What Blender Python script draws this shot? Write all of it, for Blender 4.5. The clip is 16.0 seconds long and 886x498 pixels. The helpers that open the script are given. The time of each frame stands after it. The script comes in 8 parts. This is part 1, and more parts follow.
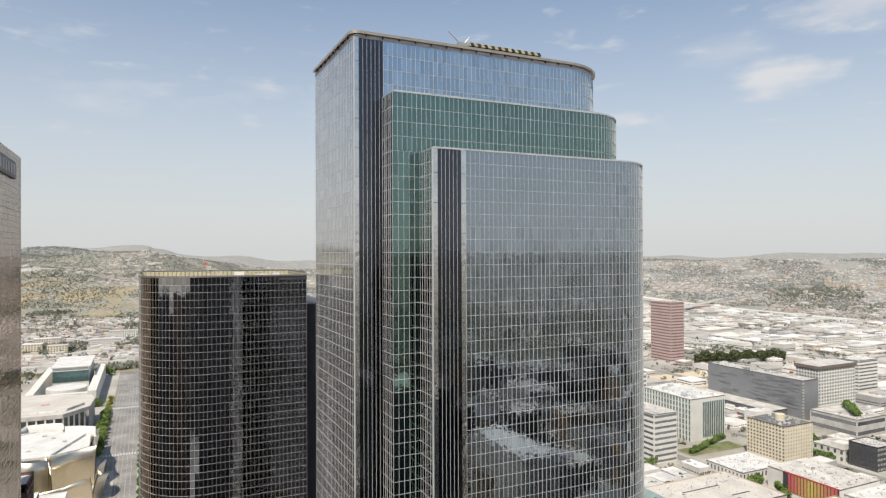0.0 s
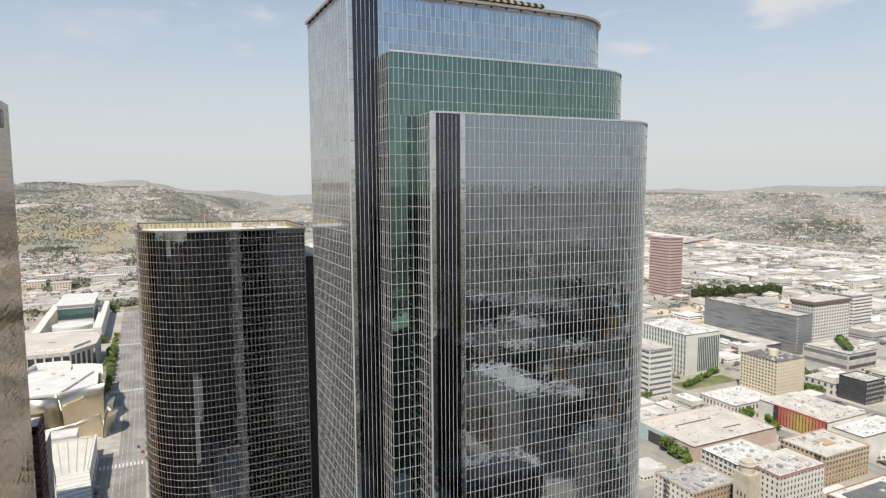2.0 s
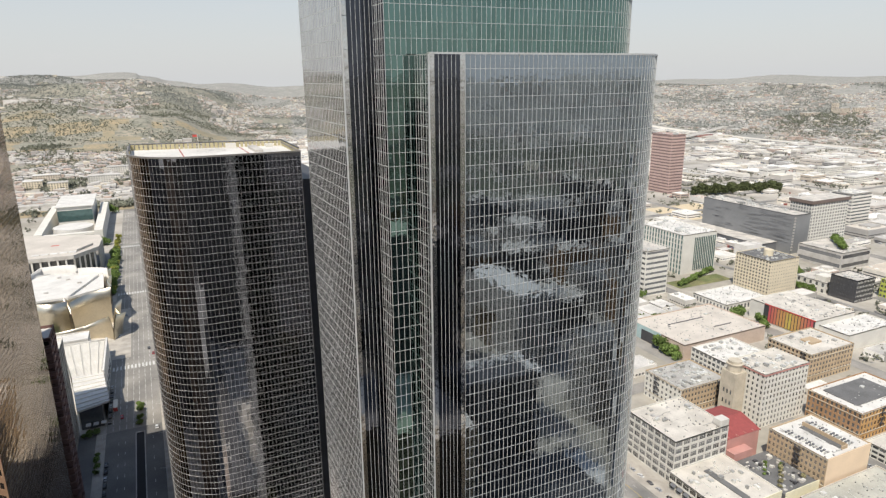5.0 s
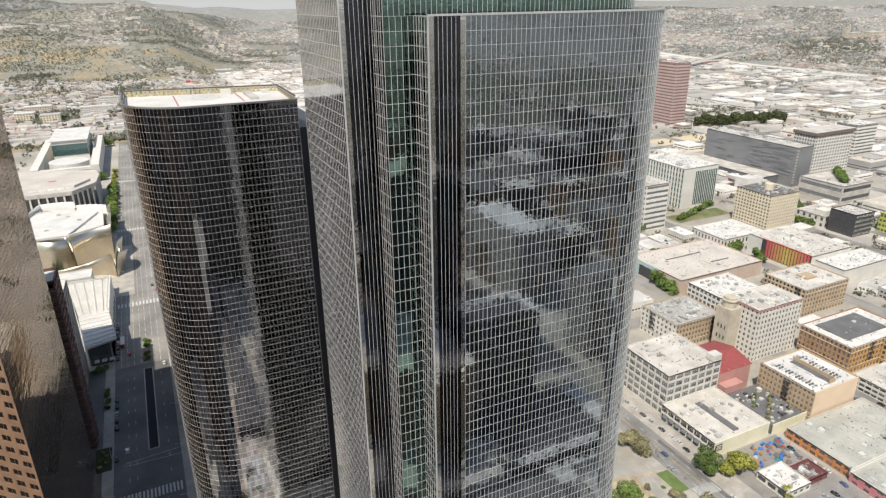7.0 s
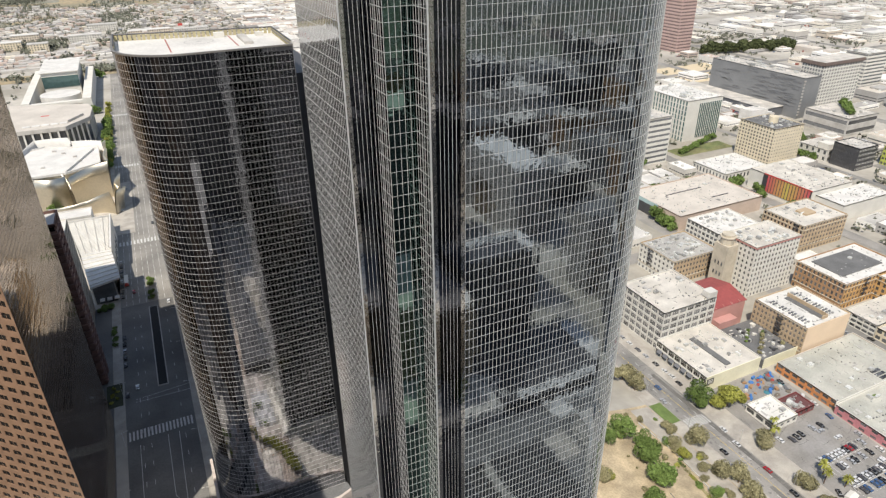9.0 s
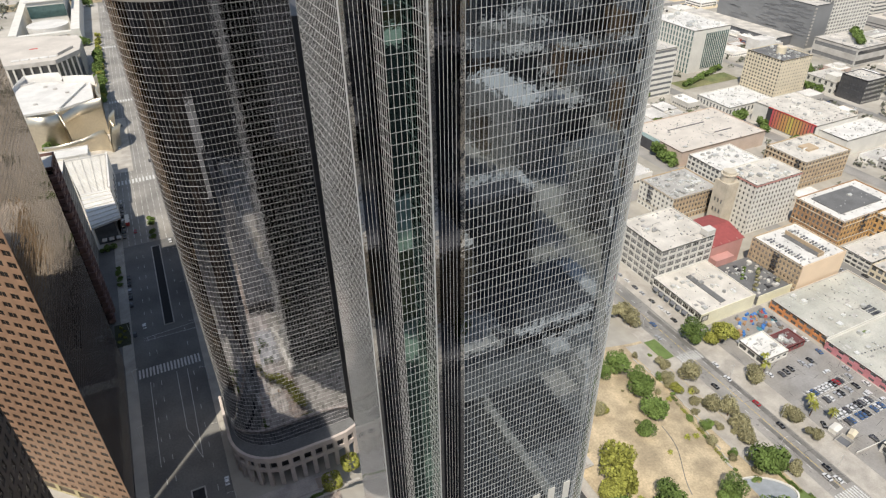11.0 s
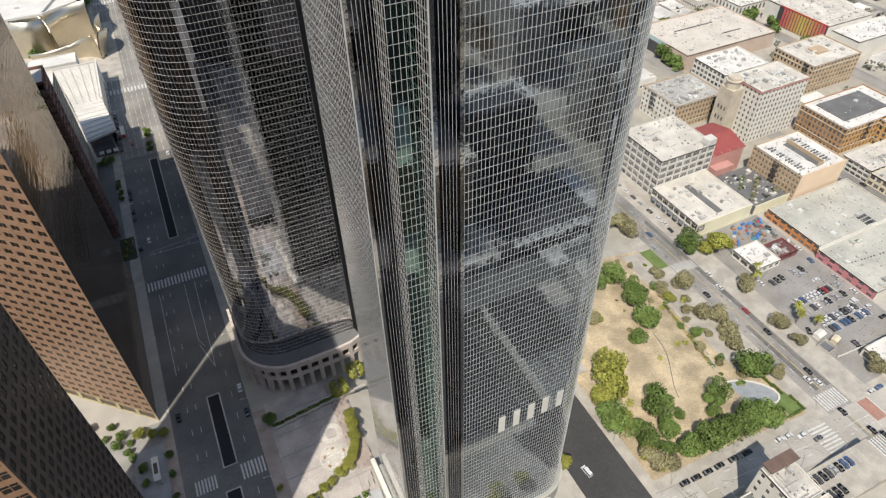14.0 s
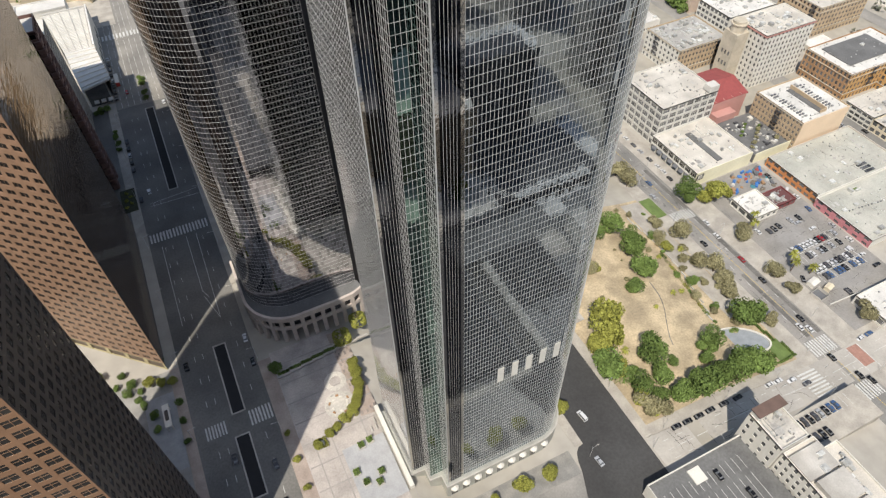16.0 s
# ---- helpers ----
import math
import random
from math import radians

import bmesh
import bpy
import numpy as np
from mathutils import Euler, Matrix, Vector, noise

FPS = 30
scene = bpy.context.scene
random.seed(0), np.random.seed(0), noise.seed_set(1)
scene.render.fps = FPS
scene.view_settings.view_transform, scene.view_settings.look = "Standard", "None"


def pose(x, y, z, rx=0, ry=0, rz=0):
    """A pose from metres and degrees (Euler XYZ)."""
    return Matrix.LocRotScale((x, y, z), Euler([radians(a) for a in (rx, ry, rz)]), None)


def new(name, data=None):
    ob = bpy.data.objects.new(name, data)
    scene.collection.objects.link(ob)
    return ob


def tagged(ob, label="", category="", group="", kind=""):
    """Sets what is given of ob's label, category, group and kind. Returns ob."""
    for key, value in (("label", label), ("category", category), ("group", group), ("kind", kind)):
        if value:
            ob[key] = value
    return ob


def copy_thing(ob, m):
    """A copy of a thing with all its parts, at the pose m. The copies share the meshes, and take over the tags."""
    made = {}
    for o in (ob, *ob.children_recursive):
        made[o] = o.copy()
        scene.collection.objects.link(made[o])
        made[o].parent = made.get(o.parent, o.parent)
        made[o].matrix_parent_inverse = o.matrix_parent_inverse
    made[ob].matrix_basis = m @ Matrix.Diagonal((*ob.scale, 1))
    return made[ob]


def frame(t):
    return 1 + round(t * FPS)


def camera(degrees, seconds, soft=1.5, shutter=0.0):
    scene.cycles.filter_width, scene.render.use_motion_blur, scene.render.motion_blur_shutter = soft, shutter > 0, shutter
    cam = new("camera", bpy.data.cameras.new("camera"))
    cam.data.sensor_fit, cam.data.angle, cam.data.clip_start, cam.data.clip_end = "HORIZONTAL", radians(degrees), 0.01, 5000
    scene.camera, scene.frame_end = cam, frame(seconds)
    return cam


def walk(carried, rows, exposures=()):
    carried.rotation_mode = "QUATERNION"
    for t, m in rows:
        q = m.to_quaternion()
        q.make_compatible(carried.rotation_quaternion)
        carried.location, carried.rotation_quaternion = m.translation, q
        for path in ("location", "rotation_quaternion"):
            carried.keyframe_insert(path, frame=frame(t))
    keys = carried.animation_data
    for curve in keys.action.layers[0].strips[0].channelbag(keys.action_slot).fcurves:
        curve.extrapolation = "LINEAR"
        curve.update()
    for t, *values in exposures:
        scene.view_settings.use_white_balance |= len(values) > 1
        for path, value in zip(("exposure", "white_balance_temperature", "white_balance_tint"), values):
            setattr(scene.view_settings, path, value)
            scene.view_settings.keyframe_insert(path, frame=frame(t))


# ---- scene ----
cam = camera(69.9, 16.0, 1.3)
# seconds, eye x y z, yaw, pitch, roll
PATH = [
    (0.0, -42.644, -95.260, 192.756, -25.110, 0.318, 0.223),
    (1.0, -42.023, -94.278, 195.643, -25.113, -2.596, 0.292),
    (2.0, -41.491, -93.319, 198.381, -25.134, -5.685, 0.369),
    (3.0, -41.035, -92.397, 201.093, -25.169, -8.865, 0.446),
    (4.0, -40.640, -91.522, 203.888, -25.211, -12.057, 0.517),
    (5.0, -40.290, -90.698, 206.751, -25.258, -15.239, 0.581),
    (6.0, -39.969, -89.922, 209.612, -25.307, -18.413, 0.641),
    (7.0, -39.661, -89.194, 212.405, -25.357, -21.581, 0.701),
    (8.0, -39.358, -88.513, 215.097, -25.409, -24.740, 0.762),
    (9.0, -39.055, -87.875, 217.686, -25.461, -27.880, 0.826),
    (10.0, -38.751, -87.279, 220.167, -25.516, -30.991, 0.892),
    (11.0, -38.457, -86.730, 222.537, -25.576, -34.065, 0.962),
    (12.0, -38.204, -86.242, 224.795, -25.647, -37.088, 1.035),
    (13.0, -38.022, -85.827, 226.939, -25.733, -40.052, 1.111),
    (14.0, -37.918, -85.468, 228.999, -25.837, -42.921, 1.185),
    (15.0, -37.838, -85.068, 231.081, -25.950, -45.614, 1.250),
    (16.0, -37.723, -84.521, 233.299, -26.062, -48.039, 1.294),
]
walk(cam, [(t, pose(x, y, z, 90 + pitch, roll, yaw)) for t, x, y, z, yaw, pitch, roll in PATH])

# ---- daylight: hazy early afternoon, sun behind the camera ----
SUN_EL, SUN_AZ = radians(55), radians(227.5)      # azimuth of the sun, counted from +x towards +y
sun = new("sun", bpy.data.lights.new("sun", "SUN"))
sun.data.energy, sun.data.angle, sun.data.color = 5.0, radians(0.6), (1.0, 0.925, 0.81)
to_sun = Vector((math.cos(SUN_EL) * math.cos(SUN_AZ), math.cos(SUN_EL) * math.sin(SUN_AZ), math.sin(SUN_EL)))
sun.matrix_world = Matrix.Translation((0, 0, 400)) @ to_sun.to_track_quat("Z", "Y").to_matrix().to_4x4()

world = bpy.data.worlds.new("hazy_sky")
scene.world = world
world.use_nodes = True
wn, wl = world.node_tree.nodes, world.node_tree.links
wn.clear()
sky = wn.new("ShaderNodeTexSky")
sky.sky_type, sky.sun_disc = "NISHITA", False
sky.sun_elevation, sky.sun_rotation = SUN_EL, radians(90) - SUN_AZ
sky.air_density, sky.dust_density, sky.ozone_density, sky.altitude = 1.0, 1.2, 1.5, 200
coord = wn.new("ShaderNodeTexCoord")
stretch = wn.new("ShaderNodeMapping")
stretch.inputs["Scale"].default_value = (1.0, 1.0, 3.2)
puffs = wn.new("ShaderNodeTexNoise")
puffs.inputs["Scale"].default_value, puffs.inputs["Detail"].default_value, puffs.inputs["Roughness"].default_value = 2.3, 7, 0.55
veil = wn.new("ShaderNodeMapRange")
veil.inputs[1].default_value, veil.inputs[2].default_value, veil.inputs[4].default_value = 0.60, 0.80, 0.75
cloud = wn.new("ShaderNodeMix")
cloud.data_type = "RGBA"
cloud.inputs["B"].default_value = (6.4, 6.4, 6.5, 1)
back = wn.new("ShaderNodeBackground")
back.inputs["Strength"].default_value = 0.131
wout = wn.new("ShaderNodeOutputWorld")
wl.new(coord.outputs["Generated"], stretch.inputs["Vector"])
wl.new(stretch.outputs["Vector"], puffs.inputs["Vector"])
wl.new(puffs.outputs["Fac"], veil.inputs[0])
wl.new(veil.outputs[0], cloud.inputs["Factor"])
clear = wn.new("ShaderNodeMix")                # clear summer blue
clear.data_type, clear.blend_type = "RGBA", "MULTIPLY"
clear.inputs["Factor"].default_value = 1.0
clear.inputs["B"].default_value = (0.97, 1.015, 1.0, 1)
wl.new(sky.outputs["Color"], clear.inputs["A"])
wl.new(clear.outputs["Result"], cloud.inputs["A"])
up = wn.new("ShaderNodeSeparateXYZ")
wl.new(coord.outputs["Generated"], up.inputs[0])
low = wn.new("ShaderNodeMapRange")            # summer haze towards the horizon
low.interpolation_type = "SMOOTHSTEP"
low.inputs[1].default_value, low.inputs[2].default_value, low.inputs[3].default_value, low.inputs[4].default_value = -0.05, 0.50, 0.93, 0.08
haze = wn.new("ShaderNodeMix")
haze.data_type = "RGBA"
haze.inputs["B"].default_value = (4.95, 5.0, 5.08, 1)
wl.new(up.outputs["Z"], low.inputs[0])
wl.new(low.outputs[0], haze.inputs["Factor"])
# small fair-weather clouds
last = cloud.outputs["Result"]
wisps = wn.new("ShaderNodeTexNoise")
wisps.inputs["Scale"].default_value, wisps.inputs["Detail"].default_value = 16.0, 6
wl.new(stretch.outputs["Vector"], wisps.inputs["Vector"])
for where, size, amount in (((0.78, 0.581, 0.234), 0.095, 0.7), ((0.641, 0.742, 0.198), 0.045, 0.45), ((0.81, 0.50, 0.315), 0.12, 0.5), ((0.73, 0.63, 0.275), 0.09, 0.22)):
    off = wn.new("ShaderNodeVectorMath")
    off.operation = "SUBTRACT"
    off.inputs[1].default_value = where
    wl.new(coord.outputs["Generated"], off.inputs[0])
    flat = wn.new("ShaderNodeVectorMath")
    flat.operation = "MULTIPLY"
    flat.inputs[1].default_value = (1, 1, 2.4)
    wl.new(off.outputs[0], flat.inputs[0])
    far = wn.new("ShaderNodeVectorMath")
    far.operation = "LENGTH"
    wl.new(flat.outputs[0], far.inputs[0])
    soft_edge = wn.new("ShaderNodeMapRange")
    soft_edge.inputs[1].default_value, soft_edge.inputs[2].default_value, soft_edge.inputs[3].default_value, soft_edge.inputs[4].default_value = 0.0, size, 0.62, -0.05
    wl.new(far.outputs["Value"], soft_edge.inputs[0])
    both = wn.new("ShaderNodeMath")
    both.operation = "MULTIPLY_ADD"
    both.inputs[1].default_value = 1.0
    wl.new(wisps.outputs["Fac"], both.inputs[0]), wl.new(soft_edge.outputs[0], both.inputs[2])
    body = wn.new("ShaderNodeMapRange")
    body.interpolation_type = "SMOOTHSTEP"
    body.inputs[1].default_value, body.inputs[2].default_value, body.inputs[4].default_value = 0.52, 1.12, amount
    wl.new(both.outputs[0], body.inputs[0])
    puff = wn.new("ShaderNodeMix")
    puff.data_type = "RGBA"
    puff.inputs["B"].default_value = (6.6, 6.35, 6.15, 1)
    wl.new(body.outputs[0], puff.inputs["Factor"])
    wl.new(last, puff.inputs["A"])
    last = puff.outputs["Result"]
wl.new(last, haze.inputs["A"])
wl.new(haze.outputs["Result"], back.inputs["Color"])
wl.new(back.outputs["Background"], wout.inputs["Surface"])
scene.view_settings.exposure = 0.05

# ---- materials ----
def material(name, color, rough=0.8, metal=0.0, var=0.12, scale=0.35, fine=6.0, bump=0.0, tint=None, spots=0.0, per_object=0.0, per_island=0.0, spec=0.5, wave=0.0, wave_scale=0.4, wave_stretch=None):
    """A surface with two scales of variation in tone, and relief."""
    m = bpy.data.materials.new(name)
    m.use_nodes = True
    n, l = m.node_tree.nodes, m.node_tree.links
    b = n["Principled BSDF"]
    b.inputs["Roughness"].default_value, b.inputs["Metallic"].default_value = rough, metal
    b.inputs["Specular IOR Level"].default_value = spec
    geo = n.new("ShaderNodeNewGeometry")
    big, small = n.new("ShaderNodeTexNoise"), n.new("ShaderNodeTexNoise")
    for t, s in ((big, scale), (small, fine)):
        l.new(geo.outputs["Position"], t.inputs["Vector"])
        t.inputs["Scale"].default_value, t.inputs["Detail"].default_value = s, 5
    ramp = n.new("ShaderNodeMapRange")
    ramp.inputs[1].default_value, ramp.inputs[2].default_value = 0.3, 0.7
    ramp.inputs[3].default_value, ramp.inputs[4].default_value = 1 - var, 1 + var
    l.new(big.outputs["Fac"], ramp.inputs[0])
    ramp2 = n.new("ShaderNodeMapRange")
    ramp2.inputs[1].default_value, ramp2.inputs[2].default_value = 0.3, 0.7
    ramp2.inputs[3].default_value, ramp2.inputs[4].default_value = 1 - var * 0.7, 1 + var * 0.7
    l.new(small.outputs["Fac"], ramp2.inputs[0])
    mul = n.new("ShaderNodeMath")
    mul.operation = "MULTIPLY"
    l.new(ramp.outputs[0], mul.inputs[0]), l.new(ramp2.outputs[0], mul.inputs[1])
    last = mul
    for source, amount in (("obj", per_object), ("island", per_island)):
        if amount:
            info = n.new("ShaderNodeObjectInfo") if source == "obj" else geo
            r = n.new("ShaderNodeMapRange")
            r.inputs[3].default_value, r.inputs[4].default_value = 1 - amount, 1 + amount
            l.new(info.outputs["Random" if source == "obj" else "Random Per Island"], r.inputs[0])
            k = n.new("ShaderNodeMath")
            k.operation = "MULTIPLY"
            l.new(last.outputs[0], k.inputs[0]), l.new(r.outputs[0], k.inputs[1])
            last = k
    shade = n.new("ShaderNodeVectorMath")
    shade.operation = "SCALE"
    l.new(last.outputs[0], shade.inputs["Scale"])
    if tint:
        mix = n.new("ShaderNodeMix")
        mix.data_type = "RGBA"
        mix.inputs["A"].default_value, mix.inputs["B"].default_value = (*color, 1), (*tint, 1)
        patch = n.new("ShaderNodeTexNoise")
        patch.inputs["Scale"].default_value, patch.inputs["Detail"].default_value = scale * 0.6 + spots, 6
        l.new(geo.outputs["Position"], patch.inputs["Vector"])
        pr = n.new("ShaderNodeMapRange")
        pr.inputs[1].default_value, pr.inputs[2].default_value = 0.42, 0.62
        l.new(patch.outputs["Fac"], pr.inputs[0]), l.new(pr.outputs[0], mix.inputs["Factor"])
        l.new(mix.outputs["Result"], shade.inputs[0])
    else:
        shade.inputs[0].default_value = color
    l.new(shade.outputs["Vector"], b.inputs["Base Color"])
    if bump or wave:
        bp = n.new("ShaderNodeBump")
        if wave:
            wv = n.new("ShaderNodeTexNoise")
            wv.inputs["Scale"].default_value, wv.inputs["Detail"].default_value = wave_scale, 2
            l.new(geo.outputs["Position"], wv.inputs["Vector"])
            if wave_stretch:
                squash = n.new("ShaderNodeVectorMath")
                squash.operation = "MULTIPLY"
                squash.inputs[1].default_value = wave_stretch
                l.new(geo.outputs["Position"], squash.inputs[0]), l.new(squash.outputs[0], wv.inputs["Vector"])
            l.new(wv.outputs["Fac"], bp.inputs["Height"])
            bp.inputs["Strength"].default_value, bp.inputs["Distance"].default_value = 1.0, wave
        else:
            l.new(small.outputs["Fac"], bp.inputs["Height"])
            bp.inputs["Strength"].default_value, bp.inputs["Distance"].default_value = 0.6, bump
        l.new(bp.outputs["Normal"], b.inputs["Normal"])
    return m


def glass(name, color, rough=0.02, wave=0.008, wave_scale=1.1, island=0.12, stretch=None):
    """Mirror-coated curtain-wall glass, slightly wavy."""
    return material(name, color, rough, 1.0, 0.03, 0.1, 2.0, per_island=island, wave=wave, wave_scale=wave_scale, wave_stretch=stretch)


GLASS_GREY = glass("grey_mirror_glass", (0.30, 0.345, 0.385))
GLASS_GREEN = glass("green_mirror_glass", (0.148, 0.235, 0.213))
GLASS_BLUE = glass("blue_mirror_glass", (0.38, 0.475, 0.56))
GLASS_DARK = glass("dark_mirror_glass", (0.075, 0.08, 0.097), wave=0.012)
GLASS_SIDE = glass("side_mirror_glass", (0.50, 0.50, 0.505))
GLASS_BLACK = glass("black_mirror_glass", (0.50, 0.50, 0.52), wave=0.012, island=0.28)
GLASS_BRONZE = glass("bronze_mirror_glass", (0.41, 0.30, 0.195), wave=0.10, wave_scale=0.3, stretch=(1, 0.35, 1.3), island=0.25)
WINDOW = material("window_glass", (0.10, 0.102, 0.105), 0.1, 0.0, 0.2, 0.3, spec=0.9, per_object=0.6)
WINDOW_DARK = material("dark_tinted_window", (0.022, 0.02, 0.018), 0.18, 0.0, 0.2, 0.3, spec=0.35, per_object=0.5)
WINDOW_TEAL = material("teal_window_glass", (0.10, 0.17, 0.165), 0.1, 0.3, 0.2, 0.2, per_object=0.3)
MULLION_DARK = material("grey_aluminium", (0.24, 0.24, 0.24), 0.45, 0.4, 0.08)
MULLION = material("pale_aluminium", (0.55, 0.55, 0.54), 0.45, 0.35, 0.08)
CLAD = material("brushed_steel_strip", (0.64, 0.635, 0.62), 0.1, 1.0, 0.1, 0.25, 3.0, wave=0.05, wave_scale=0.6)
ROOF_WHITE = material("white_roof_membrane", (0.585, 0.57, 0.54), 0.8, var=0.13, scale=0.08, fine=1.5)
ROOF_GREY = material("grey_roof_felt", (0.42, 0.40, 0.37), 0.9, var=0.2, scale=0.1, fine=1.2, tint=(0.51, 0.48, 0.435))
ROOF_DARK = material("dark_roof_felt", (0.13, 0.13, 0.13), 0.9, var=0.2, scale=0.1, fine=1.2)
ROOF_RED = material("red_metal_roof", (0.27, 0.065, 0.06), 0.6, var=0.12)
CONCRETE = material("concrete", (0.46, 0.44, 0.41), 0.9, var=0.12, scale=0.15, fine=2.0, tint=(0.38, 0.36, 0.33))
WHITE_WALL = material("white_painted_wall", (0.61, 0.59, 0.54), 0.85, var=0.08, scale=0.1, fine=1.5)
CREAM = material("cream_painted_wall", (0.62, 0.545, 0.41), 0.85, var=0.08, scale=0.1, fine=1.5)
PEACH = material("peach_painted_wall", (0.70, 0.545, 0.39), 0.85, var=0.06, scale=0.1, fine=1.5)
TAN = material("tan_brick", (0.43, 0.33, 0.22), 0.9, var=0.14, scale=0.12, fine=2.5)
BROWN_BRICK = material("brown_brick", (0.33, 0.20, 0.11), 0.9, var=0.14, scale=0.12, fine=2.5)
PINK = material("pink_stucco", (0.46, 0.245, 0.215), 0.9, var=0.1, scale=0.12)
PINK_BROWN = material("pink_brown_precast", (0.44, 0.315, 0.285), 0.9, var=0.1, scale=0.05)
SLATE = material("dark_grey_panel", (0.15, 0.155, 0.165), 0.55, 0.2, 0.1, 0.05, 1.0)
BLACKISH = material("black_panel", (0.06, 0.06, 0.065), 0.5, 0.1, 0.15, 0.2)
GRANITE = material("reddish_polished_granite", (0.27, 0.168, 0.11), 0.35, 0.0, 0.16, 0.2, 3.0, spec=0.45)
GRANITE_DARK = material("dark_bronze_frame", (0.10, 0.075, 0.06), 0.35, 0.3, 0.1, 0.2)
STEEL = material("satin_stainless_steel", (0.66, 0.60, 0.485), 0.34, 1.0, 0.08, 0.05, 0.6, wave=0.15, wave_scale=0.06)
ASPHALT = material("asphalt", (0.185, 0.18, 0.17), 0.9, var=0.16, scale=0.05, fine=1.2, tint=(0.28, 0.265, 0.245))
ROAD_PALE = material("worn_pale_concrete_road", (0.41, 0.385, 0.35), 0.9, var=0.1, scale=0.06, fine=1.0, tint=(0.34, 0.32, 0.29))
# dark asphalt; its tone also stands for tower shade on avenue and court
ASPHALT_DARK_AND_SHADED = material("dark_and_shaded_asphalt", (0.13, 0.127, 0.122), 0.9, var=0.22, scale=0.05, fine=1.2, tint=(0.17, 0.165, 0.155))
ASPHALT_FRESH = material("fresh_asphalt", (0.045, 0.044, 0.044), 0.85, var=0.2, scale=0.06, fine=1.0, tint=(0.05, 0.05, 0.05))
PAVEMENT = material("pavement_concrete", (0.405, 0.375, 0.33), 0.9, var=0.12, scale=0.2, fine=1.5, tint=(0.33, 0.305, 0.27))
PAINT = material("road_paint", (0.54, 0.54, 0.52), 0.8, var=0.2, scale=1.0, fine=4.0)
GROUND = material("urban_ground", (0.41, 0.385, 0.345), 0.95, var=0.14, scale=0.012, fine=0.15, tint=(0.29, 0.27, 0.23), spots=0.004)
PLAZA = material("granite_paving", (0.42, 0.38, 0.355), 0.8, var=0.16, scale=0.15, fine=1.5, tint=(0.35, 0.32, 0.30))
DRY_GRASS = material("dry_grass", (0.49, 0.395, 0.26), 0.95, var=0.26, scale=0.11, fine=1.1, bump=0.1, tint=(0.37, 0.30, 0.20))
GRASS = material("mown_grass", (0.12, 0.17, 0.05), 0.95, var=0.2, scale=0.3, fine=3.0)
BARK = material("bark", (0.12, 0.085, 0.06), 0.95, var=0.2, scale=1.0, bump=0.05)
LEAF = material("green_leaves", (0.125, 0.18, 0.052), 0.8, spec=0.12, var=0.3, scale=0.15, fine=1.5, per_island=0.25, per_object=0.2)
LEAF_YELLOW = material("yellow_green_leaves", (0.25, 0.255, 0.06), 0.8, spec=0.12, var=0.25, scale=0.15, fine=1.5, per_island=0.4, per_object=0.15)
LEAF_OLIVE = material("olive_leaves", (0.265, 0.245, 0.14), 0.8, spec=0.12, var=0.25, scale=0.15, fine=1.5, per_island=0.4, per_object=0.2)
TYRE = material("tyre_rubber", (0.02, 0.02, 0.02), 0.8)
YELLOW = material("yellow_paint", (0.42, 0.37, 0.22), 0.7)
BLACK = material("black_paint", (0.025, 0.025, 0.025), 0.6)
RED = material("red_paint", (0.45, 0.06, 0.05), 0.6)
DARK_VOID = material("dark_interior", (0.02, 0.02, 0.022), 0.9)


def palette_ground(name, a, b, c, scale):
    """Land mottled by cells of two tones within broader patches."""
    m = material(name, a, 0.95, var=0.08, scale=scale * 0.4, fine=scale * 6, tint=c)
    n, l = m.node_tree.nodes, m.node_tree.links
    geo = [x for x in n if x.type == "NEW_GEOMETRY"][0]
    cells = n.new("ShaderNodeTexVoronoi")
    cells.inputs["Scale"].default_value = scale * 2.2
    l.new(geo.outputs["Position"], cells.inputs["Vector"])
    grey = n.new("ShaderNodeSeparateColor")
    l.new(cells.outputs["Color"], grey.inputs[0])
    step = n.new("ShaderNodeMapRange")
    step.inputs[1].default_value, step.inputs[2].default_value = 0.45, 0.6
    l.new(grey.outputs[0], step.inputs[0])
    mix = n.new("ShaderNodeMix")
    mix.data_type = "RGBA"
    mix.inputs["B"].default_value = (*b, 1)
    old = [x for x in n if x.type == "MIX"][0]
    scale_node = [x for x in n if x.type == "VECT_MATH"][0]
    l.new(step.outputs[0], mix.inputs["Factor"])
    l.new(old.outputs["Result"], mix.inputs["A"])
    l.new(mix.outputs["Result"], scale_node.inputs[0])
    return m


# far built-up slopes take pale low-contrast tones, haze put into the colour
HILLSIDE_HAZED = palette_ground("hazed_built_up_hillside", (0.31, 0.30, 0.275), (0.235, 0.235, 0.215), (0.27, 0.265, 0.24), 0.05)
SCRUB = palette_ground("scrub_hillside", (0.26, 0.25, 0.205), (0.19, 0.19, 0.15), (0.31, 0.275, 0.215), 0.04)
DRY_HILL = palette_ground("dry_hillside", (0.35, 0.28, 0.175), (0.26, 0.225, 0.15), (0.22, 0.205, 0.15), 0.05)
# rear land coloured dark to stand for the shaded town in the mirror glass
REAR_DARK = palette_ground("darkened_rear_land", (0.12, 0.12, 0.09), (0.07, 0.08, 0.05), (0.17, 0.165, 0.14), 0.02)
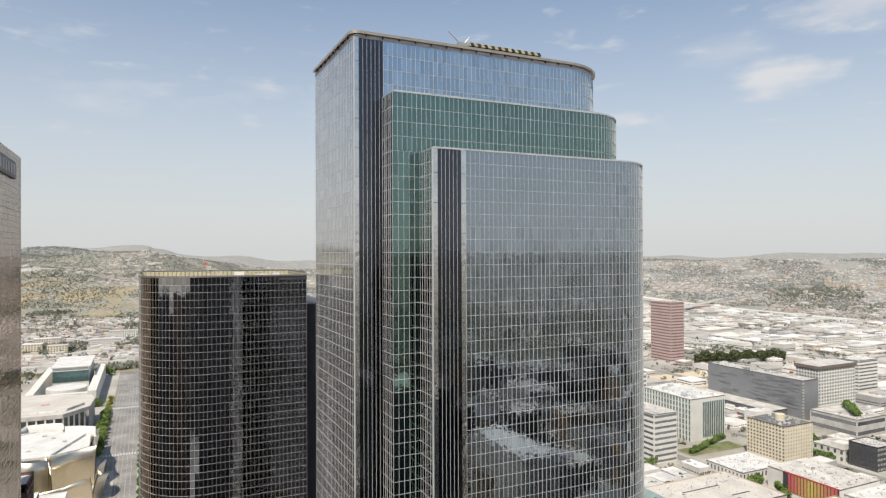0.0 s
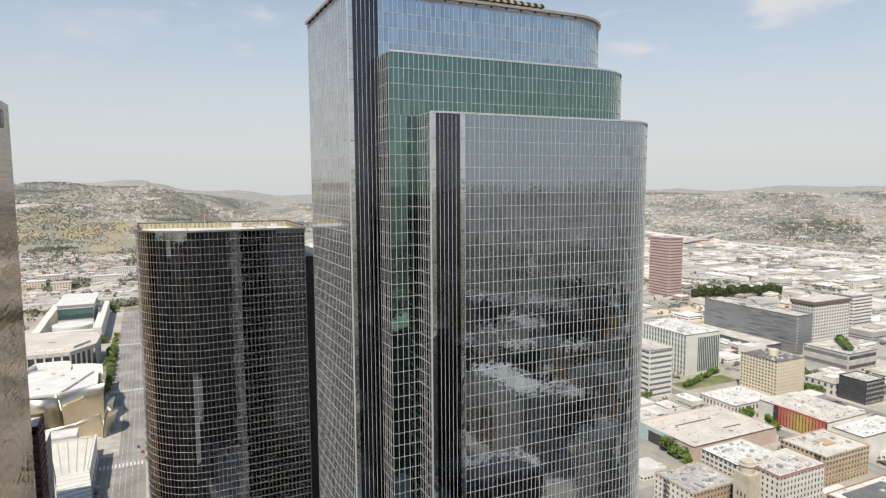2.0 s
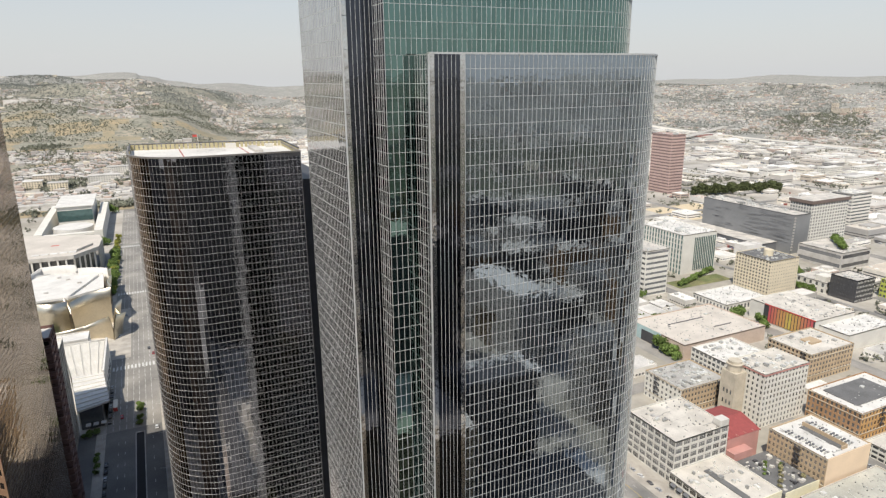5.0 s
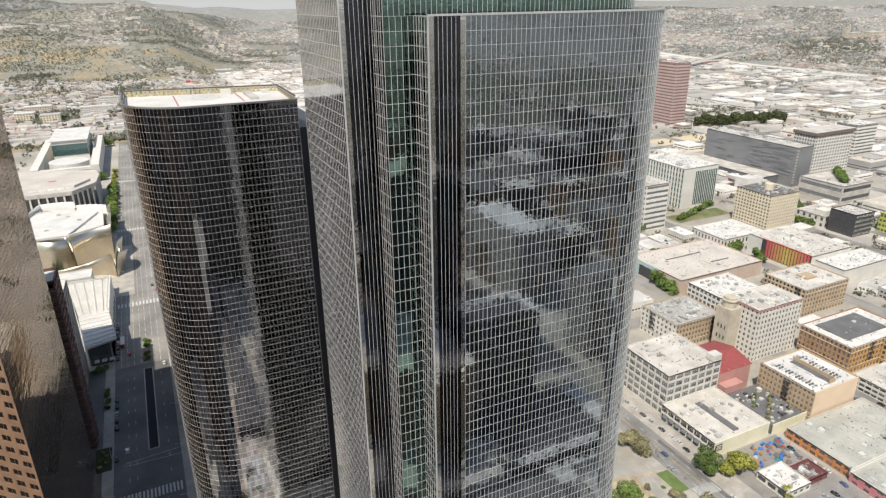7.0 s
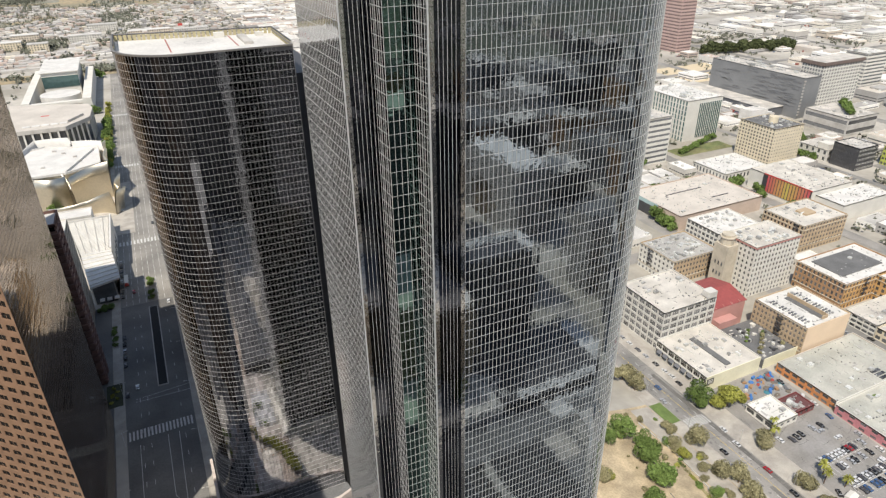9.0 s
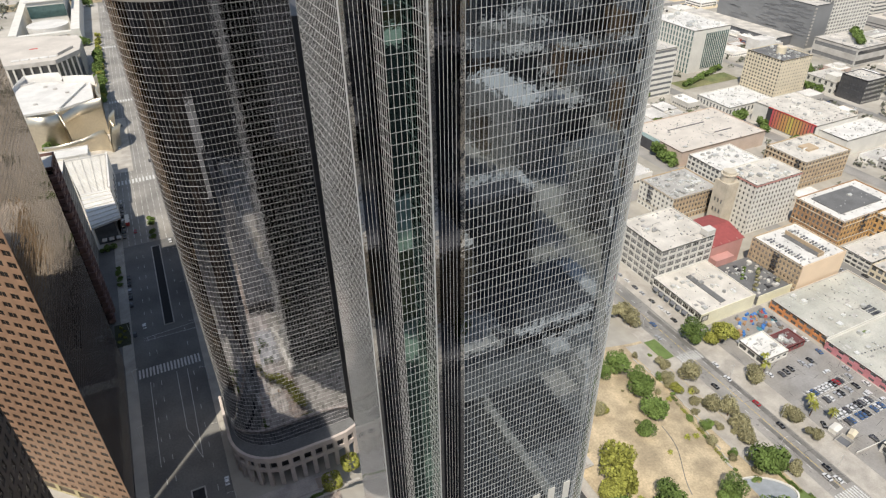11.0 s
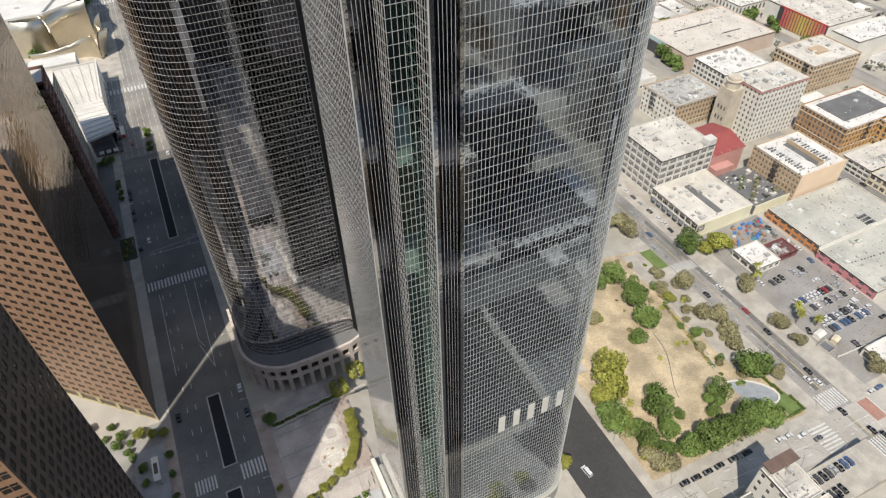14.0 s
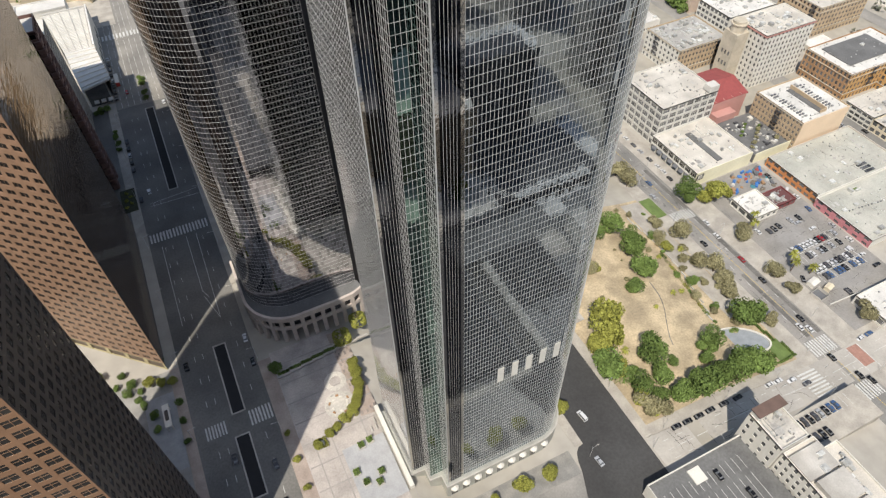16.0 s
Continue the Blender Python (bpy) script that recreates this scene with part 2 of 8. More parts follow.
# ---- mesh helpers ----
class Mesh:
    """Collects faces for one mesh."""
    def __init__(self):
        self.v, self.f = [], []

    def quad(self, *p):
        i = len(self.v)
        self.v += [tuple(q) for q in p]
        self.f.append(tuple(range(i, i + len(p))))
        return self

    def box(self, x0, x1, y0, y1, z0, z1):
        i = len(self.v)
        self.v += [(x0, y0, z0), (x1, y0, z0), (x1, y1, z0), (x0, y1, z0), (x0, y0, z1), (x1, y0, z1), (x1, y1, z1), (x0, y1, z1)]
        self.f += [tuple(i + k for k in q) for q in ((3, 2, 1, 0), (4, 5, 6, 7), (0, 1, 5, 4), (1, 2, 6, 5), (2, 3, 7, 6), (3, 0, 4, 7))]
        return self

    def bar(self, a, b, n, width, out, z0, z1, back=0.0):
        """An upright-sided bar over the plan line a-b, from `back` behind it to `out` before it along n."""
        i = len(self.v)
        p = [(a[0] - n[0] * back, a[1] - n[1] * back), (b[0] - n[0] * back, b[1] - n[1] * back), (b[0] + n[0] * out, b[1] + n[1] * out), (a[0] + n[0] * out, a[1] + n[1] * out)]
        self.v += [(x, y, z0) for x, y in p] + [(x, y, z1) for x, y in p]
        self.f += [tuple(i + k for k in q) for q in ((3, 2, 1, 0), (4, 5, 6, 7), (0, 1, 5, 4), (1, 2, 6, 5), (2, 3, 7, 6), (3, 0, 4, 7))]
        return self

    def prism(self, poly, z0, z1, top=True, bottom=False):
        n, i = len(poly), len(self.v)
        self.v += [(x, y, z0) for x, y in poly] + [(x, y, z1) for x, y in poly]
        self.f += [(i + k, i + (k + 1) % n, i + n + (k + 1) % n, i + n + k) for k in range(n)]
        if top:
            self.f.append(tuple(range(i + n, i + 2 * n)))
        if bottom:
            self.f.append(tuple(range(i + n - 1, i - 1, -1)))
        return self

    def tube(self, a, b, r0, r1, n=6):
        a, b = Vector(a), Vector(b)
        q = (b - a).to_track_quat("Z", "Y")
        i = len(self.v)
        for c, r in ((a, r0), (b, r1)):
            self.v += [tuple(c + q @ Vector((r * math.cos(2 * math.pi * k / n), r * math.sin(2 * math.pi * k / n), 0))) for k in range(n)]
        self.f += [(i + k, i + (k + 1) % n, i + n + (k + 1) % n, i + n + k) for k in range(n)]
        self.f += [tuple(range(i + n, i + 2 * n)), tuple(range(i + n - 1, i - 1, -1))]
        return self

    def data(self, name, mat, smooth=False):
        me = bpy.data.meshes.new(name)
        me.from_pydata(self.v, [], self.f)
        me.materials.append(mat)
        if smooth:
            me.shade_smooth()
        me.update()
        return me


def part(name, m, mat, parent=None, label="", at=None, kind=""):
    """One mesh object; m is a Mesh or ready mesh data."""
    ob = new(name, m if isinstance(m, bpy.types.Mesh) else m.data(name, mat))
    if parent:
        ob.parent = parent
    if at is not None:
        ob.matrix_basis = at if isinstance(at, Matrix) else Matrix.Translation(at)
    if label or kind:
        tagged(ob, label, kind=kind)
    return ob


def thing(name, label, category, at=(0, 0, 0), group="", rz=0):
    ob = new(name)
    ob.matrix_basis = pose(*at, 0, 0, rz)
    return tagged(ob, label, category, group)


def structure(name, m, mat, label="", category=""):
    return tagged(part(name, m, mat), label, category, kind="structure")


def arc(cx, cy, r, a0, a1, n):
    return [(cx + r * math.cos(radians(a0 + (a1 - a0) * k / n)), cy + r * math.sin(radians(a0 + (a1 - a0) * k / n))) for k in range(n + 1)]


def lerp_table(t, table):
    for (a, b), (c, d) in zip(table, table[1:]):
        if t <= c:
            k = max(0.0, (t - a) / (c - a))
            return b + (d - b) * k * k * (3 - 2 * k) if t > a else b
    return table[-1][1]


def ground_z(x, y):
    """Height of the land: a hilltop plateau, a slope to the lower town, far hills."""
    z = lerp_table(x, [(-14, 0), (-2, -9), (85, -9.5), (110, -12), (185, -26), (215, -28), (900, -31)])
    far = math.hypot(x + 40, y + 90)
    if far > 1800:
        turn = math.degrees(math.atan2(x + 40, y + 90))
        start = lerp_table(turn, [(-180, 2600), (-90, 1900), (2, 1900), (11, 3300), (18, 3300), (32, 2650), (180, 2600)])
        k = max(0.0, min(1.0, (far - start) / 2600))
        hills = 195 + 55 * noise.noise((x / 1100, y / 1100, 3.1)) + 40 * noise.noise((x / 420, y / 420, 7.7))
        z += (k * k * (3 - 2 * k)) * hills
        if turn < 9:                  # dry knolls behind the plateau
            k = min(1.0, (far - 1800) / 500) * min(1.0, (9 - turn) / 8)
            z += k * max(0.0, 60 * noise.noise((x / 400, y / 400, 1.3)) + 14)
    return z
# ---- land ----
def land():
    def axis(reach):
        near = [-420 + 12 * k for k in range(100)]
        step, far = 16.0, []
        p = near[-1]
        while p < reach:
            step *= 1.032
            p += step
            far.append(p)
        back, p, step = [], near[0], 16.0
        while p > -reach:
            step *= 1.13
            p -= step
            back.append(p)
        return back[::-1] + near + far
    xs, ys = axis(6500), axis(6500)
    m = Mesh()
    m.v = [(x, y, ground_z(x, y)) for y in ys for x in xs]
    w = len(xs)
    m.f = [(j * w + i, j * w + i + 1, (j + 1) * w + i + 1, (j + 1) * w + i) for j in range(len(ys) - 1) for i in range(w - 1)]
    me = m.data("ground", GROUND, True)
    me.materials.append(DRY_HILL), me.materials.append(HILLSIDE_HAZED), me.materials.append(REAR_DARK), me.materials.append(SCRUB)
    for f in me.polygons:            # town floor, dry knolls, scrub, built-up slopes paled farther out as painted haze
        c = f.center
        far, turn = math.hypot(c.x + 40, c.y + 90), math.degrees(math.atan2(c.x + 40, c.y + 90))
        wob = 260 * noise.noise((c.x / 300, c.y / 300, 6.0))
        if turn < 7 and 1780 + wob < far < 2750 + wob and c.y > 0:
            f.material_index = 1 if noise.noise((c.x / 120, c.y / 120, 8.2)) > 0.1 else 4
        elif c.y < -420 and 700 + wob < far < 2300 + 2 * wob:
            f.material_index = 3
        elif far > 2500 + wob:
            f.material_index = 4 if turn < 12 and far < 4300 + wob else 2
    structure("ground", me, GROUND, "pale urban land rising to dry hills, haze put into their colour", "ground")


land()


def sheet(name, x0, x1, y0, y1, lift, mat, label, category, step=8.0, skirt=0.0):
    """A strip of paving that follows the land."""
    nx, ny = max(1, int((x1 - x0) / step)), max(1, int((y1 - y0) / step))
    m = Mesh()
    for j in range(ny + 1):
        for i in range(nx + 1):
            x, y = x0 + (x1 - x0) * i / nx, y0 + (y1 - y0) * j / ny
            m.v.append((x, y, ground_z(x, y) + lift))
    w = nx + 1
    m.f = [(j * w + i, j * w + i + 1, (j + 1) * w + i + 1, (j + 1) * w + i) for j in range(ny) for i in range(nx)]
    if skirt:
        ring = [i for i in range(w)] + [j * w + nx for j in range(1, ny + 1)] + [ny * w + i for i in range(nx - 1, -1, -1)] + [j * w for j in range(ny - 1, 0, -1)]
        k = len(m.v)
        m.v += [(m.v[i][0], m.v[i][1], m.v[i][2] - skirt) for i in ring]
        n = len(ring)
        m.f += [(k + a, k + (a + 1) % n, ring[(a + 1) % n], ring[a]) for a in range(n)]
    return structure(name, m, mat, label, category)


GRAND, OLIVE, HILL, BROADWAY = (-81, -50), (57, 80), (185, 201), (338, 352)
sheet("road_avenue_far", GRAND[0], GRAND[1], 305, 1500, 0.06, material("worn_avenue_asphalt", (0.20, 0.19, 0.175), 0.9, var=0.2, scale=0.05, fine=1.2, tint=(0.27, 0.255, 0.23)), "wide pale worn avenue past the halls", "road", 20)
# near avenue coloured darker up to where the tower shade ends
sheet("road_upper_avenue", GRAND[0], GRAND[1], -400, 305, 0.06, ASPHALT_DARK_AND_SHADED, "wide asphalt avenue with planted median, tower shade put into its colour", "road", 20)
sheet("road_terrace_street", OLIVE[0], OLIVE[1], -400, 200, 0.06, ASPHALT_FRESH, "freshly laid black asphalt street", "road")
sheet("road_lower_street", HILL[0], HILL[1], -400, 900, 0.06, ASPHALT, "worn grey asphalt street with lanes", "road")
sheet("road_market_street", BROADWAY[0], BROADWAY[1], -400, 900, 0.06, ASPHALT, "grey asphalt street between old buildings", "road", 20)
sheet("road_cross_street", 81, 1400, -31, -16, 0.07, ROAD_PALE, "pale worn asphalt cross street", "road")

# ---- main glass tower ----
def ring_mesh(path, z0, z1, out, back):
    """A rail of rectangular section that follows a plan path with mitred corners."""
    m = Mesh()
    last = len(path) - 1
    for k, (x, y) in enumerate(path):
        n = Vector((0, 0))
        for p, q in ((path[max(0, k - 1)], path[max(1, k)]), (path[min(k, last - 1)], path[min(k + 1, last)])):
            n += Vector((q[1] - p[1], p[0] - q[0])).normalized()
        n = n.normalized()
        m.v += [(x - n.x * back, y - n.y * back, z0), (x + n.x * out, y + n.y * out, z0), (x + n.x * out, y + n.y * out, z1), (x - n.x * back, y - n.y * back, z1)]
    for k in range(last):
        m.f += [(4 * k + i, 4 * k + 4 + i, 4 * k + 4 + (i + 1) % 4, 4 * k + (i + 1) % 4) for i in range(4)]
    m.f += [(0, 1, 2, 3), (4 * last + 3, 4 * last + 2, 4 * last + 1, 4 * last)]
    return m


def facade(owner, path, rows, glass_mat, pane_name, frame_w=0.06, out=0.065, seed=1, frame_mat=None, single=None, post_mat=None, rail_from=110):
    """Curtain wall over a plan path (outside on the right hand): tilted panes, one post a joint, one rail a row."""
    rnd = random.Random(seed)
    frame_mat = frame_mat or MULLION
    shared = {}
    panes, z0, z1 = Mesh(), rows[0], rows[-1]
    for (ax, ay), (bx, by) in zip(path, path[1:]):
        ln = math.hypot(bx - ax, by - ay)
        n = ((by - ay) / ln, -(bx - ax) / ln)
        for a, b in zip(rows, rows[1:]):
            if single and single(ax, a):       # the nearest panes are pieces of their own
                size = (round(ln, 3), round(b - a, 3))
                if size not in shared:
                    shared[size] = Mesh().box(-ln / 2, ln / 2, -0.01, 0.02, 0, b - a).data("pane", glass_mat)
                turn = math.degrees(math.atan2(by - ay, bx - ax))
                part("pane", shared[size], glass_mat, owner, at=pose((ax + bx) / 2, (ay + by) / 2, a, rnd.gauss(0, 0.09), 0, turn + rnd.gauss(0, 0.12)))
                continue
            d = [rnd.uniform(-0.003, 0.003) for _ in range(3)]
            d.append(d[0] + d[2] - d[1])
            panes.quad((ax + n[0] * d[0], ay + n[1] * d[0], a), (bx + n[0] * d[1], by + n[1] * d[1], a), (bx + n[0] * d[2], by + n[1] * d[2], b), (ax + n[0] * d[3], ay + n[1] * d[3], b))
    part("glazing", panes, glass_mat, owner, kind="stuff")
    post_mat = post_mat or frame_mat
    post = Mesh().box(-frame_w / 2, frame_w / 2, -out, 0.05, z0, z1).data("mullion", post_mat)
    pts = path if path[0] != path[-1] else path[:-1]
    for k, (x, y) in enumerate(pts):
        (ax, ay), (bx, by) = path[max(0, k - 1)], path[min(len(path) - 1, k + 1)]
        part("mullion", post, frame_mat, owner, at=pose(x, y, 0, 0, 0, math.degrees(math.atan2(by - ay, bx - ax))))
    rail = ring_mesh(path, -frame_w / 2, frame_w / 2, out * 0.8, 0.04).data("transom", frame_mat)
    low = Mesh()
    for z in rows:                     # the upper rails are pieces, those far below are joined
        if z > rail_from:
            part("transom", rail, frame_mat, owner, at=(0, 0, z))
        else:
            k = len(low.v)
            low.v += [(v.co.x, v.co.y, v.co.z + z) for v in rail.vertices]
            low.f += [tuple(k + i for i in f.vertices) for f in rail.polygons]
    if low.f:
        part("lower_rail", low, frame_mat, owner, kind="stuff")


def line(a, b, n):
    return [(a[0] + (b[0] - a[0]) * k / n, a[1] + (b[1] - a[1]) * k / n) for k in range(n + 1)]


def rows_of(top, bottom, h):
    n = int((top - bottom) / h)
    return [top - h * k for k in range(n, -1, -1)]


tower = thing("glass_tower", "tall stepped skyscraper of mirrored glass with pale mullions", "skyscraper")
LOW = rows_of(210, 1.0, 2.15)
MID, TOP = [210, 212.5, 215, 217.5, 220], [210 + 2.5 * k for k in range(9)]
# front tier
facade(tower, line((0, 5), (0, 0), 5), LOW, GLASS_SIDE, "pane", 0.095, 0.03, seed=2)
facade(tower, line((6.3, 0), (39.2, 0), 37) + arc(39.2, 13, 13, -90, 0, 23)[1:] + line((52.2, 13), (52.2, 34), 22)[1:], LOW, GLASS_GREY, "pane", seed=3, single=lambda x, z: x < 36 and z > 195)
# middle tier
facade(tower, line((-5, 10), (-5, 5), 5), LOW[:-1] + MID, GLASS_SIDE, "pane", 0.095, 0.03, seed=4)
facade(tower, line((-5, 5), (0, 5), 5), LOW, GLASS_GREEN, "pane", seed=5)
facade(tower, line((-5, 5), (36.7, 5), 47) + arc(36.7, 18, 13, -90, 0, 23)[1:] + line((49.7, 18), (49.7, 34), 18)[1:], MID, GLASS_GREEN, "pane", seed=6)
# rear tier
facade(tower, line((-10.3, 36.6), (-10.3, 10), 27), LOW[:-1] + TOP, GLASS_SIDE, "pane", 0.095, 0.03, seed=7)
facade(tower, line((-4.8, 10), (34.7, 10), 45) + arc(34.7, 23, 13, -90, 0, 23)[1:] + line((47.7, 23), (47.7, 36.6), 15)[1:], TOP, GLASS_BLUE, "pane", seed=8)

# back of the tower, seen only in the glass of its neighbour, glazed dark to darken it
facade(tower, line((47.7, 36.6), (-10.3, 36.6), 28), rows_of(230, 1, 4.3), GLASS_DARK, "pane", seed=9, rail_from=999)


def corner_strip(x0, x1, x2, x3, y, z0, z1):
    """Steel strip, dark glazing with posts only, second steel strip."""
    for a, b in ((x0, x1), (x2, x3)):
        if b > a:
            for z in range(int(z0), int(z1), 5):
                part("steel_strip", Mesh().box(a, b, y - 0.06, y + 0.3, z + 0.03, min(z + 4.97, z1)), CLAD, tower, "smooth pale steel cladding panel")
    n = max(2, round((x2 - x1) / 0.74))
    g = Mesh()
    for p, q in zip(line((x1, y), (x2, y), n), line((x1, y), (x2, y), n)[1:]):
        for z in range(int(z0), int(z1), 4):
            g.quad((p[0], y + 0.02, z), (q[0], y + 0.02, z), (q[0], y + 0.02, min(z + 4, z1)), (p[0], y + 0.02, min(z + 4, z1)))
    part("dark_glazing", g, GLASS_DARK, tower, "dark glass strip with thin posts", kind="stuff")
    post = Mesh().box(-0.026, 0.026, -0.04, 0.05, z0, z1).data("mullion", MULLION)
    part("edge_trim", Mesh().box(x0 - 0.03, x0 + 0.22, y - 0.12, y + 0.1, z0, z1), MULLION, tower, "white metal corner trim")
    for p in line((x1, y), (x2, y), n)[1:-1]:
        part("mullion", post, MULLION, tower, at=(p[0], y, 0))


corner_strip(0, 1.05, 5.4, 6.3, 0, 1, 210)
corner_strip(-10.3, -9.3, -4.8, -4.8, 10, 1, 230)
# flat roofs and the core behind the glass
core = Mesh().prism([(0.4, 0.4)] + arc(39.2, 13, 12.6, -90, 0, 12) + [(51.8, 33.6), (0.4, 33.6)], 0.9, 209.8)
core.prism([(-4.6, 5.4)] + arc(36.7, 18, 12.6, -90, 0, 12) + [(49.3, 33.6), (-4.6, 33.6)], 0.9, 219.8)
core.prism([(-9.9, 10.4)] + arc(34.7, 23, 12.6, -90, 0, 12) + [(47.3, 36.4), (-9.9, 36.4)], 0.9, 229.2)
part("core", core, DARK_VOID, tower, "dark floors behind the glass")


# ---- crown, podium and forecourt of the main tower ----
def ring_bar(owner, name, path, z0, z1, out, back, mat, label=""):
    return part(name, ring_mesh(path, z0, z1, out, back), mat, owner, label)


CROWN = [(-10.3, 36.6), (-10.3, 11.2)] + arc(-9.1, 11.2, 1.2, 180, 270, 4)[1:] + line((-9.1, 10), (34.7, 10), 16)[1:] + arc(34.7, 23, 13, -90, 0, 14)[1:] + [(47.7, 36.6)]
ring_bar(tower, "top_rail", CROWN, 230.65, 231.15, 0.55, 0.3, material("tan_metal_rail", (0.42, 0.36, 0.29), 0.4, 0.6), "tan metal window-cleaning rail round the roof")
ring_bar(tower, "gutter", CROWN, 230.0, 230.5, 0.05, 0.5, material("pinkish_parapet", (0.50, 0.45, 0.43), 0.7))
bracket = Mesh().box(-0.09, 0.09, -0.4, 0.1, 230.3, 230.7).data("bracket", BLACK)
for x in [-8 + 3.1 * k for k in range(15)]:
    part("bracket", bracket, BLACK, tower, at=(x, 10, 0))
for y in [12.5 + 3.1 * k for k in range(8)]:
    part("bracket", bracket, BLACK, tower, at=pose(-10.3, y, 0, 0, 0, -90))
for tier, z in (([(0.3, 0.3), (39.2, 0.3)] + arc(39.2, 13, 12.7, -90, 0, 14)[1:] + [(51.9, 34)], 210.0), ([(-4.7, 5.3), (36.7, 5.3)] + arc(36.7, 18, 12.7, -90, 0, 14)[1:] + [(49.4, 34)], 220.0)):
    ring_bar(tower, "coping", tier, z, z + 0.3, 0.42, 0.4, MULLION)

# roof crane: a striped boom lying along the parapet
crane = thing("roof_crane", "yellow and black striped window-cleaning boom on roof", "crane", (0, 0, 228.6))
STRIPE = [YELLOW, BLACK]
for row, (xa, xb, za) in enumerate(((12.5, 29.0, 3.3), (24.5, 29.4, 1.6))):
    n = int((xb - xa) / 0.75)
    for k in range(n):
        a = xa + (xb - xa) * k / n
        w = (xb - xa) / n
        lean = 0.35
        m = Mesh()
        for y0, y1 in ((10.9, 11.9),):
            i = len(m.v)
            m.v += [(a, y0, za), (a + w, y0, za), (a + w, y1, za), (a, y1, za), (a - lean, y0, za + 0.6), (a + w - lean, y0, za + 0.6), (a + w - lean, y1, za + 0.6), (a - lean, y1, za + 0.6)]
            m.f += [(3, 2, 1, 0), (4, 5, 6, 7), (0, 1, 5, 4), (1, 2, 6, 5), (2, 3, 7, 6), (3, 0, 4, 7)]
        part("boom_stripe", m, STRIPE[k % 2], crane)
part("pivot", Mesh().box(10.6, 12.6, 10.8, 12.2, 0.3, 3.7), STEEL, crane, "grey steel pivot head")
part("mast", Mesh().tube((11.5, 11.5, 3.4), (8.6, 11.5, 5.6), 0.14, 0.09), MULLION, crane)
part("mast", Mesh().tube((11.8, 11.5, 3.4), (13.0, 11.5, 5.0), 0.12, 0.08), MULLION, crane)
part("pedestal", Mesh().box(10.9, 12.3, 11.0, 13.0, -0.2, 0.5).box(27, 28.2, 11, 13, -0.2, 1.7), CONCRETE, crane)

# pale blind panels low on the front
for x in (17.5, 22.5, 27.5, 32.5, 37.6):
    part("white_panel", Mesh().box(x + 0.3, x + 2.5, -0.14, -0.03, 59.6, 67.4), WHITE_WALL, tower, "blank white board fixed over the glass")

podium = thing("tower_podium", "pale granite podium with white scalloped awnings below tower", "podium")
PODIUM = [(-11.5, 38), (-11.5, 9), (-5.5, 8.6), (-5.5, 4), (-1, 3.6), (-1, -1.2), (39.2, -1.2)] + arc(39.2, 13, 14.2, -90, 0, 12)[1:] + [(53.4, 36)]
part("wall", Mesh().prism(PODIUM + [(0, 38)], -11, 0.85), material("grey_green_granite", (0.34, 0.34, 0.31), 0.5, var=0.15, scale=0.3), podium)
ring_bar(podium, "cornice", PODIUM, 0.2, 1.1, 0.35, 0.2, CONCRETE)
for k in range(9):
    x = 2.0 + 4.9 * k
    y = -1.2 if x < 39.2 else 13 - math.sqrt(14.2 ** 2 - (x - 39.2) ** 2)
    m = Mesh()
    for a0, a1 in zip(range(0, 180, 30), range(30, 181, 30)):
        p = [(x + 1.6 * math.cos(radians(a)), y - 1.5 * math.sin(radians(a))) for a in (a0, a1)]
        m.quad((x, y, -1.3), (p[0][0], p[0][1], -2.6), (p[1][0], p[1][1], -2.6))
        m.quad((p[0][0], p[0][1], -2.6), (p[0][0], p[0][1], -3.0), (p[1][0], p[1][1], -3.0), (p[1][0], p[1][1], -2.6))
    part("awning", m, WHITE_WALL, podium, "white scalloped canvas awning")
for k in range(9):
    x = 2.0 + 4.9 * k
    part("opening", Mesh().box(x - 1.3, x + 1.3, -1.24 if x < 39.2 else -1.0, -0.9 if x < 39.2 else 1.5, -8.5, -3.2), WINDOW, podium)
tagged(part("garden_wall", Mesh().box(-13.3, -11.6, 4.5, 41, 0, 2.2), WHITE_WALL), "white rendered terrace wall beside the tower", "wall")


# ---- neighbouring towers ----
PLACED = []


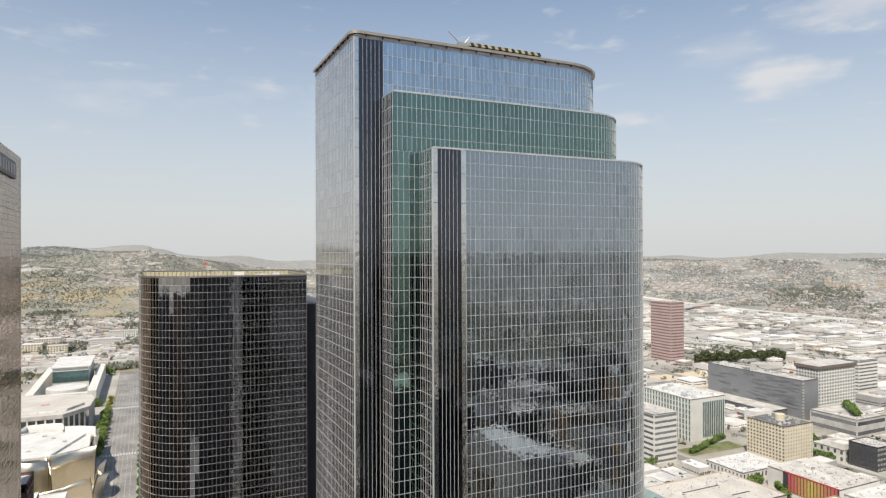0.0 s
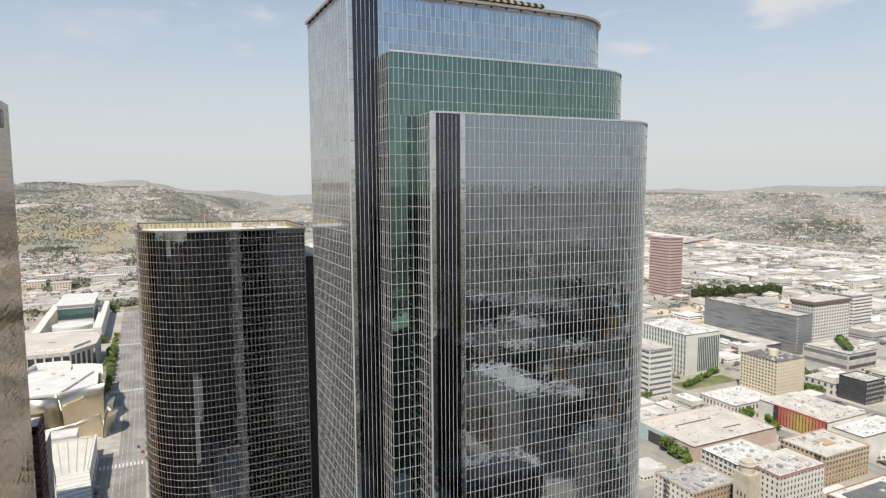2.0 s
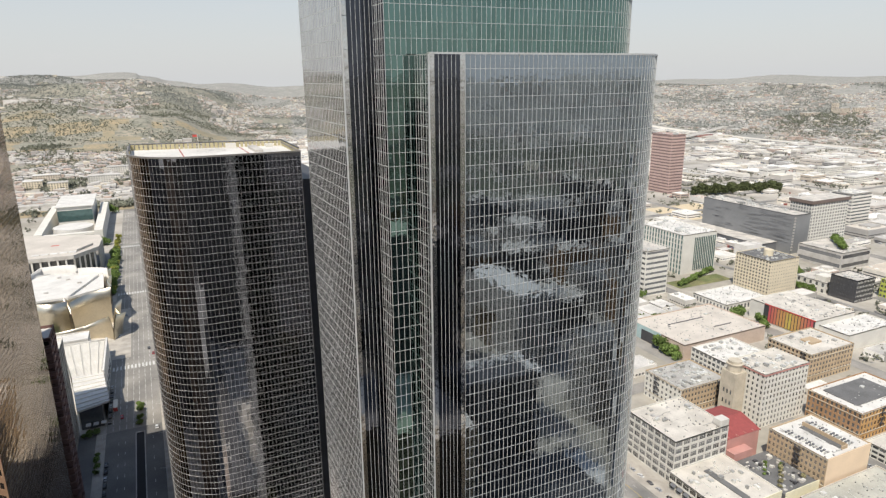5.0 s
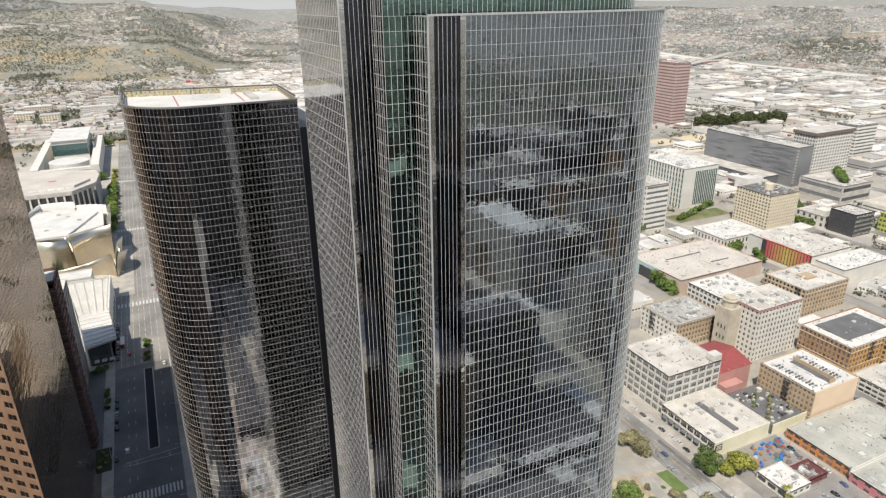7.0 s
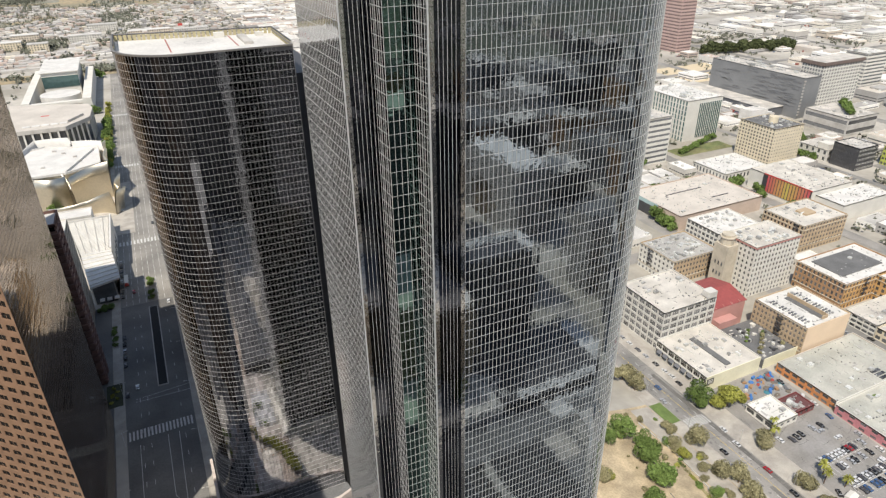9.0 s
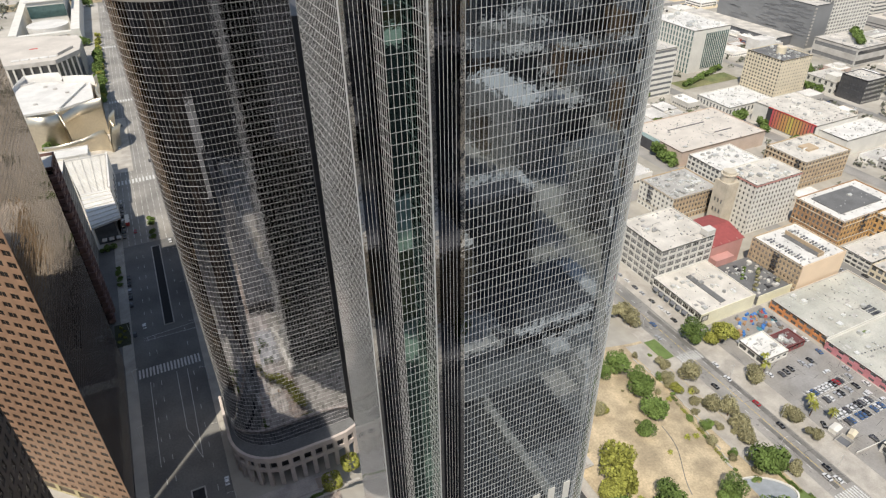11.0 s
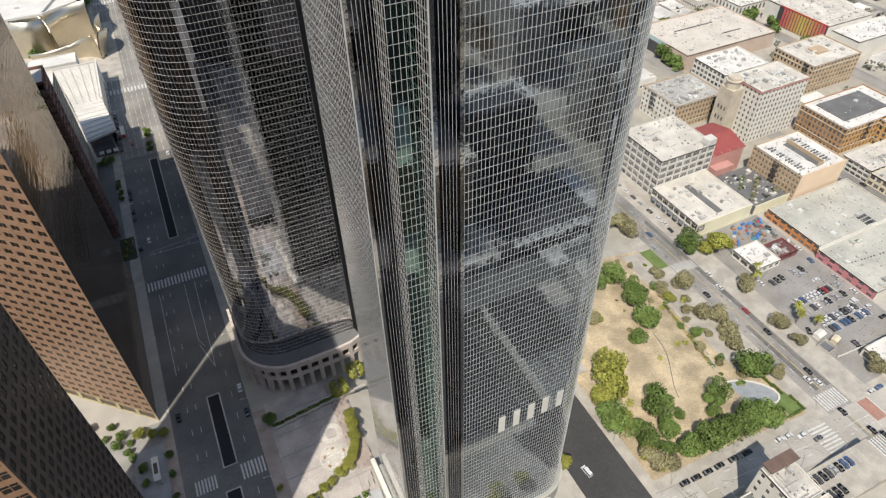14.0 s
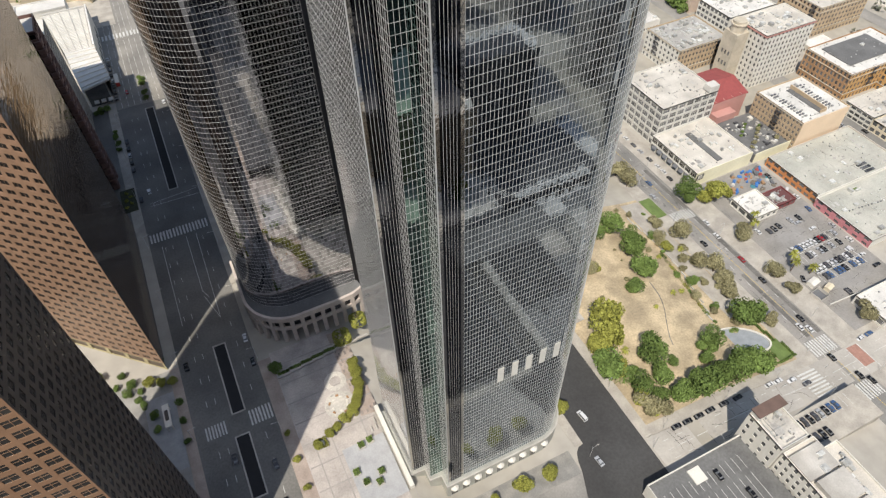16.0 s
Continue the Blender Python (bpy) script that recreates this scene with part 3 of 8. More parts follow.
def window_wall(owner, a, b, z0, z1, cols, rows, wf, hf, wall_mat, win_mat, depth=0.25, singles=400, sill=0.5, skip=None, split=0, name="wall", pick=None):
    """A wall over the plan line a-b (outside on the right hand) with real recessed openings and a pane in each."""
    ln = math.hypot(b[0] - a[0], b[1] - a[1])
    d = ((b[0] - a[0]) / ln, (b[1] - a[1]) / ln)
    n = (d[1], -d[0])
    cw, ch = ln / cols, (z1 - z0) / rows
    w, h = cw * wf, ch * hf
    P = lambda s, z, t=0.0: (a[0] + d[0] * s - n[0] * t, a[1] + d[1] * s - n[1] * t, z)
    m, rest, bars = Mesh(), Mesh(), Mesh()
    pane = Mesh().box(-w / 2, w / 2, -0.02, 0.02, 0, h)
    if split:                      # glazing bars
        for k in range(1, split + 1):
            s = -w / 2 + w * k / (split + 1)
            pane.box(s - 0.06, s + 0.06, -0.08, 0.0, 0, h)
        pane.box(-w / 2, w / 2, -0.07, 0.0, h * 0.6, h * 0.6 + 0.09)
    pane = pane.data("window", win_mat)
    pane.materials.append(wall_mat)
    for f in list(pane.polygons)[6:]:
        f.material_index = 1
    turn = math.degrees(math.atan2(d[1], d[0]))
    count, panes = 0, []
    for j in range(rows):
        y0 = z0 + j * ch
        s0, s1 = y0 + (ch - h) * sill, y0 + (ch - h) * sill + h
        m.quad(P(0, y0), P(ln, y0), P(ln, s0), P(0, s0))
        m.quad(P(0, s1), P(ln, s1), P(ln, y0 + ch), P(0, y0 + ch))
        for i in range(cols):
            x0 = i * cw
            l, r = x0 + (cw - w) / 2, x0 + (cw + w) / 2
            if skip and skip(i, j):
                m.quad(P(x0, s0), P(x0 + cw, s0), P(x0 + cw, s1), P(x0, s1))
                continue
            m.quad(P(x0, s0), P(l, s0), P(l, s1), P(x0, s1))
            m.quad(P(r, s0), P(x0 + cw, s0), P(x0 + cw, s1), P(r, s1))
            m.quad(P(l, s0), P(r, s0), P(r, s0, depth), P(l, s0, depth))
            m.quad(P(l, s1, depth), P(r, s1, depth), P(r, s1), P(l, s1))
            m.quad(P(l, s0, depth), P(l, s1, depth), P(l, s1), P(l, s0))
            m.quad(P(r, s0), P(r, s1), P(r, s1, depth), P(r, s0, depth))
            c = P((l + r) / 2, s0, depth)
            if pick(i, j) if pick else count < singles:
                panes.append(pose(c[0], c[1], c[2], 0, 0, turn))
                count += 1
            else:
                rest.quad(P(l, s0, depth), P(r, s0, depth), P(r, s1, depth), P(l, s1, depth))
                for k in range(1, split + 1):
                    c = l + w * k / (split + 1)
                    bars.quad(P(c - 0.06, s0, depth - 0.08), P(c + 0.06, s0, depth - 0.08), P(c + 0.06, s1, depth - 0.08), P(c - 0.06, s1, depth - 0.08))
    wall = part(name, m, wall_mat, owner)
    for at in panes:
        part("window", pane, win_mat, wall, at=at)
    if rest.f:
        part("glazing", rest, win_mat, owner, kind="stuff")
    if bars.f:
        part("glazing_bar", bars, wall_mat, owner, kind="stuff")


one = thing("black_glass_tower", "dark rounded office tower clad in black mirror glass", "skyscraper")
ONE = rows_of(186, 11.5, 2.1)
ONE_PATH = line((-44.5, 134), (-44.5, 112), 17) + arc(-27, 112, 17.5, 180, 270, 24)[1:] + line((-27, 94.5), (1.0, 94.5), 24)[1:]
facade(one, ONE_PATH, ONE, GLASS_BLACK, "pane", 0.06, 0.05, seed=11, frame_mat=material("mid_grey_aluminium", (0.56, 0.55, 0.54), 0.5, 0.2), post_mat=material("dark_grey_aluminium", (0.27, 0.265, 0.26), 0.5, 0.2), single=lambda x, z: x > -27 and z > 174)
part("side_wall", Mesh().prism([(1.0, 94.5), (2, 125), (-44.4, 134), (-30, 127), (-2, 98)], 11, 184.8, top=False), BLACKISH, one)
part("wing", Mesh().box(1.6, 11, 101, 148, 0, 177), BLACKISH, one, "narrow dark service wing")
ONE_ROOF = [(-44.2, 133.7)] + arc(-27, 112, 17.2, 180, 270, 14) + [(0.7, 94.8), (1.7, 124.7)]
part("roof", Mesh().prism(ONE_ROOF, 11.2, 185.1), ROOF_WHITE, one, "white flat roof with helicopter pad")
ring_bar(one, "coping", [(2, 125), (-44.5, 134)] + arc(-27, 112, 17.5, 180, 270, 20) + [(1.0, 94.5), (2, 125)], 186.0, 186.45, 0.25, 0.5, material("grey_coping", (0.24, 0.225, 0.205), 0.5, 0.4))
ring_bar(one, "parapet", [(2, 125), (1.0, 94.5)] + arc(-27, 112, 17.2, 270, 180, 14) + [(-44.2, 134)], 184.9, 186.0, 0.0, 0.12, BLACKISH)
for a, b in (((1.1, 97), (1.6, 124.6)), ((1.6, 124.6), (-43.9, 133.5)), ((-43.9, 133.5), (-43.9, 114))):
    n = int(math.hypot(b[0] - a[0], b[1] - a[1]) / 1.3)
    slat = Mesh().box(-0.45, 0.45, -0.06, 0.06, 185.0, 186.9).data("slat", YELLOW)
    for p, q in zip(line(a, b, n), line(a, b, n)[1:]):
        part("slat", slat, YELLOW, one, "ochre metal screen slat", at=pose((p[0] + q[0]) / 2, (p[1] + q[1]) / 2, 0, 0, 0, math.degrees(math.atan2(b[1] - a[1], b[0] - a[0]))))
    part("screen_rail", Mesh().tube((*a, 187.0), (*b, 187.0), 0.22, 0.22), BLACKISH, one)
DULL_RED = material("faded_red_paint", (0.36, 0.14, 0.12), 0.8)
pad = Mesh()
for k in range(24):
    a0, a1 = 2 * math.pi * k / 24, 2 * math.pi * (k + 1) / 24
    pad.quad(*[(-21 + r * math.cos(a), 120 + r * math.sin(a), 185.16) for r, a in ((3.9, a0), (3.9, a1), (4.3, a1), (4.3, a0))])
pad.quad(*[(-21 + 0.7 * math.cos(2 * math.pi * k / 10), 120 + 0.9 * math.sin(2 * math.pi * k / 10), 185.16) for k in range(10)])
part("pad_marking", pad, material("grey_paint", (0.44, 0.43, 0.42), 0.8), one, "grey circle painted on roof")
part("line_marking", Mesh().box(-30.05, -29.65, 106, 129, 185.12, 185.17), DULL_RED, one, "red line painted on roof")
part("line_marking", Mesh().box(-11.9, -11.5, 107, 126, 185.12, 185.17), DULL_RED, one, "red line painted on roof")
part("roof_unit", Mesh().box(-9.6, -7.2, 108, 123, 185.1, 185.9), CONCRETE, one, "low grey roof duct")
part("roof_unit", Mesh().box(-16, -13, 124, 126, 185.1, 186.6), WHITE_WALL, one)
part("roof_unit", Mesh().box(-4, -2, 121, 123, 185.1, 186.2), WHITE_WALL, one)
flag = thing("flagpole", "thin pole with small red flag on roof", "flagpole", (-24, 128.2, 185.1))
part("pole", Mesh().tube((0, 0, 0), (0, 0, 4.6), 0.1, 0.06), WHITE_WALL, flag)
part("flag", Mesh().box(-1.4, -0.1, -0.03, 0.03, 3.8, 4.5), RED, flag, "small red and white flag")

arcade = thing("arcade", "curved pinkish granite arcade round foot of dark tower", "arcade")
ARC = [(-46.5, 130), (-46.5, 106)] + arc(-27, 106, 19.5, 180, 270, 12)[1:] + [(-21, 86.5), (-15, 86.5), (-9, 86.5), (-3, 87.0), (2.5, 89)]
STONE = material("pink_grey_granite", (0.52, 0.455, 0.415), 0.55, var=0.12, scale=0.3, fine=2)
ring_bar(arcade, "cornice", ARC, 14.4, 17.2, 0.3, 0.8, STONE)
ring_bar(arcade, "beam", ARC, 8.6, 10.6, 0.1, 0.7, STONE)
pier = Mesh().box(-0.85, 0.85, -0.15, 1.4, 0, 14.4).data("pier", STONE)
due = 0.0
for (ax, ay), (bx, by) in zip(ARC, ARC[1:]):
    ln, turn = math.hypot(bx - ax, by - ay), math.degrees(math.atan2(by - ay, bx - ax))
    while due < ln:
        part("pier", pier, STONE, arcade, at=pose(ax + (bx - ax) * due / ln, ay + (by - ay) * due / ln, 0, 0, 0, turn))
        due += 4.6
    due -= ln
m = Mesh()
inner = [(-44.4, 130), (-44.4, 112)] + arc(-27, 112, 17.4, 180, 270, 12)[1:] + [(-21, 94.4), (-15, 94.4), (-9, 94.4), (-3, 94.4), (1.5, 94.4)]
for p, q, r, s in zip(ARC, ARC[1:], inner[1:], inner):
    m.quad((*p, 15.9), (*q, 15.9), (*r, 15.9), (*s, 15.9))
part("canopy", m, ROOF_DARK, arcade, "dark terrace roof behind parapet")
part("back_wall", Mesh().prism([(-44.4, 140)] + arc(-27, 112, 17.4, 180, 270, 12) + [(2, 94.4), (2, 140)], 0, 15.8, top=False), BLACKISH, arcade)

# granite tower with a knife-edge corner
red = thing("granite_tower", "knife-edged tower of reddish granite and bronze mirror glass", "skyscraper")
window_wall(red, (-142, 150.3), (-85.4, 97.7), 5, 230, 15, 54, 0.64, 0.5, GRANITE, WINDOW_DARK, 0.2, singles=45, split=1)
window_wall(red, (-142, 150.3), (-85.4, 97.7), 0, 5, 8, 1, 0.8, 0.8, YELLOW, WINDOW, 0.6, name="base_wall")
facade(red, line((-85.4, 97.9), (-85.4, 189), 61), rows_of(229, 4, 2.05), GLASS_BRONZE, "pane", 0.1, 0.04, seed=21, frame_mat=GRANITE_DARK, rail_from=150)
part("core", Mesh().prism([(-86, 98.6), (-86, 188.9), (-142, 188.9), (-141.5, 150.6)], 0, 229.5), GRANITE_DARK, red)
part("sign_board", Mesh().box(-85.35, -84.6, 138, 174, 219.5, 225.5), BLACKISH, red, "dark sign board with pale bars")
for k in range(7):
    part("sign_bar", Mesh().box(-84.62, -84.45, 141 + 4.6 * k, 143.6 + 4.6 * k, 220.6, 224.4), CONCRETE, red)

# brick tower with stacked corner bays behind the granite tower, and the pale slab beside it
BRICK_RED = material("red_brown_brick", (0.15, 0.085, 0.072), 0.85, var=0.14, scale=0.3, fine=4.0)
brick_tower = thing("brick_tower", "red-brown brick apartment tower with stacked corner bays", "skyscraper")
window_wall(brick_tower, (-122, 227.8), (-89, 227.8), -0.3, 93.4, 8, 24, 0.66, 0.6, BRICK_RED, WINDOW_DARK, 0.3, singles=0)
window_wall(brick_tower, (-89, 227.8), (-89, 246), -0.3, 93.4, 4, 24, 0.66, 0.6, BRICK_RED, WINDOW_DARK, 0.3, singles=0)
part("wall", Mesh().quad((-89, 246, -0.3), (-122, 246, -0.3), (-122, 246, 93.4), (-89, 246, 93.4)).quad((-122, 246, -0.3), (-122, 227.8, -0.3), (-122, 227.8, 93.4), (-122, 246, 93.4)), BRICK_RED, brick_tower)
part("roof", Mesh().quad((-122, 227.8, 92.6), (-89, 227.8, 92.6), (-89, 246, 92.6), (-122, 246, 92.6)), ROOF_WHITE, brick_tower, "white flat roof")
for bx in ((-122, -89, 227.8, 228.3), (-122, -89, 245.5, 246), (-89.5, -89, 228.3, 245.5)):
    part("parapet", Mesh().box(*bx, 92.4, 94.0), BRICK_RED, brick_tower)
bay = Mesh().prism([(-2.6, -0.3), (-2.2, -1.1), (0.2, -1.1), (0.9, -0.4), (0.9, 2.6), (0.2, 3.2), (-0.2, 3.2), (-0.2, 0), (-2.6, 0)], 0, 2.1, bottom=True).data("bay", BRICK_RED)
for k in range(23):
    part("bay", bay, BRICK_RED, brick_tower, at=(-89, 227.6, 1.4 + 3.9 * k))
    part("bay", bay, BRICK_RED, brick_tower, at=(-89, 236.6, 1.4 + 3.9 * k))
slab_block = thing("pale_apartment_slab", "pale apartment slab with grey gridded side wall", "building")
window_wall(slab_block, (-125, 290), (-95.5, 290), -0.3, 63, 9, 20, 0.5, 0.5, WHITE_WALL, WINDOW_DARK, 0.3, singles=0)
window_wall(slab_block, (-95.5, 290), (-95.5, 311), -0.3, 63, 8, 20, 0.7, 0.66, PAVEMENT, WINDOW_TEAL, 0.35, singles=0)
part("wall", Mesh().quad((-95.5, 311, -0.3), (-125, 311, -0.3), (-125, 311, 63), (-95.5, 311, 63)).quad((-125, 311, -0.3), (-125, 290, -0.3), (-125, 290, 63), (-125, 311, 63)), WHITE_WALL, slab_block)
part("roof", Mesh().quad((-125, 290, 62.6), (-95.5, 290, 62.6), (-95.5, 311, 62.6), (-125, 311, 62.6)), ROOF_WHITE, slab_block)
for bx in ((-125, -95.5, 290, 290.4), (-125, -95.5, 310.6, 311), (-95.9, -95.5, 290.4, 310.6)):
    part("parapet", Mesh().box(*bx, 62.4, 63.4), WHITE_WALL, slab_block)

# brown tower in the foreground
fore = thing("brown_tower", "brown granite office tower with dark windows in rows", "skyscraper")
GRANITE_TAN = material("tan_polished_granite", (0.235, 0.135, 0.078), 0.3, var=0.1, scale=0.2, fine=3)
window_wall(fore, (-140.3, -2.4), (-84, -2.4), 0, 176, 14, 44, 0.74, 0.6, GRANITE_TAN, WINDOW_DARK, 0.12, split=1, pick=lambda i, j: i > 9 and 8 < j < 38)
# east wall: granite colour darkened to stand for the shaded side
window_wall(fore, (-84, -2.4), (-84, 36), 0, 176, 11, 44, 0.6, 0.62, material("shade_darkened_granite", (0.062, 0.048, 0.041), 0.4, var=0.1, scale=0.2), material("brown_window_glass", (0.03, 0.025, 0.022), 0.2, spec=0.6), 0.12, singles=90)
part("core", Mesh().box(-140.3, -84.6, -1.8, 36, 0, 176.3), GRANITE_DARK, fore)


# ---- town buildings ----
rnd = random.Random(5)
UNIT = material("roof_plant_metal", (0.50, 0.50, 0.48), 0.6, 0.3, 0.2, 0.8, per_object=0.4)


def roof_clutter(owner, x0, x1, y0, y1, z, n, big=1.0):
    for _ in range(n):
        w, d, h = rnd.uniform(1.2, 3.6) * big, rnd.uniform(1.2, 3.6) * big, rnd.uniform(0.7, 2.0) * big
        x, y = rnd.uniform(x0 + 2, max(x0 + 2.1, x1 - w - 2)), rnd.uniform(y0 + 2, max(y0 + 2.1, y1 - d - 2))
        m = Mesh().box(x, x + w, y, y + d, z, z + h)
        m.box(x + 0.2 * w, x + 0.8 * w, y + 0.2 * d, y + 0.8 * d, z + h, z + h + 0.18)
        part("roof_unit", m, UNIT, owner)


PATCH = material("tar_patch", (0.30, 0.29, 0.275), 0.9, var=0.2, scale=0.3, fine=2.0, per_island=0.45)


def roof_detail(owner, x0, x1, y0, y1, z):
    """Small vents, pipes and repaired felt patches too small to tell apart."""
    w, d = x1 - x0, y1 - y0
    bits, dark_bits, felt = Mesh(), Mesh(), Mesh()
    for _ in range(int(8 + w * d / 110)):
        x, y, c = rnd.uniform(x0 + 1, x1 - 2), rnd.uniform(y0 + 1, y1 - 2), rnd.uniform(0.15, 0.7)
        dark_bits.box(x, x + c, y, y + c * rnd.uniform(0.5, 1.8), z, z + rnd.uniform(0.2, 0.8))
    part("small_vents", dark_bits, MULLION_DARK, owner, kind="stuff")
    for _ in range(int(10 + w * d / 70)):
        x, y, s = rnd.uniform(x0 + 1, x1 - 2), rnd.uniform(y0 + 1, y1 - 2), rnd.uniform(0.25, 0.8)
        bits.box(x, x + s, y, y + s * rnd.uniform(0.6, 1.6), z, z + rnd.uniform(0.3, 1.1))
    for _ in range(4):
        x, y = rnd.uniform(x0 + 1, x1 - 9), rnd.uniform(y0 + 1, y1 - 9)
        if rnd.random() < 0.5:
            bits.box(x, x + rnd.uniform(5, 8), y, y + 0.2, z + 0.1, z + 0.35)
        else:
            bits.box(x, x + 0.2, y, y + rnd.uniform(5, 8), z + 0.1, z + 0.35)
    for k in range(int(6 + w * d / 220)):
        x, y = rnd.uniform(x0 + 1, x1 - 6), rnd.uniform(y0 + 1, y1 - 6)
        a, b = (rnd.uniform(0.3, 0.6), rnd.uniform(3, 5)) if k % 3 else (rnd.uniform(1, 4), rnd.uniform(1, 4))
        if k % 2:
            a, b = b, a
        lift = z + 0.006 + 0.004 * k
        felt.quad((x, y, lift), (x + a, y, lift), (x + a, y + b, lift), (x, y + b, lift))
    part("roof_vent", bits, UNIT, owner, "small vents and pipes", kind="stuff")
    part("felt_patch", felt, PATCH, owner, "grey tar patches", kind="stuff")


def block(name, label, x0, x1, y0, y1, z1, wall, roof, west=None, south=None, z0=None, parapet=0.9, clutter=4, win=None, depth=0.25, penthouse=None, big=1.0, split=0):
    """A building with windows in its west and south walls: (cols, rows, width share, height share)."""
    z0 = z0 if z0 is not None else min(ground_z(x0, y0), ground_z(x1, y1)) - 0.3
    t = thing(name, label, "building")
    PLACED.append((x0 - 5, x1 + 5, y0 - 5, y1 + 5))
    win = win or WINDOW
    for spec, a, b in ((west, (x0, y1), (x0, y0)), (south, (x0, y0), (x1, y0))):
        if spec:
            window_wall(t, a, b, z0, z1, *spec[:4], wall if len(spec) < 5 else spec[4], win if len(spec) < 6 else spec[5], depth, singles=48 if x0 < 400 else 0, split=split)
        else:
            m = Mesh()
            m.quad((*a, z0), (*b, z0), (*b, z1), (*a, z1))
            part("wall", m, wall, t)
    part("wall", Mesh().quad((x1, y0, z0), (x1, y1, z0), (x1, y1, z1), (x1, y0, z1)).quad((x1, y1, z0), (x0, y1, z0), (x0, y1, z1), (x1, y1, z1)), wall, t)
    part("roof", Mesh().quad((x0, y0, z1 - parapet), (x1, y0, z1 - parapet), (x1, y1, z1 - parapet), (x0, y1, z1 - parapet)), roof, t)
    e = 0.35
    for bx in ((x0, x1, y0, y0 + e), (x0, x1, y1 - e, y1), (x0, x0 + e, y0 + e, y1 - e), (x1 - e, x1, y0 + e, y1 - e)):
        part("parapet", Mesh().box(*bx, z1 - parapet - 0.01, z1 + 0.05), wall, t)
    roof_clutter(t, x0, x1, y0, y1, z1 - parapet, clutter, big)
    roof_detail(t, x0, x1, y0, y1, z1 - parapet)
    if penthouse:
        part("penthouse", Mesh().box(*penthouse), wall, t)
    return t


PALE_YELLOW = material("pale_yellow_painted_wall", (0.72, 0.68, 0.50), 0.85, var=0.08, scale=0.1, fine=1.5)
DIRTY = material("weathered_roof", (0.54, 0.51, 0.46), 0.9, var=0.16, scale=0.1, fine=2.6, tint=(0.46, 0.43, 0.385))
block("office_block", "white six-storey concrete block with wide gridded windows", 219, 262, 147, 187, 0.6, material("pale_concrete_frame", (0.53, 0.515, 0.48), 0.88, var=0.12, scale=0.15, fine=2.0), DIRTY, (7, 6, 0.8, 0.68), (7, 6, 0.78, 0.68), split=2, depth=0.35, clutter=5, penthouse=(255, 262, 147.2, 153, 0.5, 4.5))
low = block("market_hall", "low white commercial building with dark shopfront windows", 216, 259, 106, 146.8, -18, WHITE_WALL, DIRTY, (8, 2, 0.86, 0.72, WHITE_WALL, WINDOW_DARK), None, clutter=14, split=2, depth=0.35)
part("skylight", Mesh().box(235, 239, 110, 139, -19.0, -18.3), ROOF_DARK, low, "long dark skylight strip")
part("end_wall", Mesh().box(215.9, 259, 105.7, 106.05, -28, -17.9), PALE_YELLOW, low, "pale yellow side wall")
part("sign_board", Mesh().box(216.3, 221.5, 105.5, 105.7, -23.5, -19.5), BLACK, low)
for k in range(3):
    part("sign_bar", Mesh().box(217, 220.8, 105.4, 105.5, -22.7 + 1.05 * k, -22.2 + 1.05 * k), WHITE_WALL, low)
for k in range(8):
    part("awning", Mesh().quad((216, 144 - 5 * k, -23.4), (216, 140.4 - 5 * k, -23.4), (213.9, 140.4 - 5 * k, -24.5), (213.9, 144 - 5 * k, -24.5)), SLATE, low)
theatre = thing("theatre", "low theatre with red metal roof and pink walls", "theatre")
part("wall", Mesh().box(262.4, 290, 147, 176, -28, -10).box(262.4, 278, 141, 147, -28, -17), PINK, theatre)
m = Mesh()
m.quad((262.2, 146.8, -10), (291, 146.8, -10), (291, 162, -5.5), (262.2, 162, -5.5)).quad((262.2, 162, -5.5), (291, 162, -5.5), (291, 178, -9), (262.2, 178, -9))
m.quad((262.2, 146.8, -10), (262.2, 162, -5.5), (262.2, 178, -9), (262.2, 178, -11), (262.2, 146.8, -11)).quad((291, 146.8, -10), (291, 146.8, -11), (291, 178, -11), (291, 178, -9), (291, 162, -5.5))
part("roof", m, ROOF_RED, theatre, "red standing-seam roof")
for k in range(4):
    part("roof_rib", Mesh().box(264 + 7 * k, 264.3 + 7 * k, 147, 176, -9.9, -9.4), PINK, theatre)
for k in range(6):
    part("window", Mesh().box(262.9 + 2.5 * k, 264.4 + 2.5 * k, 140.85, 141.05, -26, -22), WINDOW, theatre)
garden = tagged(part("roof_garden", Mesh().box(262.6, 290.5, 106, 140.8, -28, -22), ROOF_DARK), "dark rooftop terrace with planters and clutter", "roof terrace")
loft = block("loft_block", "tan brick loft block with white roof and light well", 291, 330, 103, 141, -6, TAN, ROOF_WHITE, (14, 6, 0.5, 0.6), None, clutter=3, split=1)
part("end_wall", Mesh().box(291.0, 330, 102.7, 103.04, -28.2, -5.9), PEACH, loft, "blank peach-painted side wall")
# dark slab laid on the roof for the shaded depth of the light well
part("light_well", Mesh().box(309, 313, 108, 134, -6.85, -6.6), ROOF_DARK, loft)
part("well_wall", Mesh().box(313, 313.6, 107, 135, -7, -4.2).box(308.6, 314, 106.6, 107.2, -7, -4.6), TAN, loft)
for row in range(4):
    for k in range(12):
        x, y = (296 if row < 2 else 318) + 2.4 * (row % 2), 108 + 2.3 * k
        part("roof_unit", Mesh().box(x, x + 1.3, y, y + 1.0, -6.9, -6.0), SLATE if k % 3 else UNIT, loft)
hotel = block("old_hotel", "tall white brick hotel with rows of small windows", 318, 362, 168, 196, 12, WHITE_WALL, DIRTY, (8, 10, 0.4, 0.56), (13, 10, 0.42, 0.6), clutter=24)
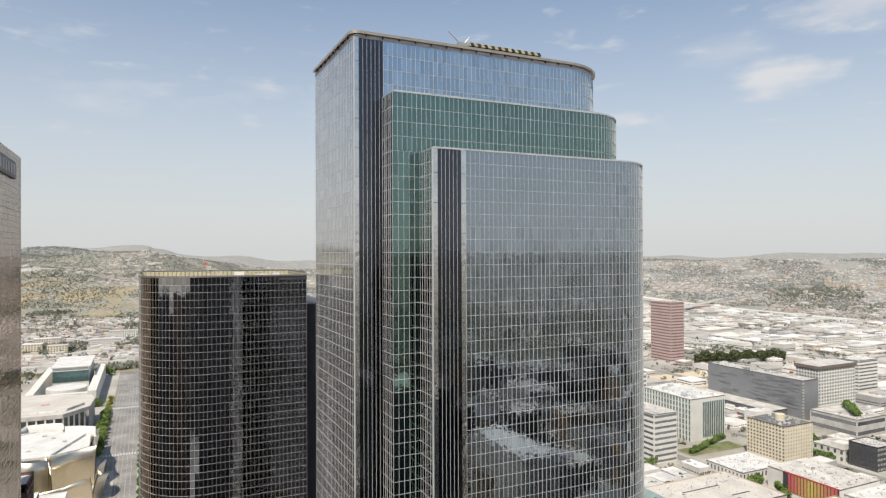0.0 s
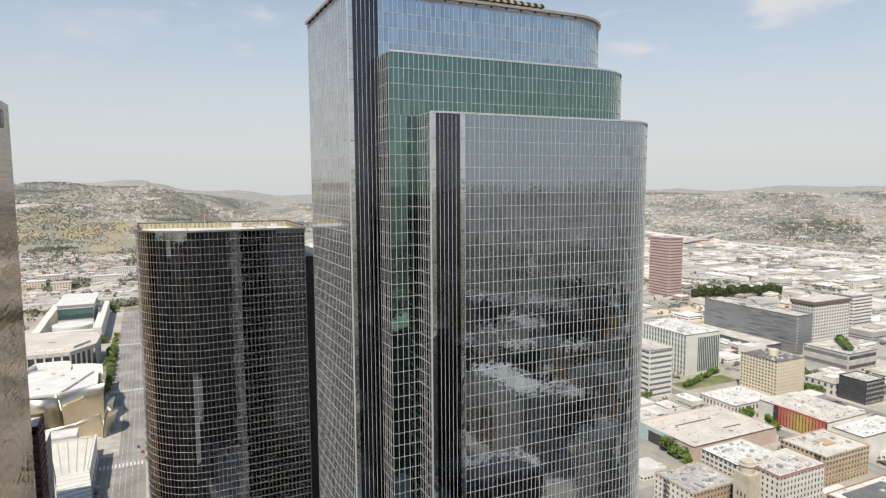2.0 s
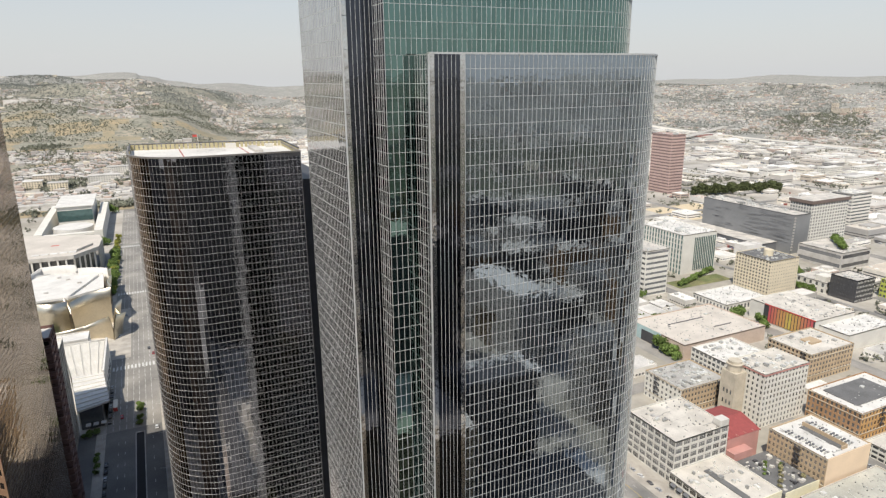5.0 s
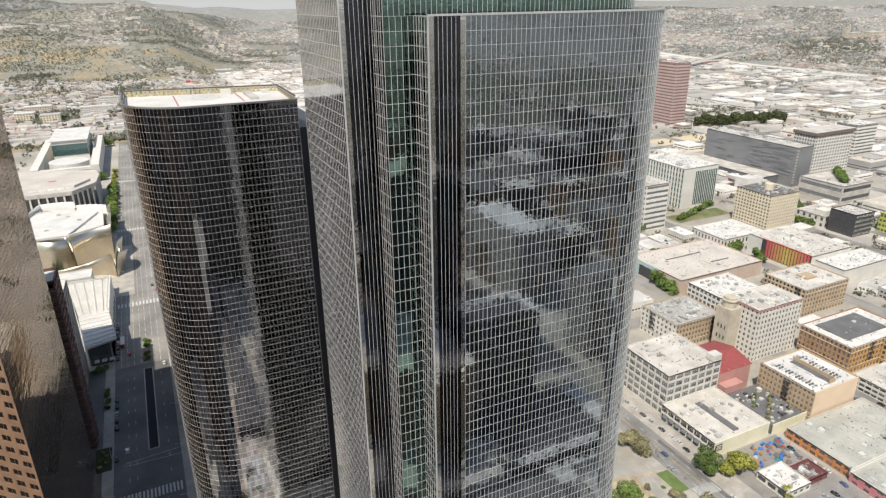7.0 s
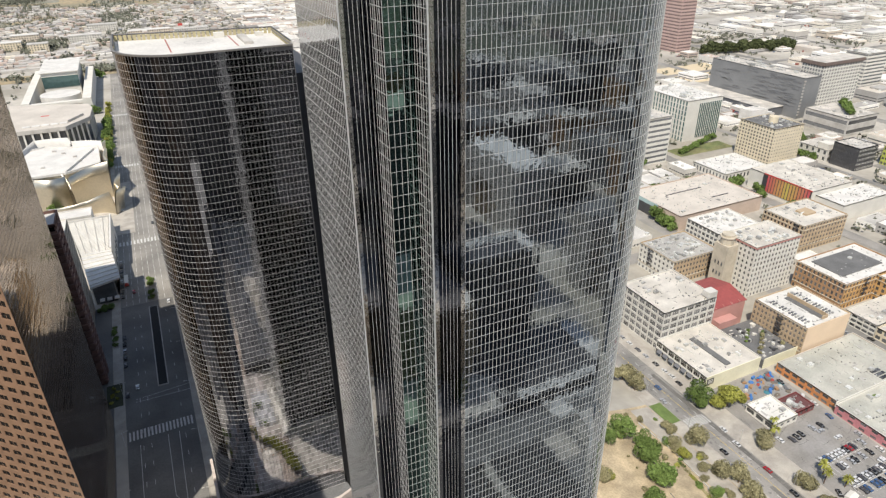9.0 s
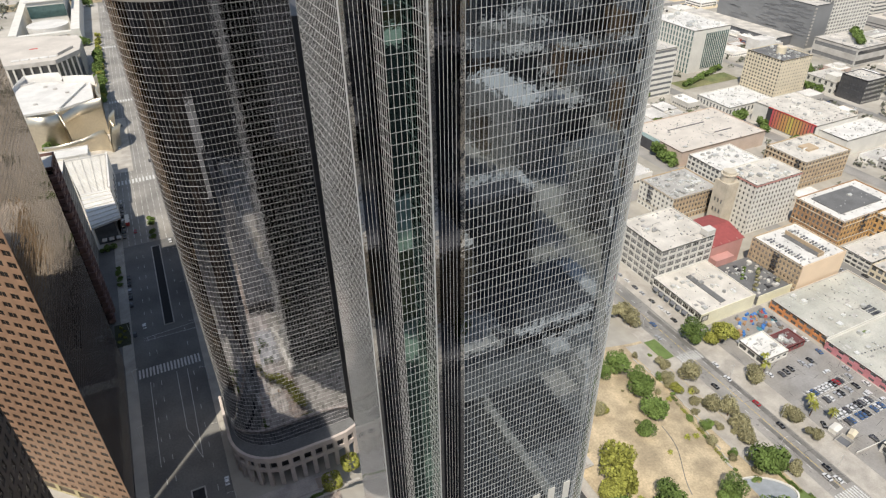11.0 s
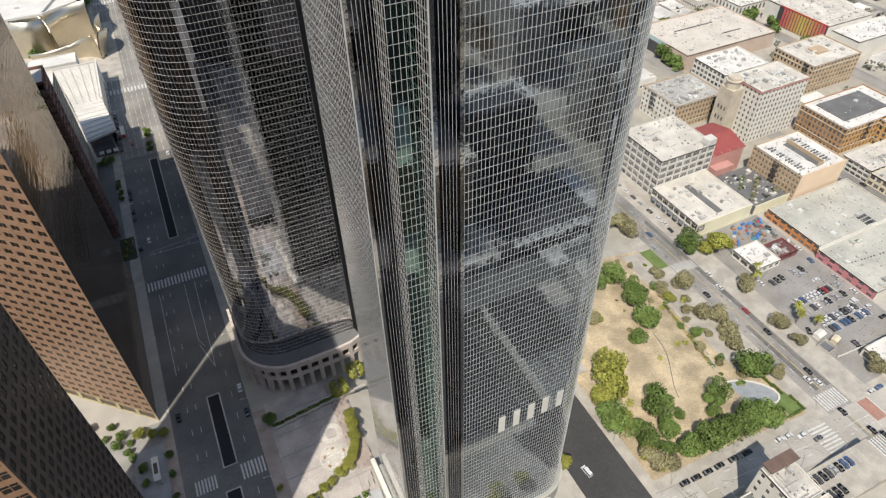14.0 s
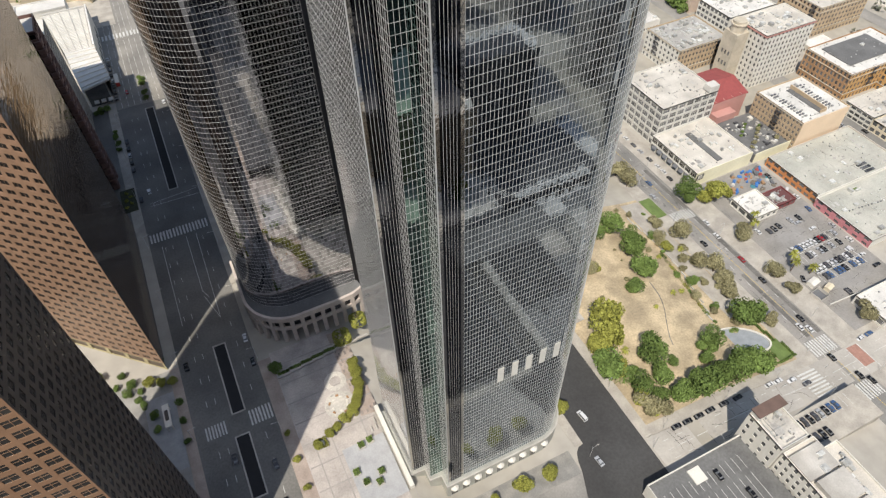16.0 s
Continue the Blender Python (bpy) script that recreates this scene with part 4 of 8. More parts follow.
ring_bar(hotel, "cornice", [(318, 196), (318, 168), (362, 168), (362, 196)], 10.6, 11.4, 0.7, 0.0, PINK, "thin pink cornice")
turret = thing("round_turret", "round stone turret with drum cupola on hotel corner", "turret", (312.5, 188, -28))
TURRET = material("weathered_sandstone", (0.48, 0.43, 0.345), 0.9, var=0.15, scale=0.2)
part("shaft", Mesh().box(-5.2, 5.2, -6, 6, 0, 36), TURRET, turret)
part("drum", Mesh().prism(arc(0, 0, 4.8, 0, 340, 17), 36, 41), TURRET, turret)
part("cornice", Mesh().prism(arc(0, 0, 5.5, 0, 340, 17), 41, 41.8, bottom=True), TURRET, turret)
part("cupola", Mesh().prism(arc(0, 0, 4.4, 0, 340, 17), 41.8, 43.6), TURRET, turret)
for k in range(6):
    part("window", Mesh().box(-5.25, -5.0, -4 + 2.9 * (k % 3), -2.8 + 2.9 * (k % 3), 12 + 8 * (k // 3), 15 + 8 * (k // 3)), WINDOW, turret)
corner = block("corner_block", "orange brick block with bright white roof", 362.5, 425, 128, 166, -8, BROWN_BRICK, ROOF_WHITE, (12, 5, 0.52, 0.66), (18, 5, 0.5, 0.66, material("ochre_brick", (0.48, 0.29, 0.12), 0.9)), clutter=2)
part("sunk_roof", Mesh().box(371, 414, 137, 161, -8.9, -8.2), ROOF_DARK, corner, "dark solar-grey roof field")
wing = block("corner_wing", "ochre brick wing with white roof", 396, 425.3, 100, 127.8, -9, material("yellow_ochre_brick", (0.50, 0.31, 0.13), 0.9), ROOF_WHITE, (7, 5, 0.5, 0.66), (9, 5, 0.5, 0.66), clutter=2)
block("court_block", "tan block with square light court in roof", 410, 462, 198, 236, -5, TAN, DIRTY, (11, 6, 0.5, 0.58), (14, 6, 0.5, 0.58), clutter=8, penthouse=(430, 442, 212, 222, -6, -4.4))
block("plant_roof_block", "white and tan block crowded with roof machinery", 282, 326, 204, 240, -8, TAN, material("grey_gravel_roof", (0.36, 0.35, 0.33), 0.9, var=0.15, scale=0.15, fine=2.0), (9, 5, 0.45, 0.55, WHITE_WALL), (14, 5, 0.5, 0.55), clutter=36, big=1.1)
block("mural_block", "white building with bright mural on side wall", 352, 398, 228, 262, -12, WHITE_WALL, ROOF_WHITE, (8, 4, 0.7, 0.6), None, clutter=18)
for k in range(7):
    part("mural_panel", Mesh().box(370 + 3.7 * k, 373.4 + 3.7 * k, 227.75, 227.98, -26 + 2 * (k % 3), -13.5), (RED, material("mural_orange", (0.5, 0.2, 0.05), 0.8) if k == 1 else PINK, SLATE)[k % 3], bpy.data.objects["mural_block"])
store = block("big_box_store", "large flat beige store with pale flat roof", 353.5, 452, 271, 336, -14.5, material("beige_stucco", (0.50, 0.40, 0.33), 0.9, var=0.1, scale=0.1, fine=1.5), material("beige_roof_felt", (0.53, 0.485, 0.43), 0.9, var=0.1, scale=0.06, fine=1.5, tint=(0.49, 0.45, 0.40)), None, None, clutter=3)
part("teal_wall", Mesh().box(353.2, 353.5, 298, 336, -28, -14.6), material("pale_teal_stucco", (0.36, 0.47, 0.47), 0.9), store)
part("entrance", Mesh().box(353.05, 353.2, 300, 322, -28, -18), BLACKISH, store)
part("roof_slot", Mesh().box(376, 419, 312.6, 313.6, -15.4, -15.0), BLACKISH, store)
part("roof_slot", Mesh().box(410, 431, 290.6, 291.6, -15.4, -15.0), BLACKISH, store)
for owner, path, zs in ((corner, [(362.5, 166), (362.5, 128), (396, 128)], (-23.6, -12.2, -8.7)), (wing, [(396, 127.6), (396, 100), (425.3, 100)], (-24, -12.8, -9.7)), (bpy.data.objects["court_block"], [(410, 236), (410, 198), (462, 198)], (-23.5, -9.2, -5.8)), (bpy.data.objects["plant_roof_block"], [(282, 240), (282, 204), (326, 204)], (-23.5, -8.8)), (loft, [(291, 141), (291, 103.1)], (-23.6, -6.9))):
    for z in zs:
        ring_bar(owner, "string_course", path, z, z + 0.45, 0.4, 0.0, TURRET, "pale stone string course")


def fire_escape(x, y, z0, floors, fh, turn):
    """Landings with rails and zigzag flights, fixed to a wall facing the local -y side."""
    t = thing("fire_escape", "dark iron fire escape on brick wall", "fire escape", (x, y, z0), rz=turn)
    for k in range(floors):
        m = Mesh().box(-2.2, 2.2, -1.3, -0.02, fh * k, fh * k + 0.12)
        for zz in (0.5, 1.05):
            m.box(-2.2, 2.2, -1.3, -1.22, fh * k + zz, fh * k + zz + 0.07).box(-2.2, -2.12, -1.22, -0.02, fh * k + zz, fh * k + zz + 0.07).box(2.12, 2.2, -1.22, -0.02, fh * k + zz, fh * k + zz + 0.07)
        part("landing", m, BLACKISH, t)
        if k:
            a, b = (-1.7, 1.7) if k % 2 else (1.7, -1.7)
            f = Mesh()
            f.v = [(u, v, fh * (k - 1 + up) + w) for u, up in ((a, 0), (b, 1)) for v in (-1.15, -0.5) for w in (0.12, 0.38)]
            f.f = [(0, 1, 3, 2), (4, 6, 7, 5), (0, 4, 5, 1), (2, 3, 7, 6), (1, 5, 7, 3), (0, 2, 6, 4)]
            part("flight", f, BLACKISH, t)


for x, y, z0, n, fh, turn in ((384, 128, -20.2, 4, 3.9, 0), (410, 204, -20.5, 5, 3.7, -90), (282, 228, -20.5, 4, 3.9, -90), (318, 204, -20.5, 4, 3.9, 0), (291, 121, -20.5, 4, 3.9, -90)):
    fire_escape(x, y, z0, n, fh, turn)
panels = block("panel_garage", "long garage clad in red orange and yellow panels", 490, 545, 250, 319, -10, WHITE_WALL, DIRTY, None, None, clutter=8)
part("panel_backing", Mesh().box(489.8, 489.98, 250.5, 303, -27.5, -10.6), BLACKISH, panels)
block("white_wing", "white low wing beside coloured garage", 495, 560, 222, 249.6, -14, WHITE_WALL, ROOF_WHITE, None, None, clutter=4)
block("white_shed", "broad low white building with flat bright roof", 476, 536, 335, 379, -20, WHITE_WALL, ROOF_WHITE, (10, 1, 0.5, 0.5), (12, 1, 0.5, 0.5), clutter=5)
block("white_chapel", "small white gabled church building", 622, 662, 330, 366, -17, WHITE_WALL, ROOF_GREY, (5, 2, 0.4, 0.6), (6, 2, 0.4, 0.6), clutter=3, penthouse=(626, 640, 333, 346, -18, -12))
for k in range(15):
    a, b = (0.52, 0.10, 0.11), (0.50, 0.40, 0.10)
    f = (1 - abs(k - 7) / 7) * (1.0 if k % 3 else 0.8)
    c = tuple(p + (q - p) * f for p, q in zip(a, b))
    part("colour_panel", Mesh().box(489.45, 489.8, 252 + 3.1 * k, 254.1 + 3.1 * k, -27, -11), material("panel_paint", c, 0.6, var=0.05), panels, "vertical painted metal panel")
part("fascia", Mesh().box(489.5, 490, 250, 302, -10.6, -9.6), RED, panels)
cream = block("cream_block", "cream twelve-storey block with rows of square windows", 556, 600, 350, 396, 11, CREAM, ROOF_DARK, (12, 11, 0.5, 0.55), (11, 11, 0.32, 0.42), clutter=22)
part("tank", Mesh().prism(arc(578, 372, 5, 0, 330, 11), 10, 17), CREAM, cream, "cream rooftop tank house")
SLATE_PALE = material("slate_louvre_panel", (0.21, 0.215, 0.22), 0.6, 0.1, 0.1, 0.05, 1.0)
grey = block("slate_office", "long slate-grey office block with horizontal louvres", 736, 768, 458, 612, 23, SLATE_PALE, ROOF_GREY, None, None, clutter=14, big=2.0)
for k in range(60):
    y, z = rnd.uniform(460, 582), rnd.uniform(-20, 20)
    part("louvre", Mesh().box(735.6, 735.9, y, y + rnd.uniform(8, 28), z, z + 0.8), material("louvre_grey", (0.17, 0.172, 0.178), 0.5) if k == 0 else bpy.data.materials["louvre_grey"], grey)
for k in range(12):
    part("fin", Mesh().box(735.4, 738, 456.8, 458, -26 + 4 * k, -24 + 4 * k), CONCRETE, grey)
part("annex", Mesh().box(704, 735.5, 480, 640, -30, -18), SLATE, grey)
part("annex_roof", Mesh().box(703, 735.5, 479, 641, -18, -17.4), ROOF_GREY, grey)
white = block("white_headquarters", "white office building with tall teal glass bays", 533, 588, 453, 530, 20, WHITE_WALL, ROOF_WHITE, (16, 8, 0.5, 0.84, WHITE_WALL, WINDOW_TEAL), None, clutter=8, big=2)
part("glass_bay", Mesh().box(552, 587, 452.4, 453, -26, 15), WINDOW_TEAL, white, "teal glazed bay")
for k in range(12):
    part("fin", Mesh().box(553 + 3 * k, 553.4 + 3 * k, 451.9, 452.5, -26, 15), WHITE_WALL, white)
block("striped_office", "pale office block with dark ribbon windows", 436, 468, 410, 490, 23, WHITE_WALL, ROOF_GREY, (1, 9, 0.97, 0.45), (1, 9, 0.95, 0.45), clutter=6, big=1.5)
block("low_office", "low white office with ribbon windows", 560, 640, 640, 700, 8, WHITE_WALL, ROOF_WHITE, (1, 6, 0.97, 0.4), (1, 6, 0.97, 0.4), clutter=6, big=2)
tophat = block("gridded_hotel", "white gridded hotel with brown top storey", 781, 860, 467, 500, 32, WHITE_WALL, ROOF_GREY, (8, 14, 0.6, 0.6), (14, 14, 0.6, 0.6), clutter=6, big=2)
part("top_roof", Mesh().box(780.5, 860.5, 466.5, 500.5, 36.5, 36.7), ROOF_GREY, tophat)
part("top_storey", Mesh().box(779.5, 861.5, 465.5, 501.5, 32.1, 36.5), material("dark_brown_panel", (0.15, 0.115, 0.10), 0.8), tophat, "dark brown top storey")
block("ribbon_office", "white ten-storey office with ribbon windows", 938, 985, 510, 545, 26, WHITE_WALL, ROOF_WHITE, (1, 11, 0.97, 0.45), (1, 11, 0.97, 0.45), clutter=4, big=2)
block("zigzag_block", "black modern block with zigzag white bands", 622, 652, 297, 326, -5, BLACKISH, ROOF_GREY, (8, 5, 0.5, 0.5), (12, 5, 0.5, 0.5, BLACKISH, WHITE_WALL), clutter=4)
block("green_block", "low block with lime green panels", 668, 720, 270, 300, -10, material("lime_panel", (0.42, 0.46, 0.10), 0.7), ROOF_GREY, (8, 4, 0.7, 0.5), (10, 4, 0.7, 0.5), clutter=5)
block("pink_tower", "pink-brown office tower with ribbon windows", 921, 957, 874, 930, 89, PINK_BROWN, PINK_BROWN, (1, 20, 0.97, 0.42), (1, 20, 0.97, 0.42), clutter=3, big=2, win=material("pink_tinted_glass", (0.19, 0.14, 0.135), 0.25))
block("plaza_podium", "low modern building with planted roof", 722, 778, 379, 438, -8, CONCRETE, ROOF_GREY, (1, 2, 0.95, 0.4), (1, 2, 0.95, 0.4), clutter=4)
block("white_tower_block", "pale apartment tower with grid windows", 470, 510, 95, 128, 14, WHITE_WALL, DIRTY, (8, 10, 0.45, 0.55), (10, 10, 0.5, 0.6), clutter=4)
block("arcade_block", "white three-storey block with arcaded front", 352.6, 395, 97, 118, -19, WHITE_WALL, DIRTY, (5, 3, 0.85, 0.6), (8, 3, 0.6, 0.5), clutter=4)
block("arched_shop_block", "cream two-storey shop block with arched front", 352.6, 396, 62, 96.6, -20, CREAM, ROOF_GREY, (8, 2, 0.7, 0.6), (8, 2, 0.5, 0.5), clutter=6)
shop = block("orange_shop_row", "long flat shop building with orange painted front", 268, 336, 62, 101, -21.5, material("faded_stucco", (0.50, 0.46, 0.41), 0.9), material("green_grey_felt", (0.37, 0.37, 0.33), 0.9, var=0.16, scale=0.08, fine=1.5, tint=(0.43, 0.42, 0.375)), (8, 2, 0.7, 0.55, material("orange_paint", (0.50, 0.21, 0.08), 0.8)), None, clutter=6)
pinkshop = block("pink_shop_row", "long flat shop building with pink painted front", 266, 336, 24, 61.5, -22, WHITE_WALL, bpy.data.materials["green_grey_felt"], (6, 2, 0.5, 0.5, material("rose_paint", (0.48, 0.20, 0.22), 0.8)), None, clutter=8)
block("white_diner", "single-storey white building with flat roof", 224, 242, 66, 84, -23, WHITE_WALL, ROOF_WHITE, (3, 1, 0.8, 0.5), (4, 1, 0.6, 0.4), clutter=2)
block("brown_annex", "single-storey maroon building beside car park", 242.3, 258, 68, 80, -24, material("maroon_paint", (0.20, 0.06, 0.06), 0.8), material("maroon_roof_felt", (0.12, 0.05, 0.05), 0.9), None, (4, 1, 0.5, 0.5), clutter=5)
block("kiosk", "small white single-storey shop building", 228, 262, -16, 2, -22, WHITE_WALL, ROOF_WHITE, (3, 1, 0.7, 0.5), (5, 1, 0.6, 0.5), clutter=2)
wb = block("white_warehouse", "white seven-storey brick building with sash windows", 110, 123, -47.5, -31.5, 14, WHITE_WALL, ROOF_GREY, (4, 6, 0.36, 0.5), None, clutter=1)
window_wall(wb, (123, -31.4), (110, -31.4), -13, 14, 4, 6, 0.36, 0.5, WHITE_WALL, WINDOW)
part("lift_house", Mesh().box(110.2, 122.8, -35.2, -31.7, 13, 17), WHITE_WALL, wb)
part("lift_roof", Mesh().box(109.6, 123.2, -35.8, -31.3, 17, 17.5), material("dark_brown_tiles", (0.13, 0.085, 0.07), 0.85), wb, "dark brown roof of lift house")
wc = block("white_stepped_wing", "white stepped wing with rows of sash windows", 112, 127, -92, -47.8, 10, WHITE_WALL, DIRTY, (16, 6, 0.46, 0.56), (5, 6, 0.46, 0.56), clutter=9)
for k in range(3):
    part("roof_step", Mesh().box(112.3 + 1.5 * k, 126.5, -60 - 11 * k, -50 - 11 * k, 9, 10.6 + 0.7 * (k % 2)), CONCRETE, wc)
block("white_low_block", "white low block with vents on flat roof", 127.3, 148, -96, -50, -9, WHITE_WALL, DIRTY, None, None, clutter=16)
deck = thing("parking_deck", "dark rooftop parking deck with painted bays", "car park")
part("deck", Mesh().box(66, 111, -95, -33, -12, -2), ROOF_DARK, deck)
part("parapet", Mesh().box(65.7, 111, -33.3, -32.9, -12, -1).box(65.7, 66, -95, -33.3, -12, -1), WHITE_WALL, deck)
for k in range(13):
    part("bay_line", Mesh().box(69 + 2.9 * k, 69.15 + 2.9 * k, -44, -38.5, -2, -1.97).box(69 + 2.9 * k, 69.15 + 2.9 * k, -57, -46, -2, -1.97), PAINT, deck)
part("stair_house", Mesh().box(82.4, 87.6, -41, -35.2, -2, -1.4), WHITE_WALL, deck)
lotdeck = thing("parking_lot", "pale concrete parking lot with painted bays", "car park")
part("deck", Mesh().box(124, 183, -49, -33, -27, -19), PAVEMENT, lotdeck)
for k in range(15):
    part("bay_line", Mesh().box(133 + 3.0 * k, 133.15 + 3.0 * k, -40, -34.5, -19, -18.97), PAINT, lotdeck)

# plateau: cultural buildings along the avenue
part("edge_wall", Mesh().box(262.6, 291, 105.6, 106, -28, -20.8), PALE_YELLOW, garden, "pale yellow boundary wall")
for k in range(46):
    x, y = rnd.uniform(264, 288), rnd.uniform(108, 139)
    w, d = rnd.uniform(0.6, 2.6), rnd.uniform(0.6, 2.0)
    part("clutter_box", Mesh().box(x, x + w, y, y + d, -22, -22 + rnd.uniform(0.5, 1.6)), (UNIT, WHITE_WALL, BLACKISH, CONCRETE)[k % 4], garden)
# building yard beside the market hall
for k in range(26):
    x, y = rnd.uniform(232, 262), rnd.uniform(87, 103)
    t = thing("site_container" if k % 3 else "blue_tarpaulin", "small weathered crate in building yard" if k % 3 else "crumpled blue tarpaulin over materials", "crate" if k % 3 else "tarpaulin", (x, y, ground_z(x, y) + 0.1), rz=rnd.uniform(0, 90))
    w, d, h = rnd.uniform(0.6, 2.0), rnd.uniform(0.5, 1.2), rnd.uniform(0.6, 1.8)
    part("body", Mesh().prism([(-w, -d), (w, -d * 0.8), (w * 0.9, d), (-w * 0.8, d * 0.9)], 0, h), (material("tarp_blue", (0.05, 0.16, 0.42), 0.6) if k == 0 else bpy.data.materials["tarp_blue"]) if k % 3 == 0 else (UNIT, SLATE, BROWN_BRICK)[k % 3], t)
school = thing("white_ribbed_hall", "white hall with ribbed sloping metal roof", "building")
part("wall", Mesh().prism([(-95.2, 317), (-81.4, 319), (-81.4, 417), (-110.5, 417)], -0.3, 17.2, top=False), WHITE_WALL, school)
part("front_roof", Mesh().quad((-94.6, 308.6, 16.8), (-77.5, 315.2, 16.8), (-82, 356, 18.4), (-100.6, 356.6, 18.4)), ROOF_WHITE, school, "white ribbed front slope")
part("flared_wall", Mesh().quad((-77.5, 315.2, 16.8), (-81.2, 319.2, 0), (-81.2, 356, 0), (-81.9, 356, 18.4)), WHITE_WALL, school, "flared white side wall")
part("roof", Mesh().quad((-100.6, 356.6, 18.2), (-82, 356, 18.2), (-82, 416.5, 18.2), (-110.8, 417, 18.2)), ROOF_WHITE, school, "white seamed roof deck")
part("fascia", Mesh().bar((-94.6, 308.6), (-77.5, 315.2), (0.36, -0.93), 0, 0.35, 15.7, 17.0), ROOF_WHITE, school)
part("soffit", Mesh().quad((-95, 318, 15.6), (-81.3, 319, 15.6), (-77.6, 315.3, 15.8), (-94.6, 308.8, 15.8)), CONCRETE, school)
for k in range(8):
    t = (k + 0.5) / 8
    part("roof_rib", Mesh().bar((-94.6 - 6.0 * t, 308.6 + 48 * t), (-77.6 - 4.4 * t, 315.2 + 40.8 * t), (0.25, -0.97), 0, 0.7, 16.7 + 1.6 * t, 17.4 + 1.6 * t), WHITE_WALL, school)
for k in range(30):
    t = k / 29
    part("roof_seam", Mesh().bar((-100.6 - 10.2 * t, 357 + 59.5 * t), (-82.6, 356.6 + 59.5 * t), (0.0, -1), 0, 0.3, 18.2, 18.55), WHITE_WALL, school)
for k in range(4):
    u = 0.16 + 0.22 * k
    part("roof_gutter", Mesh().bar((-100.6 + 18.4 * u, 357), (-110.8 + 28.4 * u, 416), (0.98, 0.15), 0, 0.35, 18.3, 18.7), CONCRETE, school)
part("parapet", Mesh().box(-82.5, -81.4, 356, 417, 17.2, 20.4), ROOF_WHITE, school, "white parapet beside avenue")
part("parapet", Mesh().box(-110.8, -82.5, 417, 417.6, 17.2, 19.4), ROOF_WHITE, school)
for k in range(24):
    part("parapet_post", Mesh().box(-83.2, -82.55, 358 + 2.4 * k, 358.7 + 2.4 * k, 18.2, 20.0), CONCRETE, school)
part("front_glazing", Mesh().box(-94.5, -82, 316.4, 317, 0, 14.5), WINDOW, school, "dark glazed front below roof overhang")
for k in range(3):
    part("canopy", Mesh().box(-92 + 4.2 * k, -89.2 + 4.2 * k, 312.2, 316, 3.6, 4.0), ROOF_WHITE, school)
for k in range(9):
    part("window", Mesh().box(-81.42, -81.2, 322 + 10 * k, 326 + 10 * k, 2, 8), WINDOW, school)
annex = thing("white_annex", "plain white low building behind ribbed hall", "building")
part("wall", Mesh().box(-128, -94.5, 421.3, 438, -0.3, 19.2), WHITE_WALL, annex)
part("roof", Mesh().box(-127.4, -95.1, 421.9, 437.4, 19.2, 19.4), ROOF_WHITE, annex)
for bx in ((-128, -94.5, 421.3, 421.9), (-128, -94.5, 437.4, 438), (-128, -127.4, 421.9, 437.4), (-95.1, -94.5, 421.9, 437.4)):
    part("parapet", Mesh().box(*bx, 19.0, 20.4), ROOF_WHITE, annex)
part("lower_wing", Mesh().box(-94.4, -84, 421.3, 434, -0.3, 11), WHITE_WALL, annex)

hall = thing("concert_hall", "concert hall of curved satin steel sails", "concert hall")


def sail(x0, y0, x1, y1, h0, h1, bow, lean, seg=12):
    """A bowed, leaning steel sheet with thickness."""
    m = Mesh()
    nx, ny = -(y1 - y0), (x1 - x0)
    ln = math.hypot(nx, ny)
    nx, ny = nx / ln, ny / ln
    for back in (0.0, 0.8):
        for j in range(4):
            for i in range(seg + 1):
                t, v = i / seg, j / 3
                o = bow * math.sin(math.pi * t) - lean * v * v + back
                m.v.append((x0 + (x1 - x0) * t + nx * o, y0 + (y1 - y0) * t + ny * o, (h0 + (h1 - h0) * t) * v))
    w, k = seg + 1, 4 * (seg + 1)
    for j in range(3):
        for i in range(seg):
            a = j * w + i
            m.f += [(a, a + 1, a + w + 1, a + w), (k + a + w, k + a + w + 1, k + a + 1, k + a)]
    for i in range(seg):
        a = 3 * w + i
        m.f.append((a, a + 1, k + a + 1, k + a))
    return m


DECK = [(-147, 506), (-139, 498), (-112, 497), (-98, 506), (-86, 512), (-88, 560), (-110, 572), (-133, 584), (-150, 576)]
part("body", Mesh().prism(DECK, 0, 30.4, top=False), STEEL, hall, "satin steel walls")
part("roof", Mesh().quad(*[(x, y, 30.3) for x, y in DECK]), ROOF_WHITE, hall, "flat white roof deck")
for (ax, ay), (bx, by) in zip(DECK, DECK[1:] + DECK[:1]):
    ln = math.hypot(bx - ax, by - ay)
    part("parapet", Mesh().bar((ax, ay), (bx, by), ((by - ay) / ln, -(bx - ax) / ln), 0, 0.3, 29.6, 31.5, 0.9), ROOF_WHITE, hall)
for spec in ((-150, 512, -134, 493, 30, 31.5, -3, 2), (-135, 493, -113, 494, 31.5, 30, -5, 3), (-112.5, 493, -82, 507, 29, 34, 5, 5), (-82, 507, -84, 556, 34, 30, 3, 3),
             (-114.5, 496, -110, 486, 31, 20, 1, 1), (-130, 480, -100, 474, 9, 13, -4, 2), (-101, 474, -80, 463, 12, 22, 4, 4), (-80, 463, -76, 494, 22, 13, -4, 4), (-78, 488, -76, 512, 15, 19, 4, 3), (-84, 556, -86, 612, 30, 22, 3, 2)):
    part("steel_sail", sail(*spec).data("steel_sail", STEEL, True), STEEL, hall, "curved satin steel sheet")
